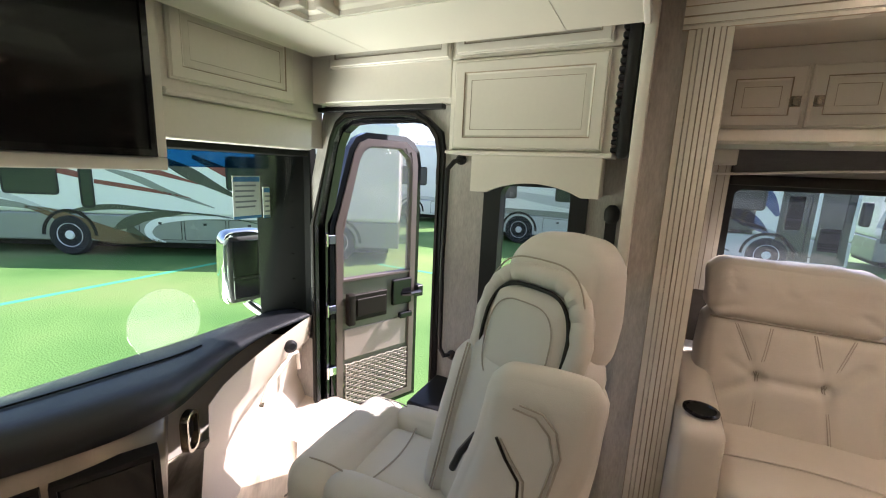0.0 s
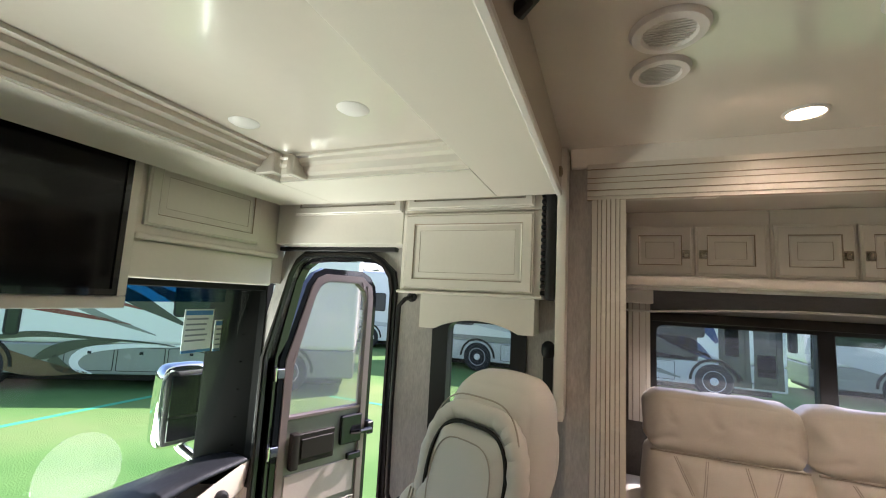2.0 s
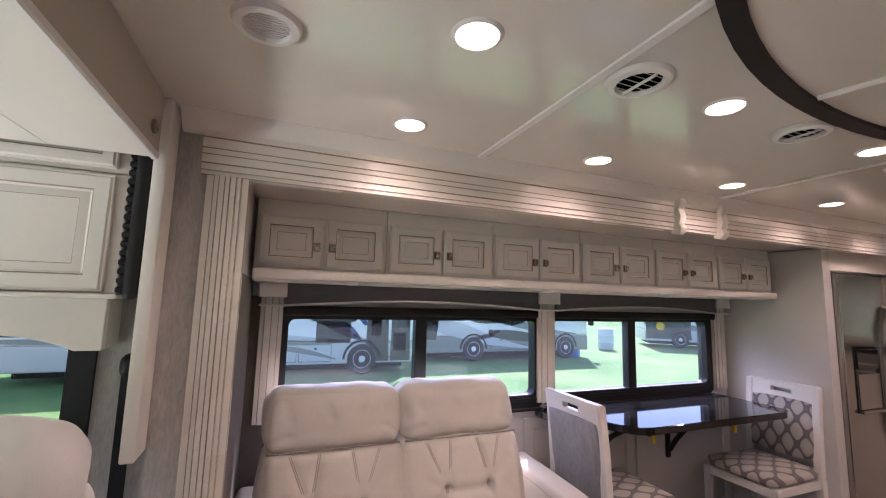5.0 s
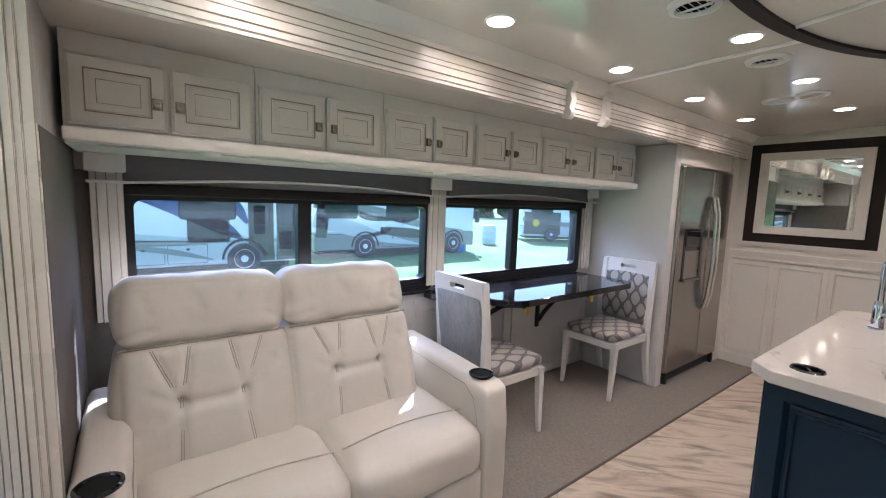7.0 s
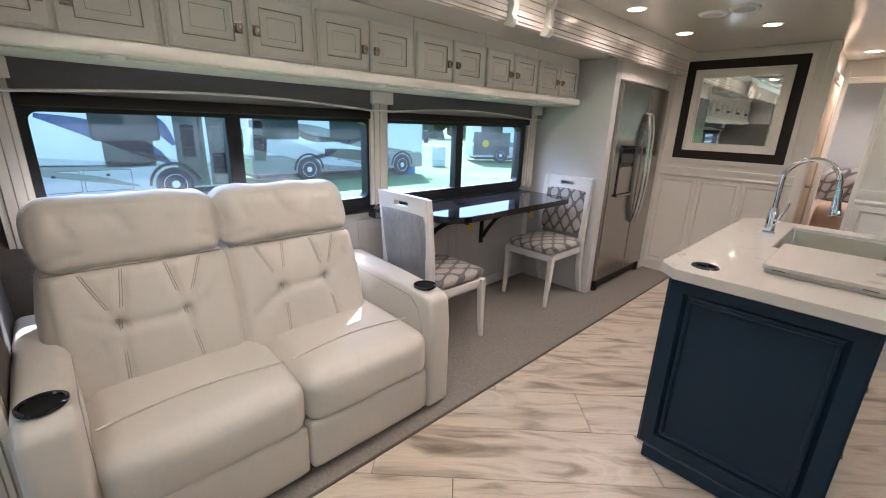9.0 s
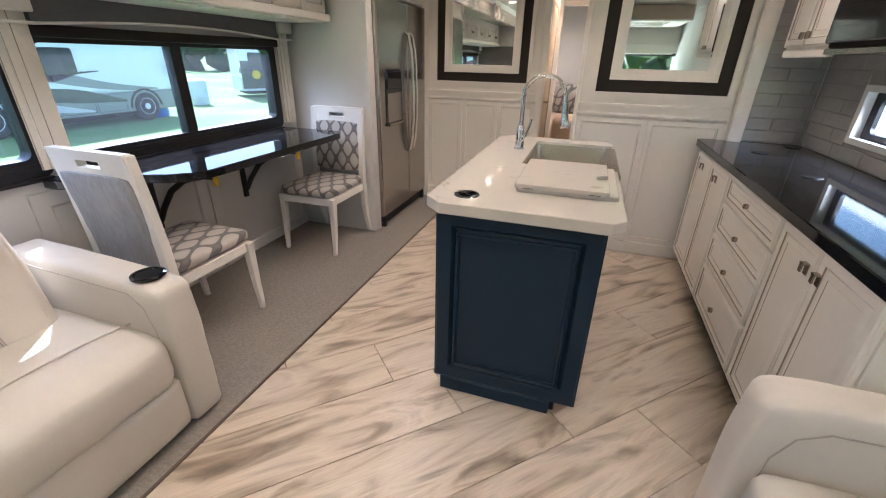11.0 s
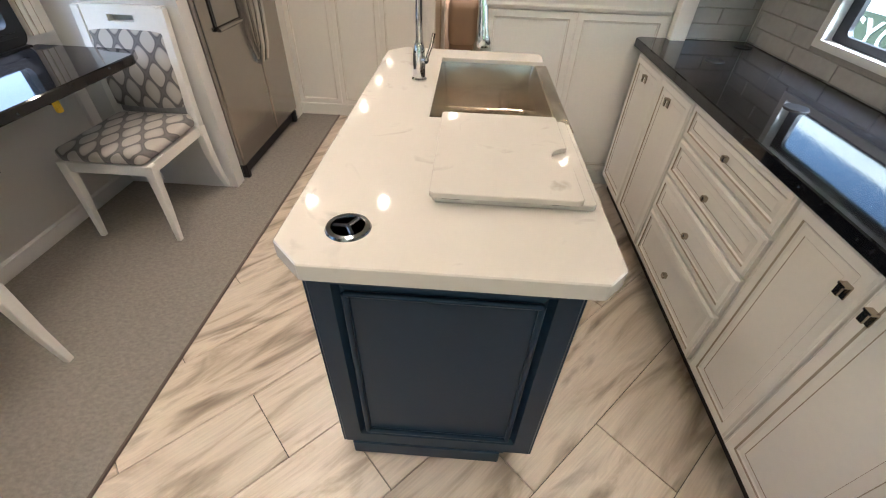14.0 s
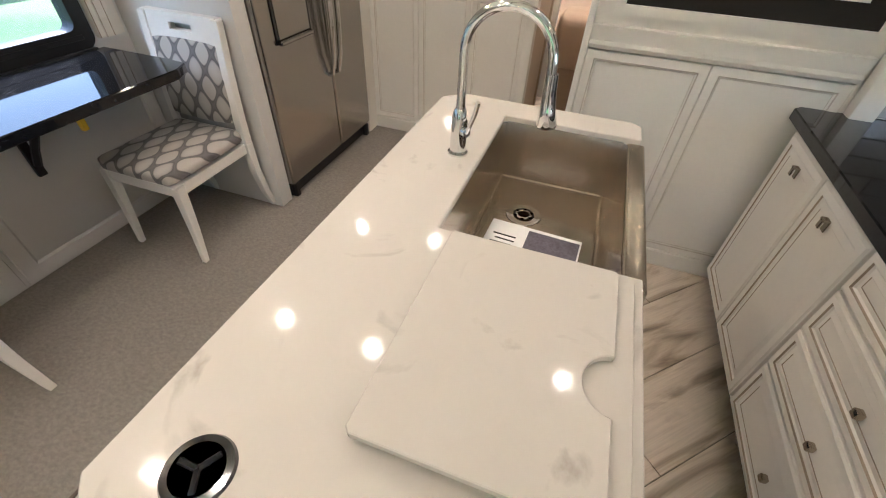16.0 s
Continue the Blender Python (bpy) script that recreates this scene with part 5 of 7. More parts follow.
ws = tagged(new("window_windshield"), "large windshield with black frame", "window", "", "structure")
ws.matrix_basis = pose(-1.9, 0.3, 0.55)
bm = bmesh.new()
cols = []
for k in range(15):
    y = -1.2 + 2.95 * k / 14
    back = 0.10 * max(0, abs(y - 0.3) / 1.45) ** 2
    cols.append([bm.verts.new((-2.02 + back, y, 0.50)), bm.verts.new((-1.86 + back, y, 1.53))])
for a, b in zip(cols, cols[1:]):
    bm.faces.new((a[0], b[0], b[1], a[1]))
for f in bm.faces:
    f.smooth = True
g = part("pane", bm, clear_glass("windshield_glass", (0.88, 0.97, 0.93)), ws, "large curved glass")
g.visible_shadow = False
part("pillar_cover", box(-2.02, 1.742, 0.40, -1.70, 1.754, 1.53, 0.003), PILLAR, ws, "black pillar cover")
part("header", box(-1.95, -1.2, 1.475, -1.66, 1.70, 1.52, 0.01, 2), PILLAR, ws, "black header band")
part("pillar", prism([(-1.97, 1.60), (-1.86, 1.655), (-1.735, 1.752), (-1.735, 1.83), (-2.02, 1.83)], 0.42, 1.53, "z", 0.006), PILLAR, ws, "black corner pillar")
for k in range(6):
    z = 0.62 + 0.15 * k
    part("screw", lathe([(0.0, 0.004), (0.006, 0.003), (0.008, 0.0)], 8, (-1.80, 1.70, z)), GLOSSBLACK, ws)
part("tint_band", box(-1.885, 0.9, 1.40, -1.88, 1.62, 1.475, 0), clear_glass("tint_band_glass", (0.10, 0.38, 0.62)), ws, "blue tinted band")
st = thing("price_sheet", (-1.91, 1.52, 1.12), "printed paper sheets stuck inside the windshield", "paper sheet")
for y0, y1, z0, z1 in ((1.405, 1.575, 1.135, 1.36), (1.59, 1.675, 1.13, 1.30)):
    part("sheet", box(-1.903, y0, z0, -1.900, y1, z1, 0), PAPER, st)
    part("header_bar", box(-1.8995, y0 + 0.006, z1 - 0.03, -1.8985, y1 - 0.006, z1 - 0.006, 0), BLUE, st)
    for k in range(5):
        part("text_line", box(-1.8995, y0 + 0.012, z1 - 0.055 - 0.028 * k, -1.8985, y1 - 0.03 - 0.008 * (k % 3), z1 - 0.046 - 0.028 * k, 0), mat("grey_print", (0.25, 0.27, 0.3), 0.6), st)
    part("footer_bar", box(-1.8995, y0, z0, -1.8985, y1, z0 + 0.014, 0), BLUE, st)
dc = thing("round_sticker", (-1.97, 1.06, 0.66), "pale translucent round disc on the windshield glass", "sticker")
part("disc", rotated(lathe([(0.0, 0.0), (0.165, 0.0), (0.165, 0.002), (0.0, 0.002)], 40), Matrix.Translation((-1.958, 1.06, 0.665)) @ pose(0, 0, 0, 0, 81, 0)), veiled(clear_glass("disc_glass", (0.93, 0.93, 0.90)), (0.80, 0.84, 0.76), 0.05), dc)
em = thing("exterior_mirror", (-2.2, 1.70, 0.42), "black and chrome exterior mirror on a chrome arm", "mirror")
part("shell", rotated(cushion(-0.07, -0.135, -0.25, 0.07, 0.135, 0.21, 0.05, 0.01, 10, 0), Matrix.Translation((-2.22, 1.685, 0.81)) @ pose(0, 0, 0, 0, 0, -14)), CHROME, em)
part("housing", rotated(cushion(-0.020, -0.118, -0.235, 0.082, 0.128, 0.185, 0.035, 0.0, 8, 0), Matrix.Translation((-2.22, 1.685, 0.81)) @ pose(0, 0, 0, 0, 0, -14)), BLACK, em)
part("glass", rotated(box(0.080, -0.092, -0.07, 0.086, 0.105, 0.155, 0.003), Matrix.Translation((-2.22, 1.685, 0.81)) @ pose(0, 0, 0, 0, 0, -14)), DARKMIRROR, em)
part("lower_glass", rotated(box(0.080, -0.092, -0.205, 0.086, 0.105, -0.085, 0.003), Matrix.Translation((-2.22, 1.685, 0.81)) @ pose(0, 0, 0, 0, 0, -14)), DARKMIRROR, em)
part("arm", tube([(-2.22, 1.66, 0.61), (-2.19, 1.70, 0.54), (-2.12, 1.76, 0.46), (-2.0, 1.79, 0.40)], 0.03, 12), CHROME, em)

# dashboard: stations along its rear edge: edge x, y, z, far y
dash = thing("dashboard", (-1.5, 0.6, 0.5), "charcoal curved dashboard with bronze trim and screens", "dashboard")
EDGE = [(-1.62, -1.15, 0.80, -1.15), (-1.42, -0.30, 0.80, -0.3), (-1.30, 0.10, 0.80, 0.15), (-1.24, 0.27, 0.79, 0.45), (-1.195, 0.41, 0.785, 0.72), (-1.185, 0.53, 0.775, 0.92), (-1.215, 0.65, 0.755, 1.07), (-1.30, 0.78, 0.725, 1.20), (-1.42, 0.96, 0.69, 1.33), (-1.53, 1.16, 0.655, 1.45), (-1.62, 1.40, 0.615, 1.58), (-1.68, 1.68, 0.585, 1.72)]
# finer stations by smooth interpolation
fine = []
for i in range(len(EDGE) - 1):
    p = [Vector(EDGE[max(0, min(len(EDGE) - 1, i + k))]) for k in (-1, 0, 1, 2)]
    for s in range(4):
        u = s / 4
        fine.append(0.5 * ((2 * p[1]) + (p[2] - p[0]) * u + (2 * p[0] - 5 * p[1] + 4 * p[2] - p[3]) * u * u + (3 * p[1] - p[0] - 3 * p[2] + p[3]) * u ** 3))
fine.append(Vector(EDGE[-1]))
bm = bmesh.new()
rows_ = []
for i, e in enumerate(fine):
    a, b = fine[max(0, i - 1)], fine[min(len(fine) - 1, i + 1)]
    t = Vector((b[0] - a[0], b[1] - a[1], 0)).normalized()
    out = Vector((t.y, -t.x, 0))
    E0 = Vector((e[0], e[1], e[2]))
    F0 = Vector((-1.955, e[3], 0.555))
    k = max(0.25, min(1.0, (e[2] - 0.58) / 0.2))
    prof = [F0, F0.lerp(E0, 0.3) + Vector((0, 0, 0.045 * k)), F0.lerp(E0, 0.62) + Vector((0, 0, 0.05 * k)), F0.lerp(E0, 0.68) + Vector((0, 0, 0.035 * k)), F0.lerp(E0, 0.90) + Vector((0, 0, 0.03 * k)), E0 + Vector((0, 0, 0.0)), E0 + out * 0.02 + Vector((0, 0, -0.03 * k)), E0 + out * 0.018 + Vector((0, 0, -0.085 * k)), E0 - out * 0.03 + Vector((0, 0, -0.10 * k))]
    rows_.append([bm.verts.new(p) for p in prof])
for a, b in zip(rows_, rows_[1:]):
    for k in range(len(a) - 1):
        f = bm.faces.new((a[k], b[k], b[k + 1], a[k + 1]))
        f.smooth = True
bmesh.ops.recalc_face_normals(bm, faces=bm.faces[:])
part("top_pad", bm, DASH, dash)
groove = [Vector((-1.955, e[3], 0.555)).lerp(Vector((e[0], e[1], e[2])), 0.66) + Vector((0, 0, 0.044 * max(0.25, min(1.0, (e[2] - 0.58) / 0.2)))) for e in fine[4:30]]
part("pad_groove", tube(groove, 0.0035, 6), PILLAR, dash, "dark moulded line")
bm = bmesh.new()
rows_ = []
for i, e in enumerate(fine):
    a, b = fine[max(0, i - 1)], fine[min(len(fine) - 1, i + 1)]
    t = Vector((b[0] - a[0], b[1] - a[1], 0)).normalized()
    out = Vector((t.y, -t.x, 0))
    E0 = Vector((e[0], e[1], e[2] - 0.09 * max(0.25, min(1.0, (e[2] - 0.58) / 0.2))))
    low = 0.10 if e[1] < 0.62 else max(E0.z - 0.03 - 0.0, 0.10 + (e[1] - 0.62) * 4.0)
    low = min(low, E0.z - 0.025)
    prof = [E0 - out * 0.028, E0 - out * 0.004 + Vector((0, 0, -0.008)), Vector((E0.x, E0.y, 0)) - out * 0.012 + Vector((0, 0, low * 0.5 + E0.z * 0.5)), Vector((E0.x, E0.y, 0)) - out * 0.07 + Vector((0, 0, low))]
    rows_.append([bm.verts.new(p) for p in prof])
for a, b in zip(rows_, rows_[1:]):
    for k in range(3):
        f = bm.faces.new((a[k], b[k], b[k + 1], a[k + 1]))
        f.smooth = True
bmesh.ops.recalc_face_normals(bm, faces=bm.faces[:])
part("front_trim", bm, BRONZE, dash, "satin bronze front trim")
for u0, u1, z0, z1 in ((0.075, 0.275, 0.47, 0.625), (-0.22, 0.035, 0.47, 0.625)):
    m = Matrix.Translation((-1.240, 0.295, 0)) @ pose(0, 0, 0, 0, 0, 67)
    scr = part("screen", rotated(box(u0, -0.022, z0, u1, 0.03, z1, 0.01, 2), m), GLOSSBLACK, dash, "dark glossy screen")
    part("screen_bezel", rotated(outline_ring([(u0 - 0.012, z0 - 0.012), (u1 + 0.012, z0 - 0.012), (u1 + 0.012, z1 + 0.012), (u0 - 0.012, z1 + 0.012)], [(u0 + 0.002, z0 + 0.002), (u1 - 0.002, z0 + 0.002), (u1 - 0.002, z1 - 0.002), (u0 + 0.002, z1 - 0.002)], -0.026, 0.03, "y"), m), BLACK, scr)
part("vent", rotated(outline_ring(round_rect(-0.035, -0.07, 0.035, 0.07, 0.033), round_rect(-0.026, -0.06, 0.026, 0.06, 0.025), -0.012, 0.012, "y"), Matrix.Translation((-1.215, 0.70, 0.575)) @ pose(0, 0, 0, 0, 0, 120)), NICKEL, dash, "metal-ringed air vent")
part("vent_core", rotated(lathe([(0.0, 0.0), (0.03, 0.0)], 16), Matrix.Translation((-1.218, 0.70, 0.575)) @ pose(0, 0, 0, 90, 0, 120)), BLACK, dash)

# passenger footwell
fw = thing("footwell_panel", (-1.6, 1.25, 0.0), "cream moulded footwell panel with speaker and grab handle", "panel")
bm = bmesh.new()
rows_ = []
for k in range(9):
    s = k / 8
    x, y = -1.17 - 0.50 * s ** 0.8, 0.74 + 0.98 * s
    zt = 0.645 - 0.085 * s
    rows_.append([bm.verts.new(p) for p in ((x - 0.02, y + 0.01, zt), (x - 0.06, y + 0.03, zt - 0.16), (x - 0.14, y + 0.06, zt - 0.24), (x - 0.19, y + 0.06, 0.12), (x - 0.10, y + 0.02, -0.002))])
for a, b in zip(rows_, rows_[1:]):
    for k in range(4):
        bm.faces.new((a[k], b[k], b[k + 1], a[k + 1])).smooth = True
bmesh.ops.recalc_face_normals(bm, faces=bm.faces[:])
part("shell", bm, FOOT, fw)
part("speaker", rotated(lathe([(0.0, 0.03), (0.018, 0.028), (0.026, 0.018), (0.032, 0.012), (0.034, 0.0)], 24), Matrix.Translation((-1.56, 1.44, 0.50)) @ pose(0, 0, 0, 0, 75, -20)), BLACK, fw, "round black speaker")
part("grab_handle", tube([(-1.40, 1.12, 0.38), (-1.45, 1.20, 0.42), (-1.60, 1.48, 0.43), (-1.64, 1.56, 0.40), (-1.67, 1.60, 0.28)], 0.011, 8), FOOT, fw)

# ---- entry side: cabinets, window, door ----
EY = 1.585
ec = thing("entry_cabinet", (-0.44, 1.67, 1.505), "cream glazed cabinet beside the entry door with a closed lift-up door", "cabinet")
part("body", box(-0.765, EY, 1.515, -0.125, 1.753, 1.872, 0.003), CREAM, ec)
part("door", rotated(door_mesh(0.588, 0.342, 0.02, 0.062), Matrix.Translation((-0.745, EY, 1.522))), [CREAM, GLAZE], ec)
part("ledge", box(-0.77, EY - 0.03, 1.503, -0.118, 1.753, 1.517, 0.004), CREAM, ec)
part("upper_door", rotated(door_mesh(0.588, 0.22, 0.02, 0.05), Matrix.Translation((-0.745, EY, 1.885))), [CREAM, GLAZE], ec)
part("upper_body", box(-0.765, EY, 1.874, -0.125, 1.753, 2.115, 0.003), CREAM, ec)
ed = thing("over_door_cabinet", (-1.12, 1.67, 1.72), "cream cabinet over the entry door with a closed door", "cabinet")
part("body", box(-1.52, EY, 1.728, -0.767, 1.753, 2.115, 0.003), CREAM, ed)
part("door", rotated(door_mesh(0.63, 0.23, 0.02, 0.05), Matrix.Translation((-1.40, EY, 1.875))), [CREAM, GLAZE], ed)
ev = thing("entry_valance", (-0.41, 1.68, 1.35), "cream window valance with an arched lower edge", "valance")
part("front", prism([(-0.672, 1.352), *[(-0.60 + 0.38 * k / 12, 1.352 + 0.045 * math.sin(math.pi * k / 12) ** 0.8) for k in range(13)], (-0.155, 1.352), (-0.155, 1.503), (-0.672, 1.503)], 1.615, 1.635, "y", 0.002, 1), CREAM, ev)
part("return", box(-0.175, 1.636, 1.354, -0.155, 1.753, 1.502, 0.002), CREAM, ev)
part("return", box(-0.672, 1.636, 1.354, -0.652, 1.753, 1.502, 0.002), CREAM, ev)

ew = tagged(new("window_entry"), "black-framed narrow window behind the passenger seat", "window", "", "structure")
ew.matrix_basis = pose(-0.43, 1.75, 0.66)
part("frame", outline_ring(round_rect(SX0 - 0.015, SZ0 - 0.015, SX1 + 0.015, SZ1 + 0.015, 0.06), round_rect(SX0 + 0.065, SZ0 + 0.05, SX1 - 0.055, SZ1 - 0.02, 0.04), 1.738, 1.815, "y"), BLACK, ew, "black frame")
g = part("pane", box(SX0 + 0.05, 1.79, SZ0 + 0.04, SX1 - 0.04, 1.795, SZ1, 0), TINT, ew, "tinted glass")
g.visible_shadow = False

# belt anchor, grab rail, warning label, cup tray
sb = thing("seat_belt", (-0.1, 1.74, 1.3), "black seat belt anchor and webbing on the wall", "seat belt")
part("anchor", cushion(-0.135, 1.715, 1.255, -0.085, 1.753, 1.325, 0.018, 0.004, 6, 0), BLACK, sb)
part("webbing", box(-0.130, 1.725, 0.72, -0.088, 1.730, 1.27, 0.001), BLACK, sb)
gr = thing("grab_rail", (-0.785, 1.72, 0.5), "black grab rail beside the entry door", "rail")
part("bar", tube([(-0.775, 1.748, 1.485), (-0.79, 1.70, 1.475), (-0.815, 1.685, 1.44), (-0.822, 1.685, 1.0), (-0.815, 1.685, 0.58), (-0.80, 1.70, 0.535), (-0.785, 1.748, 0.525)], 0.011, 10), BLACK, gr)
for z in (1.485, 0.525):
    part("mount", rotated(lathe([(0.024, 0), (0.024, 0.012), (0.012, 0.022)], 20), Matrix.Translation((-0.778, 1.753, z)) @ pose(0, 0, 0, 90, 0, 0)), BLACK, gr)
wl = thing("warning_label", (-0.69, 1.752, 0.5), "small white warning label with a red header on the wall", "label")
part("sheet", box(-0.735, 1.750, 0.47, -0.65, 1.754, 0.545, 0), PAPER, wl)
part("header_bar", box(-0.732, 1.749, 0.522, -0.653, 1.7505, 0.542, 0), RED, wl)
for k in range(3):
    part("text_line", box(-0.725, 1.749, 0.505 - 0.012 * k, -0.665, 1.7505, 0.509 - 0.012 * k, 0), MATTE, wl)
ctray = thing("cup_tray", (-0.72, 1.6, 0.38), "black side tray with a chrome cup holder", "tray")
part("tray", box(-0.86, 1.45, 0.30, -0.48, 1.752, 0.40, 0.012, 2), BLACK, ctray)
part("cup_ring", lathe([(0.034, 0.001), (0.036, 0.006), (0.044, 0.006), (0.046, 0.0)], 28, (-0.66, 1.58, 0.40)), CHROME, ctray)
part("cup_well", lathe([(0.0, 0.002), (0.035, 0.002)], 24, (-0.66, 1.58, 0.40)), GLOSSBLACK, ctray)

# entry door frame in the wall
opening = [(-0.895, -0.1), (-0.895, 1.50), (-0.91, 1.575), (-0.955, 1.64), (-1.02, 1.672), (-1.10, 1.68), (-1.36, 1.68), (-1.44, 1.672), (-1.50, 1.63), (-1.535, 1.56), (-1.655, 1.10), (-1.655, -0.1)]
cx_, cz_ = -1.25, 0.7


def grown(pts, d):
    return [((x + d * (1 if x > cx_ else -1)) if abs(x - cx_) > 0.3 else x, z + (d if z > 1.4 else 0)) for x, z in pts]


outer = []
for x, z in opening:
    sx = (DX1 - cx_) / (x - cx_) if x > cx_ else (DX0 - cx_) / (x - cx_)
    sz_ = (DZ1 - cz_) / (z - cz_) if z > cz_ + 0.05 else (-0.1 - cz_) / (z - cz_) if z < cz_ - 0.05 else 99
    k = min(sx, sz_)
    outer.append((cx_ + (x - cx_) * k, cz_ + (z - cz_) * k))
outer[0], outer[-1] = (DX1, -0.1), (DX0, -0.1)
solid("wall_door_surround", outline_ring(outer, opening, WY0, WY1, "y"), FABRIC, "grey fabric wall round the arched door opening", "wall")
df_ = tagged(new("door_1"), "arched entry door frame with black rubber seal", "door", "", "structure")
df_.matrix_basis = pose(-1.25, 1.76, 0)
part("seal", outline_ring(grown(opening, 0.034), opening, 1.728, 1.83, "y"), BLACK, df_, "black rubber seal")
part("inner_seal", outline_ring(grown(opening, 0.018), grown(opening, 0.006), 1.718, 1.74, "y"), MATTE, df_, "raised rubber lip")
part("outer_flange", outline_ring(opening, grown(opening, -0.02), 1.79, 1.85, "y"), GLOSSBLACK, df_)
part("blind_track", box(-1.60, 1.70, 1.705, -0.86, 1.735, 1.728, 0.004), BLACK, df_, "black blind track")

leaf = thing("entry_door", (-1.655, 1.83, -0.2), "open entry door with tinted window and storage pockets", "door", rz=68.0)


def leaf_outline(k):
    return [(0.66 - k, 0 + k), (0.66 - k, 1.66), (0.645 - k, 1.74), (0.60 - k * 0.8, 1.80 - k), (0.53, 1.835 - k), (0.24 + k * 0.4, 1.835 - k), (0.17 + k * 0.7, 1.80 - k * 0.8), (0.125 + k, 1.73 - k * 0.4), (0.0 + k, 1.28), (0.0 + k, 0.0 + k)]


part("leaf_frame", outline_ring(leaf_outline(0.0), leaf_outline(0.055), -0.03, 0.03, "y"), GLOSSBLACK, leaf, "black door edge", world=False)
part("inner_rim", outline_ring(leaf_outline(0.035), leaf_outline(0.075), -0.042, 0.0, "y"), DOORTRIM, leaf, "bronze moulded rim", world=False)
part("panel", box(0.06, -0.02, 0.06, 0.60, 0.02, 0.93, 0.003), mat("door_panel_green_grey", (0.16, 0.17, 0.13), 0.45), leaf, "dark olive grey lower panel", world=False)
part("insert", box(0.09, -0.028, 0.42, 0.57, -0.018, 0.62, 0.004), mat("door_insert_taupe", (0.40, 0.34, 0.30), 0.6), leaf, "taupe insert", world=False)
win = [(0.585, 0.95), (0.585, 1.62), (0.565, 1.70), (0.50, 1.752), (0.27, 1.752), (0.22, 1.72), (0.19, 1.66), (0.085, 1.24), (0.085, 0.95)]
part("window_frame", outline_ring([(x + (0.014 if x > 0.4 else -0.014), z + (0.014 if z > 1.3 else -0.014)) for x, z in win], win, -0.036, 0.02, "y"), DOORTRIM, leaf, "bronze window trim", world=False)
# tint and translucent share imitate the hazy pink reflection in the door glass
g = part("pane", prism(win, -0.006, -0.002, "y"), veiled(clear_glass("door_glass", (0.93, 0.88, 0.86)), (0.86, 0.76, 0.74), 0.20), leaf, "glass with pinkish reflection haze mixed into its colour", world=False)
g.visible_shadow = False
part("grip", merge([box(0.10, -0.075, 0.655, 0.15, -0.025, 0.86, 0.01, 2), box(0.15, -0.045, 0.67, 0.40, -0.02, 0.845, 0.006), box(0.17, -0.055, 0.70, 0.385, -0.044, 0.815, 0.004)]), MATTE, leaf, "dark grip and pocket cover", world=False)
part("latch", merge([box(0.44, -0.05, 0.72, 0.60, -0.02, 0.90, 0.008), tube([(0.52, -0.05, 0.79), (0.56, -0.09, 0.80), (0.64, -0.095, 0.80)], 0.016, 8), box(0.50, -0.06, 0.62, 0.60, -0.025, 0.66, 0.005)]), GLOSSBLACK, leaf, "black latch lever", world=False)
part("latch_plate", box(0.63, -0.075, 0.76, 0.68, -0.01, 0.84, 0.006), BLACK, leaf, world=False)
mesh_pocket = []
for k in range(16):
    x = 0.10 + 0.031 * k
    mesh_pocket.append(tube([(x, -0.034, 0.09), (x, -0.036, 0.39)], 0.0035, 5))
for k in range(18):
    z = 0.09 + 0.0175 * k
    mesh_pocket.append(tube([(0.095 + 0.0155 * q, -0.035 - 0.004 * (-1) ** (q // 2 + k), z) for q in range(32)], 0.0048, 5))
part("net_pocket", merge(mesh_pocket), mat("net_cord", (0.42, 0.38, 0.32), 0.8), leaf, "woven net pocket", world=False)
for z in (0.35, 0.75, 1.18):
    part("hinge", merge([box(-0.035, -0.05, z, 0.03, -0.028, z + 0.055, 0.004), tube([(-0.03, -0.05, z - 0.01), (-0.03, -0.05, z + 0.065)], 0.010, 8)]), CHROME, leaf, "steel hinge", world=False)

# ---- passenger seat ----
ps = thing("passenger_seat", (-0.36, 1.07, -0.03), "pale grey leather passenger seat with hooded headrest and folded-up armrest", "seat", rz=-88.0)
TWIST = Matrix.Translation((0.0, 0.12, 0.0)) @ Matrix.Rotation(radians(62), 4, "Z") @ Matrix.Translation((0.0, -0.12, 0.0))


def recline(w):
    """Leans the back, turned a little towards the aisle."""
    return TWIST @ Vector((w.x, w.y + 0.27 * (w.z - 0.62), w.z))


def narrowing(w):
    return recline(Vector((w.x * (1 - 0.55 * max(0, w.z - 1.06)), w.y, w.z)))


part("pedestal", merge([box(-0.2, -0.35, 0.03, 0.2, 0.1, 0.05, 0.01, 2), box(-0.13, -0.26, 0.05, 0.13, 0.04, 0.28, 0.02, 2), box(-0.24, -0.48, 0.27, 0.24, 0.14, 0.33, 0.01, 2)]), BLACK, ps, "black swivel pedestal", world=False)
part("seat_base", cushion(-0.25, -0.52, 0.30, 0.25, 0.14, 0.44, 0.05, 0.01, 12), GREYLEA, ps, world=False)
part("seat", cushion(-0.16, -0.42, 0.38, 0.16, 0.12, 0.495, 0.05, 0.012, 14), GREYLEA, ps, world=False)
part("front_bolster", cushion(-0.262, -0.575, 0.30, 0.262, -0.38, 0.545, 0.075, 0.012, 18), GREYLEA, ps, world=False)
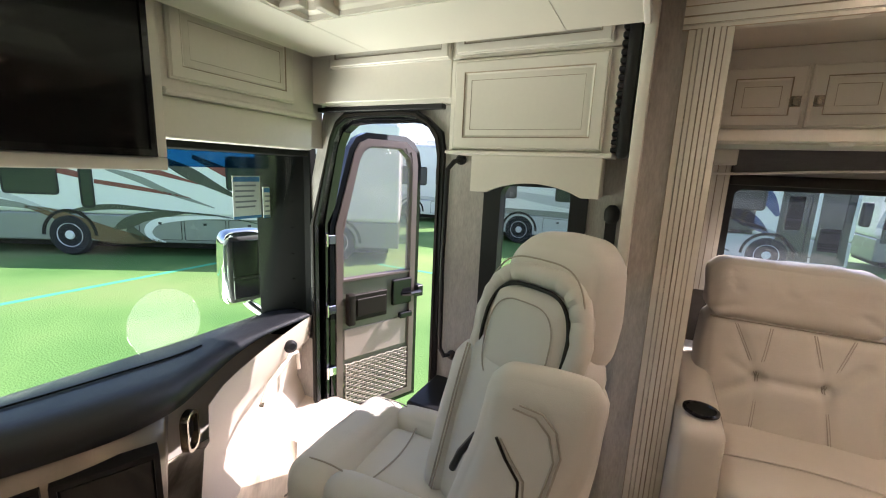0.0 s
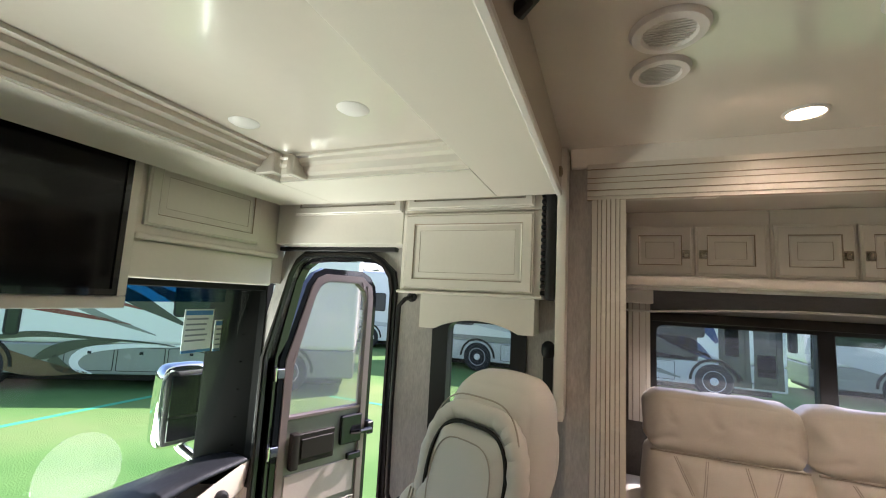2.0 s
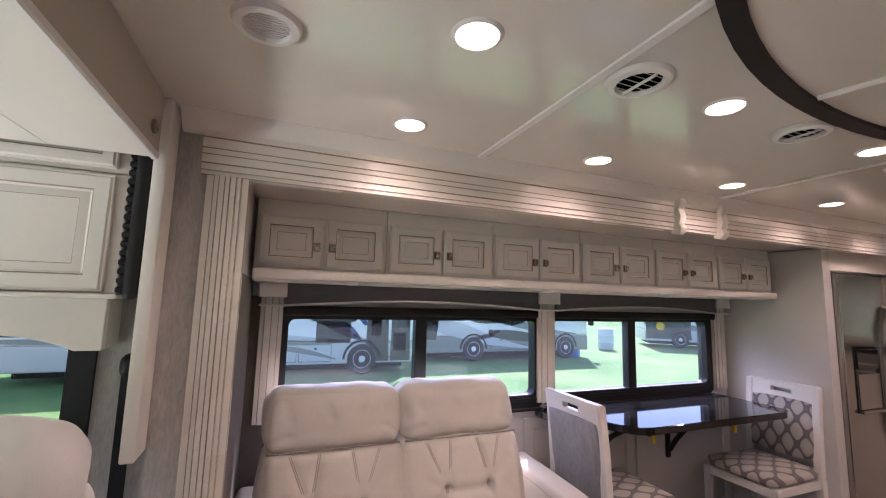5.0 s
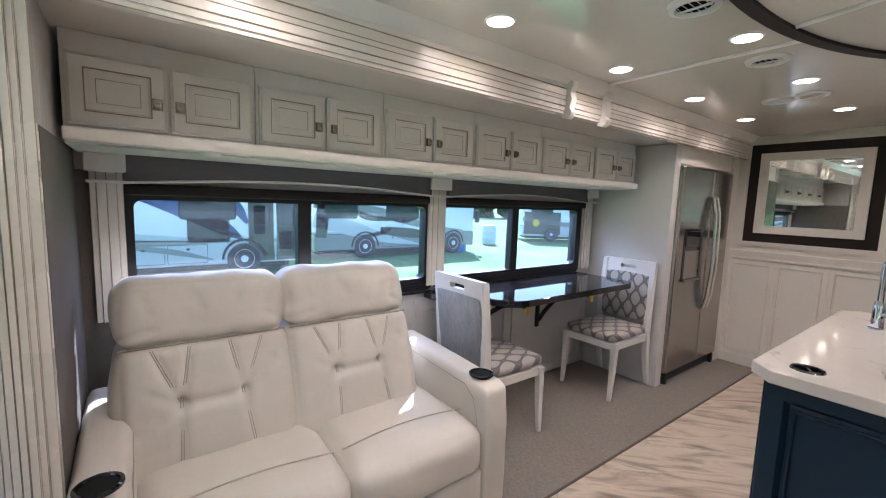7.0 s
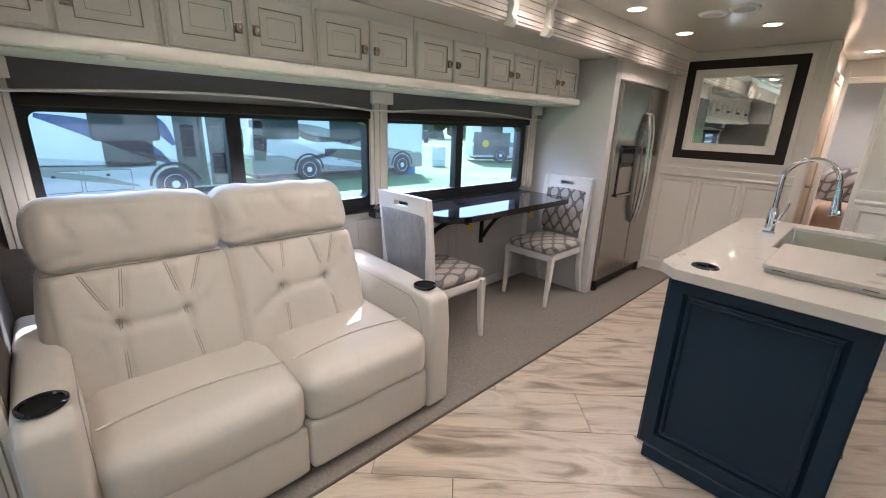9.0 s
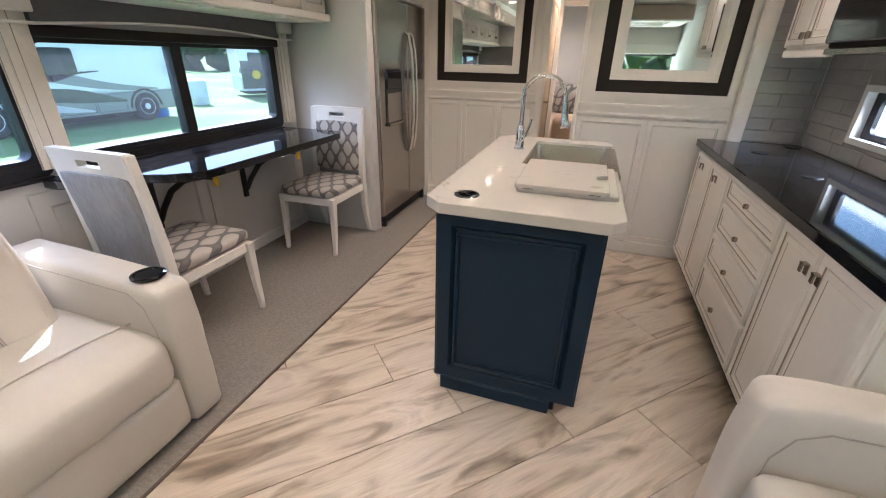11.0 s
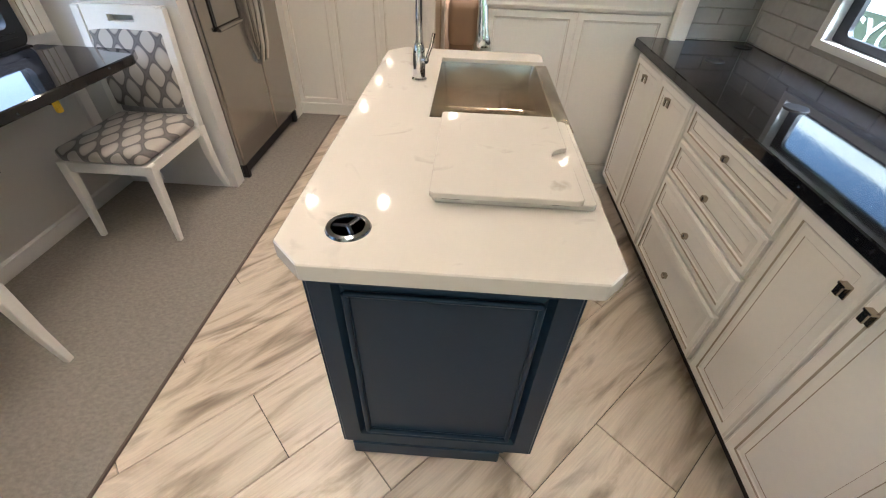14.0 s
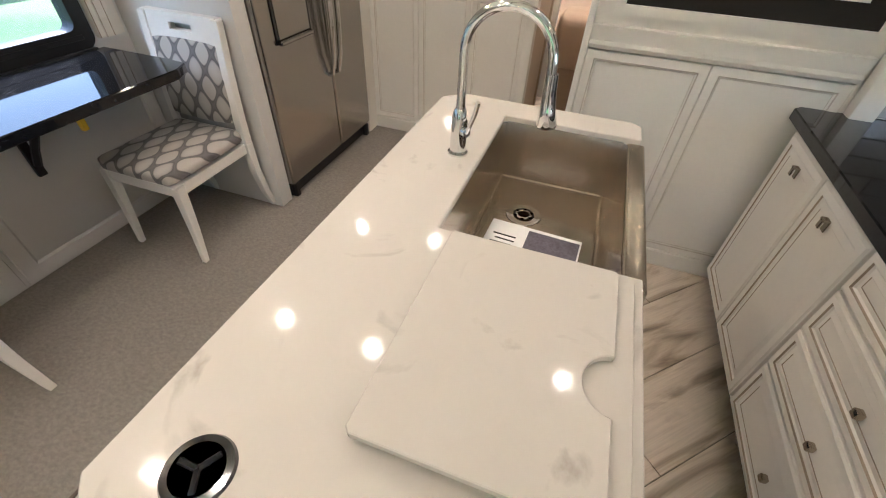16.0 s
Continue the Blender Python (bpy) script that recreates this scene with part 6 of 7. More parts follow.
for s in (-1, 1):
    part("seat_bolster", cushion(s * 0.145, -0.42, 0.34, s * 0.265, 0.10, 0.540, 0.058, 0.010, 14), GREYLEA, ps, world=False)
    part("piping", tube([(s * 0.235, -0.575 + 0.01 * k, 0.40 + 0.012 * k - 0.0006 * k * k) for k in range(14)], 0.003, 6), SEAM, ps, world=False)
    part("piping", tube([(s * 0.20, -0.50 + 0.13 * k / 8, 0.545 + 0.006 * math.sin(math.pi * k / 8)) for k in range(9)], 0.003, 6), SEAM, ps, world=False)
part("piping", tube([(-0.15 + 0.30 * k / 10, -0.30 + 0.02 * math.sin(math.pi * k / 10), 0.505) for k in range(11)], 0.003, 6), SEAM, ps, "pale stitched seam", world=False)
part("backrest", cushion(-0.20, -0.03, 0.46, 0.20, 0.15, 1.02, 0.07, 0.02, 16, 0.003, (), recline), GREYLEA, ps, world=False)
for s in (-1, 1):
    part("back_bolster", cushion(s * 0.13, -0.05, 0.48, s * 0.235, 0.13, 0.94, 0.05, 0.012, 14, 0.003, (), recline), GREYLEA, ps, world=False)
    for off in (0.0, 0.012):
        part("piping", tube([recline(Vector((s * (0.150 + off - 0.06 * max(0, z - 0.86)), -0.058, z))) for z in (0.52, 0.60, 0.70, 0.80, 0.88, 0.96)], 0.0026, 6), SEAM, ps, world=False)
hr = part("headrest", cushion(-0.182, 0.010, 0.93, 0.182, 0.195, 1.285, 0.085, 0.016, 22, 0.004, (), narrowing), GREYLEA, ps, world=False)
part("headrest_pad", cushion(-0.138, -0.035, 0.895, 0.138, 0.08, 1.150, 0.040, 0.012, 16, 0.002, (), narrowing), GREYLEA, hr, world=False)
part("headrest_shell", cushion(-0.15, 0.15, 0.96, 0.15, 0.235, 1.16, 0.06, 0.01, 12, 0.003, (), narrowing), GREYLEA, hr, "folded wrap at the back", world=False)


def arch(w, h, y, z0, wave=0.0):
    """A round-shouldered arch in front of the headrest, over the pad."""
    q = []
    for a in range(-48, 229, 6):
        c, sn = math.cos(radians(a)), math.sin(radians(a))
        z = z0 + h * math.copysign(abs(sn) ** 0.7, sn)
        q.append(narrowing(Vector((w * math.copysign(abs(c) ** 0.55, c) * (1 - 0.12 * max(0, -sn)), y + wave * math.sin(a * 0.35), z))))
    return q


part("hood_lip", tube(arch(0.168, 0.172, 0.000, 1.015, 0.004), 0.030, 12), GREYLEA, hr, world=False)
# a dark tube draws the shade between hood and pad
part("hood_gap", tube(arch(0.146, 0.150, -0.022, 1.01), 0.006, 6), MATTE, hr, "dark tube standing in for the shade under the wrap", world=False)
part("piping", tube(arch(0.182, 0.205, -0.018, 1.03), 0.0026, 6), SEAM, hr, world=False)
part("piping", tube(arch(0.112, 0.122, -0.042, 1.00), 0.0022, 6), SEAM, hr, world=False)


def lift(w):
    return Vector((w.x, w.y + 0.025 + 0.30 * (w.z - 0.62) - 0.16 * max(0, w.z - 0.86), w.z))


a_ = part("armrest", cushion(0.205, -0.02, 0.44, 0.300, 0.225, 1.045, 0.050, 0.012, 20, 0.002, (), lift), GREYLEA, ps, "folded-up padded armrest", world=False)
for gap in (0.0, 0.012):
    part("piping", tube([lift(Vector((0.3125, 0.172 - gap - d, z + 0.035 - gap))) for d, z in ((0.0, 0.50), (0.0, 0.62), (0.0, 0.76), (0.004, 0.86), (0.025, 0.915), (0.06, 0.948), (0.11, 0.955))], 0.0026, 6), SEAM, a_, world=False)
part("panel_seam", tube([lift(Vector((0.312, 0.03 + d, z))) for d, z in ((0.0, 0.90), (0.03, 0.855), (0.075, 0.81), (0.095, 0.75), (0.085, 0.66), (0.07, 0.55))], 0.0035, 6), MATTE, a_, "dark piped seam", world=False)
part("panel_seam", tube([lift(Vector((0.312, 0.038 + d, z))) for d, z in ((0.0, 0.90), (0.03, 0.86), (0.077, 0.814), (0.098, 0.75), (0.088, 0.66), (0.073, 0.55))], 0.003, 6), SEAM, a_, world=False)
part("recline_lever", tube([lift(Vector(q)) for q in ((0.21, -0.055, 0.70), (0.215, -0.05, 0.76), (0.215, -0.03, 0.82))], 0.010, 8), BLACK, ps, "black recline lever", world=False)

# ---- driver-side sofa ----
s2 = thing("leather_sofa", (1.0, -0.75, 0.0), "cream leather sofa along the driver side wall", "sofa")
part("base", box(0.12, -1.12, 0.05, 1.72, -0.36, 0.28, 0.02, 2), LEATHER, s2)
for x0, x1 in ((0.20, 0.95), (0.955, 1.70)):
    part("seat", cushion(x0, -1.0, 0.27, x1, -0.36, 0.455, 0.06, 0.018, 14), LEATHER, s2)
    part("back_cushion", cushion(x0, -1.15, 0.42, x1, -0.95, 0.92, 0.06, 0.03, 14, 0.006), LEATHER, s2)
    part("front_panel", cushion(x0, -0.44, 0.06, x1, -0.345, 0.30, 0.04, 0.01, 10), LEATHER, s2)
for x0, x1 in ((0.05, 0.195), (1.705, 1.85)):
    arm = part("arm", cushion(x0, -1.14, 0.01, x1, -0.345, 0.645, 0.036, 0.004, 20, 0.002, (), lambda w: Vector((w.x, w.y + (-0.10 * max(0, w.z - 0.45) if w.y > -0.5 else 0), w.z - (0.25 * max(0, w.y + 0.47) ** 1.5 if w.z > 0.5 else 0)))), LEATHER, s2)
    xi = x0 - 0.002 if x0 > 1 else x1 + 0.002
    part("seam", tube([(xi, -1.1, 0.59), (xi, -0.6, 0.59), (xi, -0.50, 0.585), (xi, -0.44, 0.55), (xi, -0.405, 0.47), (xi, -0.39, 0.3)], 0.0025, 6), SEAM, arm)

# ---- hallway and bedroom seen through the opening ----
hd = tagged(new("door_2"), "open cream wooden hallway door with metal lever", "door", "", "structure")
hd.matrix_basis = pose(5.05, 0.60, 0)
part("door_leaf", rotated(door_mesh(0.72, 1.92, 0.035, 0.10, False), Matrix.Translation((5.03, 0.625, 0.01))), [mat("hall_wood", (0.50, 0.40, 0.29), 0.45, vary=0.08, scale=4, fine=60, stretch=(8, 8, 0.6)), GLAZE], hd)
part("door_handle", tube([(5.12, 0.588, 1.0), (5.12, 0.555, 1.0), (5.20, 0.553, 1.0)], 0.011, 8), NICKEL, hd, "metal lever handle")
solid("trim_hall_frame", merge([box(6.12, 0.245, 0, 6.19, 0.30, 2.12, 0.004), box(6.12, 0.58, 0, 6.19, 0.63, 2.12, 0.004), box(6.12, 0.30, 1.92, 6.19, 0.58, 1.97, 0.004)]), CREAM, "cream bedroom door frame", "trim")
bed = thing("bed", (6.9, 0.35, 0.0), "bed with tan spread and patterned pillows", "bed")
part("base", box(6.35, -0.55, 0.0, 7.5, 1.3, 0.42, 0.02, 2), MATTE, bed, "dark base")
part("mattress", cushion(6.32, -0.58, 0.40, 7.52, 1.32, 0.66, 0.07, 0.02, 10, 0.006), TAN, bed, "tan bedspread")
part("bed_skirt", box(6.315, -0.58, 0.12, 6.335, 1.32, 0.45, 0.005), TAN, bed)
for y0 in (-0.5, 0.1, 0.7):
    part("pillow", rotated(cushion(-0.09, -0.27, -0.2, 0.09, 0.27, 0.2, 0.08, 0.03, 10, 0.006), Matrix.Translation((7.30, y0 + 0.27, 0.86)) @ pose(0, 0, 0, 0, -20, 0)), LATTICE, bed, "cream patterned pillow")
hb = thing("hall_bench", (5.75, 0.35, 0.0), "tan fabric-covered bench at the hallway's end", "bench")
part("seat", cushion(5.62, 0.27, 0.42, 6.05, 0.52, 0.80, 0.05, 0.01, 10, 0.006), TAN, hb, "tan fabric cover")
part("base", box(5.64, 0.28, 0.0, 6.03, 0.51, 0.44, 0.01), mat("hall_bench_wood", (0.30, 0.20, 0.13), 0.5, vary=0.15, stretch=(1, 1, 6)), hb)

# ---- outdoors ----
GZ = -1.0


def turf_nodes(n, l, b):
    """Bright green turf, patchy, with fine blades as relief."""
    tc = n.new("ShaderNodeTexCoord")
    a, f = n.new("ShaderNodeTexNoise"), n.new("ShaderNodeTexNoise")
    a.inputs["Scale"].default_value, a.inputs["Detail"].default_value = 0.35, 5
    f.inputs["Scale"].default_value = 40
    for t in (a, f):
        l.new(tc.outputs["Object"], t.inputs["Vector"])
    r = ramp(n, [(0.3, (0.07, 0.20, 0.04)), (0.5, (0.14, 0.275, 0.07)), (0.7, (0.22, 0.30, 0.10))])
    l.new(a.outputs[0], r.inputs[0])
    l.new(r.outputs[0], b.inputs["Base Color"])
    b.inputs["Roughness"].default_value = 0.9
    bp = n.new("ShaderNodeBump")
    bp.inputs["Strength"].default_value, bp.inputs["Distance"].default_value = 0.5, 0.03
    l.new(f.outputs[0], bp.inputs["Height"])
    l.new(bp.outputs[0], b.inputs["Normal"])


TURF = mix_mat("green_turf", turf_nodes)
solid("ground", box(-400, -400, GZ - 0.2, 400, 400, GZ, 0), TURF, "bright green turf showground", "ground")
solid("ground_line", merge([box(-9.2, -6, GZ, -9.05, 14, GZ + 0.004, 0), box(-6, 8.4, GZ, 16, 8.52, GZ + 0.004, 0)]), mat("turquoise_line", (0.06, 0.48, 0.26), 0.8), "turquoise marking lines on the turf", "ground")

RVW = mat("rv_white", (0.82, 0.82, 0.80), 0.25, coat=0.5, vary=0.02)
RVG = mat("rv_grey", (0.25, 0.26, 0.245), 0.25, coat=0.5, vary=0.03)
RVS = mat("rv_silver", (0.56, 0.57, 0.57), 0.25, coat=0.5, vary=0.03)
RVD = mat("rv_charcoal", (0.045, 0.05, 0.048), 0.25, coat=0.5, vary=0.05)
RVB = mat("rv_brown", (0.13, 0.065, 0.045), 0.25, coat=0.5, vary=0.03)
RVBL = mat("rv_blue", (0.03, 0.07, 0.20), 0.25, coat=0.5, vary=0.03)
RVR = mat("rv_maroon", (0.22, 0.05, 0.05), 0.25, coat=0.5, vary=0.03)
DGLASS = mat("dark_coach_glass", (0.02, 0.03, 0.03), 0.05, vary=0, bump=0)
TYRE = mat("tyre", (0.02, 0.02, 0.02), 0.8)
ALLOY = mat("alloy", (0.80, 0.80, 0.80), 0.35, 0.15, vary=0.02)


def swoosh(parent, mat_, pts, y=-0.006):
    """A tapering painted band as a thin proud film: points (x, z, width)."""
    n = len(pts)
    fine_ = []
    for i in range(n - 1):
        p = [Vector(pts[max(0, min(n - 1, i + k))]) for k in (-1, 0, 1, 2)]
        for s in range(8):
            u = s / 8
            fine_.append(0.5 * ((2 * p[1]) + (p[2] - p[0]) * u + (2 * p[0] - 5 * p[1] + 4 * p[2] - p[3]) * u * u + (3 * p[1] - p[0] - 3 * p[2] + p[3]) * u ** 3))
    fine_.append(Vector(pts[-1]))
    bm = bmesh.new()
    rows = []
    for i, q in enumerate(fine_):
        a, b = fine_[max(0, i - 1)], fine_[min(len(fine_) - 1, i + 1)]
        t = Vector((b[0] - a[0], b[1] - a[1])).normalized()
        nx, nz = -t.y * max(q[2], 0.002) / 2, t.x * max(q[2], 0.002) / 2
        rows.append([bm.verts.new((q[0] + nx, y, q[1] + nz)), bm.verts.new((q[0] - nx, y, q[1] - nz)), bm.verts.new((q[0] - nx, 0.003, q[1] - nz)), bm.verts.new((q[0] + nx, 0.003, q[1] + nz))])
    for a, b in zip(rows, rows[1:]):
        for k in range(4):
            bm.faces.new((a[k], b[k], b[(k + 1) % 4], a[(k + 1) % 4]))
    bm.faces.new(rows[0])
    bm.faces.new(rows[-1][::-1])
    bmesh.ops.recalc_face_normals(bm, faces=bm.faces[:])
    return part("stripe", bm, mat_, parent, world=False)


def wheel(parent, x, r=0.50):
    w = part("wheel", rotated(lathe([(r * 0.55, 0.0), (r * 0.90, -0.01), (r, 0.04), (r, 0.24), (r * 0.9, 0.28), (r * 0.5, 0.28)], 32), Matrix.Translation((x, -0.02, r)) @ pose(0, 0, 0, -90, 0, 0)), TYRE, parent, "black tyre", world=False)
    part("rim", rotated(lathe([(0.0, -0.03), (0.09, -0.03), (0.11, 0.0), (0.20, 0.05), (0.26, 0.02), (r * 0.58, -0.015), (r * 0.60, 0.01)], 28), Matrix.Translation((x, -0.02, r)) @ pose(0, 0, 0, -90, 0, 0)), ALLOY, w, "polished alloy rim", world=False)
    for k in range(8):
        a = 2 * math.pi * k / 8
        part("hand_hole", rotated(lathe([(0.0, -0.004), (0.034, 0.0)], 10), Matrix.Translation((x + 0.165 * math.cos(a), -0.022, r + 0.165 * math.sin(a))) @ pose(0, 0, 0, 90, 0, 0)), MATTE, w, world=False)
    part("arch", outline_ring([(x + (r + 0.13) * math.cos(radians(a)), 0.50 + (r + 0.13) * math.sin(radians(a))) for a in range(0, 181, 10)], [(x + (r + 0.06) * math.cos(radians(a)), 0.50 + (r + 0.06) * math.sin(radians(a))) for a in range(0, 181, 10)], -0.015, 0.02, "y"), MATTE, parent, world=False)


def motorhome(name, at, rz, length, wheels, windows, label, lower, bands, door=None, mirror=None):
    o = thing(name, (*at, GZ), label, "motorhome", "parked motorhomes", rz)
    part("body", box(0, 0, 1.02, length, 2.5, 3.55, 0.12, 3), RVW, o, "white upper body", world=False)
    part("skirt", box(0.02, 0.004, 0.36, length - 0.02, 2.49, 1.03, 0.04, 2), lower, o, "painted lower body", world=False)
    part("chassis", box(0.3, 0.3, 0.18, length - 0.3, 2.2, 0.40, 0.02), MATTE, o, world=False)
    for x in wheels:
        wheel(o, x)
    for x0, x1, z0, z1 in windows:
        w = part("window", prism(round_rect(x0, z0, x1, z1, 0.07, 4), -0.012, 0.01, "y"), DGLASS, o, "dark glass window", world=False)
        part("frame", outline_ring(round_rect(x0 - 0.04, z0 - 0.04, x1 + 0.04, z1 + 0.04, 0.1, 4), round_rect(x0, z0, x1, z1, 0.07, 4), -0.018, 0.01, "y"), BLACK, w, world=False)
    for m_, pts in bands:
        swoosh(o, m_, pts)
    x = 0.9
    while x < length - 1.0:
        if all(abs(x + 0.5 - w) > 1.1 for w in wheels):
            bay = part("bay_door", outline_ring(round_rect(x, 0.44, x + 1.0, 0.98, 0.04, 3), round_rect(x + 0.012, 0.452, x + 0.988, 0.968, 0.035, 3), -0.004, 0.006, "y"), MATTE, o, world=False)
            part("latch", box(x + 0.46, -0.012, 0.82, x + 0.54, 0.0, 0.88, 0.008), BLACK, bay, world=False)
        x += 1.06
    if door is not None:
        part("door", outline_ring(round_rect(door, 0.55, door + 0.75, 2.55, 0.12, 4), round_rect(door + 0.02, 0.57, door + 0.73, 2.53, 0.11, 4), -0.02, 0.01, "y"), BLACK, o, world=False)
    if mirror is not None:
        part("mirror", cushion(mirror, -0.45, 1.5, mirror + 0.18, -0.22, 2.1, 0.05, 0, 6, 0), BLACK, o, world=False)
    part("roof_unit", box(length * 0.3, 0.8, 3.55, length * 0.3 + 1.0, 1.7, 3.80, 0.1, 2), RVW, o, world=False)
    return o


motorhome("motorhome", (-15.5, 2.95), 31.3, 11.5, (3.55, 9.9), ((0.3, 1.7, 1.5, 2.3), (2.2, 3.38, 1.50, 2.4), (3.93, 4.16, 1.22, 2.5), (7.3, 8.9, 1.75, 2.5)), "white motorhome with grey and brown swoosh stripes", RVG,
          ((RVB, [(2.6, 1.16, 0.05), (3.2, 1.02, 0.22), (4.0, 0.66, 0.42), (4.7, 0.48, 0.34), (5.65, 0.40, 0.02)]),
           (RVG, [(0.0, 1.30, 0.16), (1.4, 1.28, 0.20), (2.4, 1.20, 0.14), (3.0, 1.08, 0.02)]),
           (RVS, [(0.0, 1.62, 0.10), (1.6, 1.55, 0.16), (2.7, 1.25, 0.10), (3.3, 1.02, 0.02)]),
           (RVD, [(3.5, 1.04, 0.02), (3.95, 1.15, 0.11), (4.64, 1.22, 0.13), (5.7, 1.16, 0.06), (7.05, 1.07, 0.04), (8.2, 0.87, 0.02)]),
           (RVD, [(4.55, 0.66, 0.06), (4.90, 0.84, 0.26), (5.40, 1.02, 0.20), (6.3, 1.13, 0.03)]),
           (RVD, [(4.9, 0.72, 0.20), (5.15, 0.50, 0.20), (5.45, 0.40, 0.03)]),
           (RVW, [(8.2, 1.03, 0.04), (6.9, 1.03, 0.08), (6.2, 0.99, 0.11), (5.6, 0.89, 0.16), (5.36, 0.68, 0.19), (5.45, 0.48, 0.12), (5.75, 0.38, 0.02)]),
           (RVR, [(3.42, 2.06, 0.16), (3.91, 1.95, 0.14)]),
           (RVR, [(4.22, 1.82, 0.10), (5.28, 1.68, 0.10), (6.4, 1.50, 0.02)]),
           (RVR, [(4.25, 2.30, 0.20), (5.4, 2.15, 0.16), (6.6, 1.85, 0.03)]),
           (RVG, [(4.5, 2.12, 0.05), (5.2, 1.92, 0.16), (5.9, 1.62, 0.12), (6.95, 1.27, 0.02)]),
           (RVD, [(5.7, 2.45, 0.10), (6.4, 2.10, 0.30), (7.1, 1.75, 0.16), (7.8, 1.4, 0.02)]),
           (RVR, [(6.5, 2.5, 0.10), (7.6, 2.0, 0.24), (8.8, 1.45, 0.03)]),
           (RVD, [(4.35, 2.75, 0.3), (7.0, 2.75, 0.2), (10.0, 2.6, 0.1)])), door=None, mirror=None)
motorhome("motorhome", (-6.2, 14.05), 0, 11.0, (2.2, 9.25), ((0.6, 2.0, 1.6, 2.4), (3.4, 5.0, 1.6, 2.4), (7.6, 9.0, 1.75, 2.45)), "white and silver motorhome with dark blue front", RVS,
          ((RVBL, [(6.6, 2.3, 0.10), (7.6, 2.0, 0.42), (8.7, 1.45, 0.40), (9.2, 1.1, 0.05)]),
           (RVD, [(7.75, 1.45, 0.82), (8.85, 1.45, 0.82)]),
           (RVBL, [(7.9, 2.45, 0.30), (8.9, 2.2, 0.40), (9.35, 1.6, 0.10)]),
           (RVG, [(6.0, 1.02, 0.10), (7.4, 0.78, 0.16), (8.4, 0.52, 0.04)]),
           (RVD, [(9.75, 0.42, 0.80), (9.75, 1.2, 0.75), (9.75, 2.4, 0.75)]),
           (RVD, [(10.55, 0.42, 0.70), (10.55, 1.4, 0.66), (10.55, 2.6, 0.70)]),
           (RVS, [(9.70, 1.25, 0.34), (9.70, 2.15, 0.34)]),
           (RVS, [(10.50, 0.75, 0.42), (10.50, 1.35, 0.42)]),
           (RVS, [(0.2, 1.9, 0.04), (3.0, 1.6, 0.30), (6.0, 1.25, 0.25), (8.6, 1.1, 0.05)]),
           (RVG, [(0.0, 1.15, 0.12), (4.0, 1.12, 0.20), (8.2, 1.05, 0.10), (9.0, 1.3, 0.03)]),
           (RVS, [(9.9, 0.6, 0.12), (9.4, 1.1, 0.10), (8.2, 1.5, 0.05)])), door=10.0, mirror=10.9)
motorhome("motorhome", (5.9, 16.0), 0, 8.2, (2.2, 6.9), ((0.5, 1.8, 1.7, 2.4), (3.2, 4.8, 1.7, 2.4)), "grey motorhome with broad white swoosh", RVG,
          ((RVS, [(0.0, 1.6, 0.5), (1.6, 1.25, 0.6), (3.2, 0.8, 0.35), (5.0, 0.5, 0.05)]),
           (RVW, [(1.8, 0.9, 0.05), (2.9, 1.05, 0.20), (3.8, 1.5, 0.26), (5.6, 1.9, 0.05)]),
           (RVD, [(0.3, 0.9, 0.40), (0.35, 1.6, 0.5), (0.4, 2.4, 0.5)]),
           (RVD, [(1.3, 2.3, 0.10), (2.2, 1.75, 0.26), (3.6, 1.65, 0.14), (5.5, 1.75, 0.03)]),
           (RVD, [(2.9, 1.15, 0.30), (4.6, 1.0, 0.42), (6.2, 0.75, 0.05)]),
           (RVG, [(0.0, 2.2, 0.25), (2.6, 1.95, 0.45), (5.5, 1.3, 0.25), (7.5, 1.1, 0.05)])), mirror=8.0)
bus = motorhome("motorhome", (21.5, 19.5), -35, 8.0, (2.0, 6.4), ((0.6, 2.0, 1.7, 2.4), (3.2, 4.8, 1.7, 2.4)), "white motorhome with dark side panel and round yellow sign", RVS,
          ((RVG, [(0.0, 1.5, 0.3), (3.0, 1.2, 0.3), (7.0, 0.9, 0.05)]), (RVD, [(0.1, 1.25, 1.5), (2.6, 1.25, 1.5)])), door=5.4)
part("round_sign", rotated(lathe([(0.0, 0.0), (0.24, 0.0), (0.24, 0.012), (0.0, 0.012)], 28), Matrix.Translation((0.91, -0.012, 1.26)) @ pose(0, 0, 0, 90, 0, 0)), YELLOW, bus, "round yellow sign", world=False)
motorhome("motorhome", (-11.0, 16.5), 12, 4.6, (1.0, 3.6), ((0.4, 1.7, 1.75, 2.5), (2.2, 3.4, 1.75, 2.5)), "white motorhome with black mirrors", RVW,
          ((RVS, [(0.0, 1.2, 0.2), (4.4, 1.0, 0.1)]),), mirror=4.4)
camper = motorhome("motorhome", (14.0, -4.0), 180, 15.0, (3.0, 12.6), ((4.2, 5.4, 2.0, 2.7), (5.75, 6.55, 2.0, 2.6), (7.0, 8.6, 2.0, 2.6), (10.0, 11.4, 1.95, 2.6)), "white camper parked beside the kitchen window", RVS,
          ((RVBL, [(1.0, 1.15, 0.05), (6.5, 1.10, 0.10), (13.5, 1.15, 0.05)]),))
part("name_band", box(6.7, -0.010, 1.28, 9.0, 0.004, 1.66, 0.004), RVD, camper, "grey band behind white lettering", world=False)
tx = bpy.data.curves.new("lettering", "FONT")
tx.body, tx.size, tx.extrude, tx.align_x = "CYCL", 0.42, 0.006, "LEFT"
txo = bpy.data.objects.new("lettering", tx)
scene.collection.objects.link(txo)
bpy.context.view_layer.update()
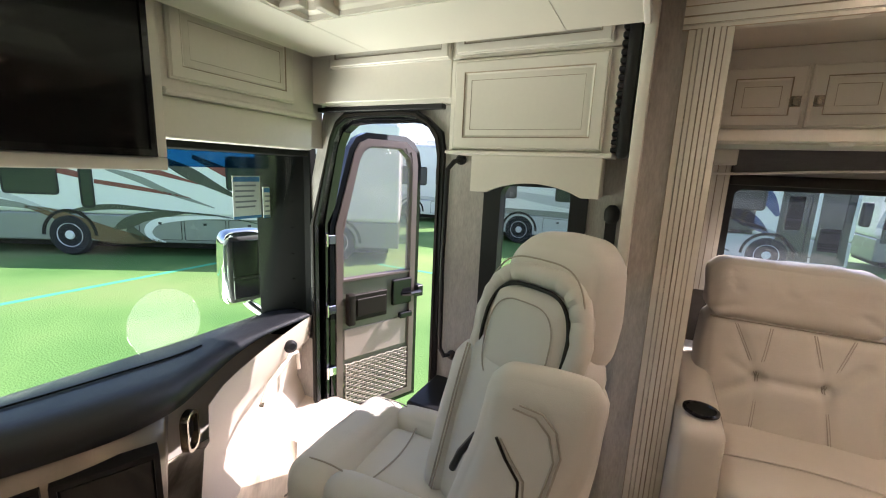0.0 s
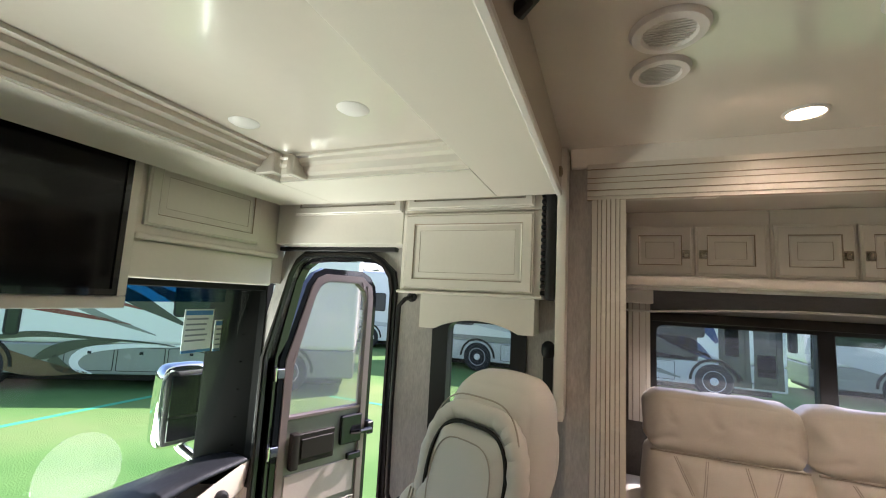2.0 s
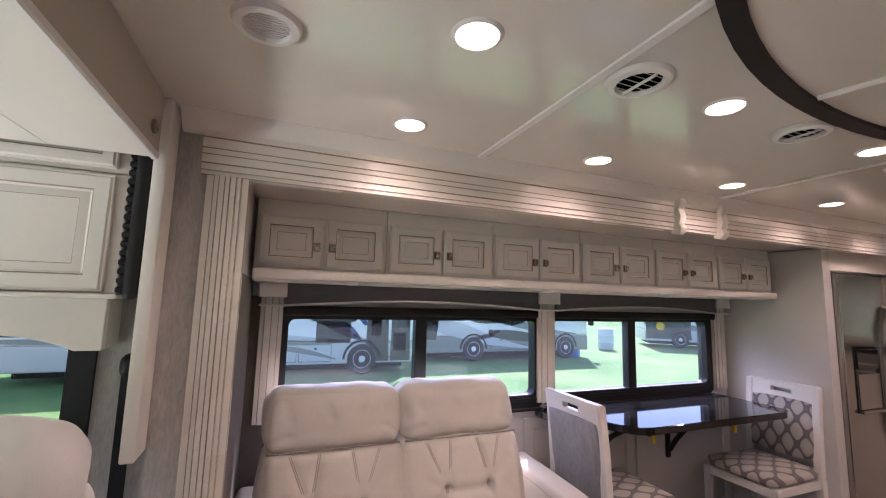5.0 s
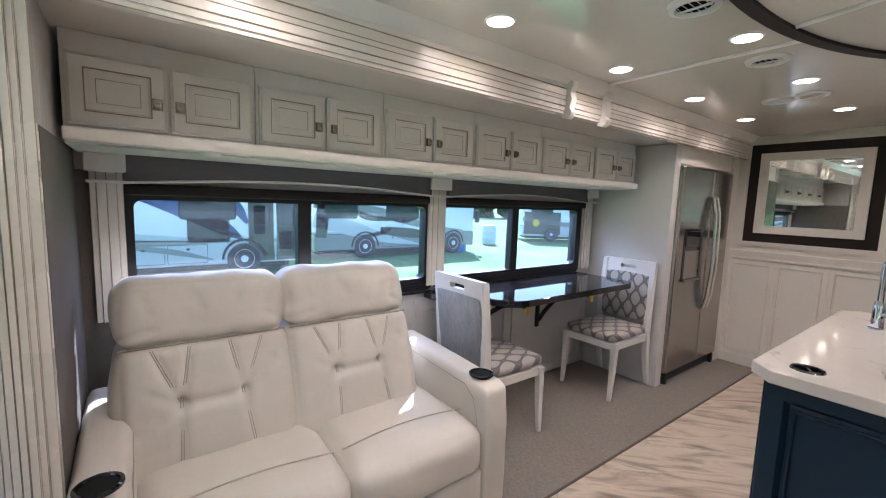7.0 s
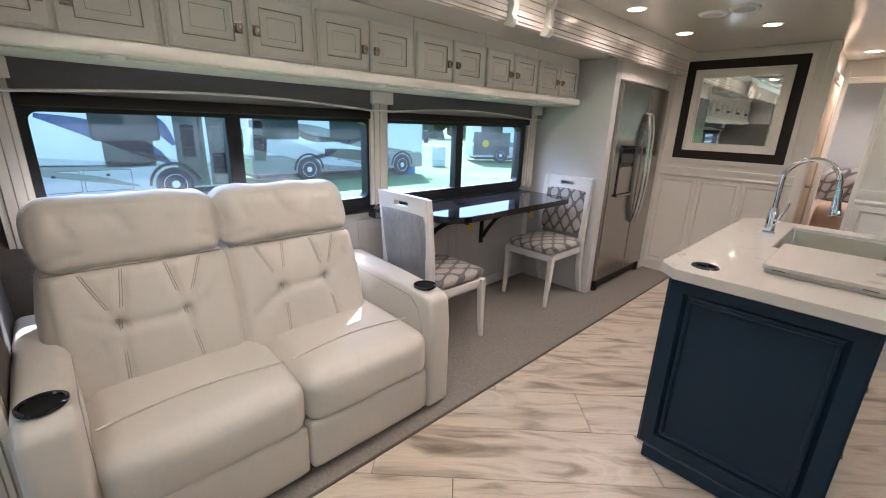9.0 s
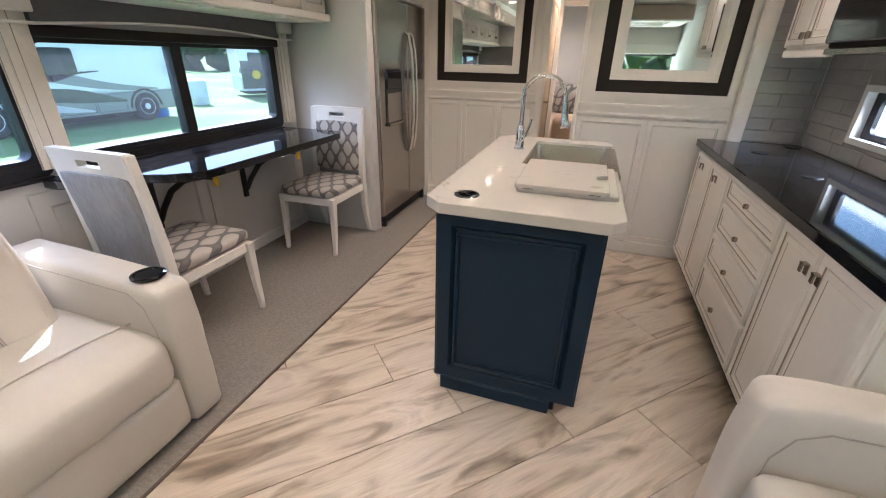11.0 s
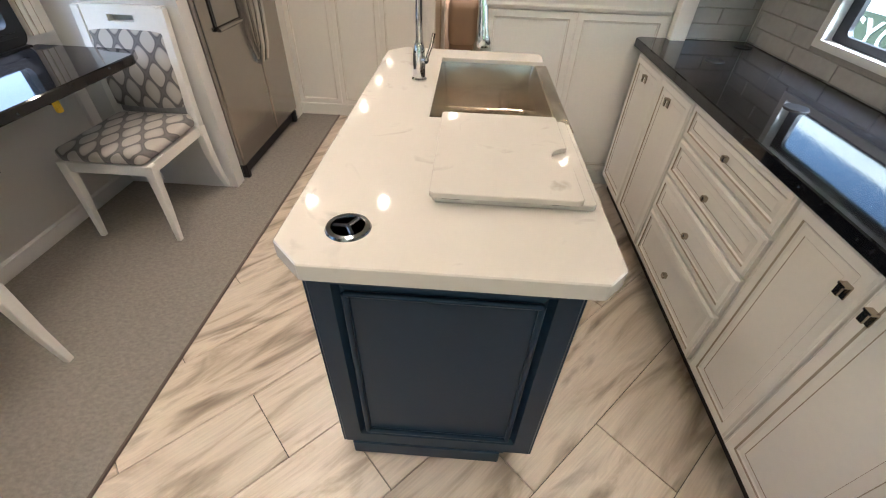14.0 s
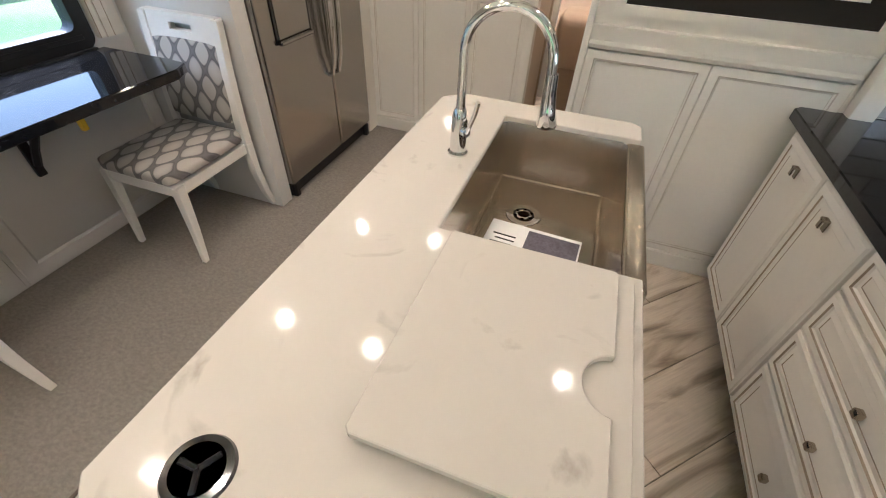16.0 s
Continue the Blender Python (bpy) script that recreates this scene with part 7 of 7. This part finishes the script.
tme = bpy.data.meshes.new_from_object(txo.evaluated_get(bpy.context.evaluated_depsgraph_get()))
bpy.data.objects.remove(txo)
tme.transform(pose(6.85, -0.014, 1.32, 90, 0, 0))
tme.materials.append(RVW)
txm = new("lettering", tme)
txm.parent = camper
tagged(txm, "white capital lettering")
for at_, m_, lb in (((13.6, 16.6), mat("barrel_blue", (0.03, 0.16, 0.55), 0.4), "blue plastic barrel on the turf"), ((17.6, 18.6), mat("barrel_white", (0.55, 0.62, 0.66), 0.4), "pale plastic barrel on the turf")):
    ba = thing("barrel", (*at_, GZ), lb, "barrel", "barrels")
    part("drum", lathe([(0.0, 0.0), (0.36, 0.0), (0.40, 0.04), (0.41, 0.35), (0.43, 0.38), (0.41, 0.42), (0.41, 0.72), (0.43, 0.76), (0.41, 0.80), (0.40, 1.10), (0.34, 1.16), (0.0, 1.17)], 28, (*at_, GZ)), m_, ba)
# far tree line round the showground
bm = bmesh.new()
rng = random.Random(4)
for k in range(900):
    a = 2 * math.pi * k / 900 + rng.uniform(-0.004, 0.004)
    d = 75 + rng.uniform(-6, 10)
    c = Vector((d * math.cos(a), d * math.sin(a), GZ + rng.uniform(0.8, 5.5)))
    r = rng.uniform(1.1, 2.4)
    s = bmesh.ops.create_icosphere(bm, subdivisions=1, radius=r)
    for v in s["verts"]:
        v.co = v.co * rng.uniform(0.7, 1.3) + c
solid("backdrop", bm, mat("far_foliage", (0.06, 0.09, 0.04), 0.9, vary=0.4, scale=0.6, fine=4), "far tree line round the showground", "trees", "stuff")

# ---- kitchen wall tiles ----
tw, th, gap = 0.298, 0.0745, 0.003


def tile_piece(w, h):
    return mesh_of("tile", box(0.0015, -0.007, 0.0015, w - 0.0015, 0, h - 0.0015, 0.0025), TILE)


full_tile = tile_piece(tw, th)
cuts = {}


def tile_at(parent, w, m):
    key = round(w, 3)
    if key not in cuts:
        cuts[key] = full_tile if abs(w - tw) < 1e-4 else tile_piece(w, th)
    t = new("tile", cuts[key])
    t.parent = parent
    t.matrix_basis = m


def tile_run(parent, x0, x1, zlo, zhi, place, holes=()):
    z, row = zlo, 0
    while z + th <= zhi + 0.001:
        spans = [(x0, x1)]
        for hx0, hx1, hz0, hz1 in holes:
            if z < hz1 - 0.01 and z + th > hz0 + 0.01:
                spans = [s for a, b in spans for s in ((a, min(b, hx0)), (max(a, hx1), b)) if s[1] - s[0] > 0.03]
        for a, b in spans:
            x = a - (tw / 2 if row % 2 else 0.0)
            while x < b - 0.02:
                p, q = max(x, a), min(x + tw, b)
                if q - p > 0.02:
                    tile_at(parent, q - p, place(p, q, z))
                x += tw
        z += th
        row += 1


bs = solid("wall_backsplash", merge([box(1.86, DY, 0.913, 4.038, DY + 0.003, KZ0 - 0.012, 0), box(1.86, DY, KZ1 + 0.012, 4.038, DY + 0.003, 1.45, 0), box(1.86, DY, KZ0 - 0.012, KX0 - 0.01, DY + 0.003, KZ1 + 0.012, 0), box(KX1 + 0.01, DY, KZ0 - 0.012, 4.038, DY + 0.003, KZ1 + 0.012, 0)]), GROUT, "grey glazed tile backsplash behind the counter", "wall")
tile_run(bs, 1.865, 4.03, 0.914, 1.45, lambda p, q, z: Matrix.Translation((q, DY + 0.003, z)) @ pose(0, 0, 0, 0, 0, 180), ((KX0 - 0.01, KX1 + 0.01, KZ0 - 0.012, KZ1 + 0.012),))
bs2 = solid("wall_backsplash_end", box(4.036, DY + 0.012, 0.913, 4.0395, -0.822, 1.9, 0), GROUT, "grey glazed tile on the end wall above the counter", "wall")
tile_run(bs2, 0.824, -DY - 0.012, 0.914, 1.89, lambda p, q, z: Matrix.Translation((4.036, -p, z)) @ pose(0, 0, 0, 0, 0, -90))

# ---- floor planks, laid at 45 degrees ----
fl = solid("floor", box(-2.0, -1.2, -0.013, 7.6, FLOOR_Y - 0.001, -0.0115, 0), FGROUT, "wood-look porcelain plank floor laid on the diagonal", "floor")
S2 = math.sqrt(0.5)
PW, PL = 0.305, 1.22
starts = {-2: 0.737, -1: 0.45, 0: 0.888, 1: 1.090, 2: 1.433, 3: 1.786}
for r in range(-14, 20):
    v1 = 2.375 - PW * r
    v0 = v1 - PW
    u_start = starts.get(r, (0.888 + 0.345 * r) % PL)
    for k in range(-6, 8):
        u0 = u_start + PL * k
        quad = [(u0, v0), (u0 + PL, v0), (u0 + PL, v1), (u0, v1)]
        pts = [((u + v) * S2, (v - u) * S2) for u, v in quad]
        if max(p[0] for p in pts) < -1.9 or min(p[0] for p in pts) > 6.2 or min(p[1] for p in pts) > FLOOR_Y or max(p[1] for p in pts) < -0.75:
            continue
        bm = box(u0 + 0.0018, v0 + 0.0018, -0.011, u0 + PL - 0.0018, v1 - 0.0018, 0.0, 0.0012)
        bmesh.ops.transform(bm, matrix=Matrix(((S2, S2, 0, 0), (-S2, S2, 0, 0), (0, 0, 1, 0), (0, 0, 0, 1))), verts=bm.verts[:])
        for co, no in (((0, FLOOR_Y - 0.001, 0), (0, 1, 0)), ((-1.9, 0, 0), (-1, 0, 0)), ((0, -1.19, 0), (0, -1, 0)), ((6.2, 0, 0), (1, 0, 0))):
            cut = bmesh.ops.bisect_plane(bm, geom=bm.verts[:] + bm.edges[:] + bm.faces[:], plane_co=co, plane_no=no, clear_outer=True)
        if not bm.faces:
            bm.free()
            continue
        pl = new("plank", mesh_of("plank", bm, PLANK))
        pl.parent = fl
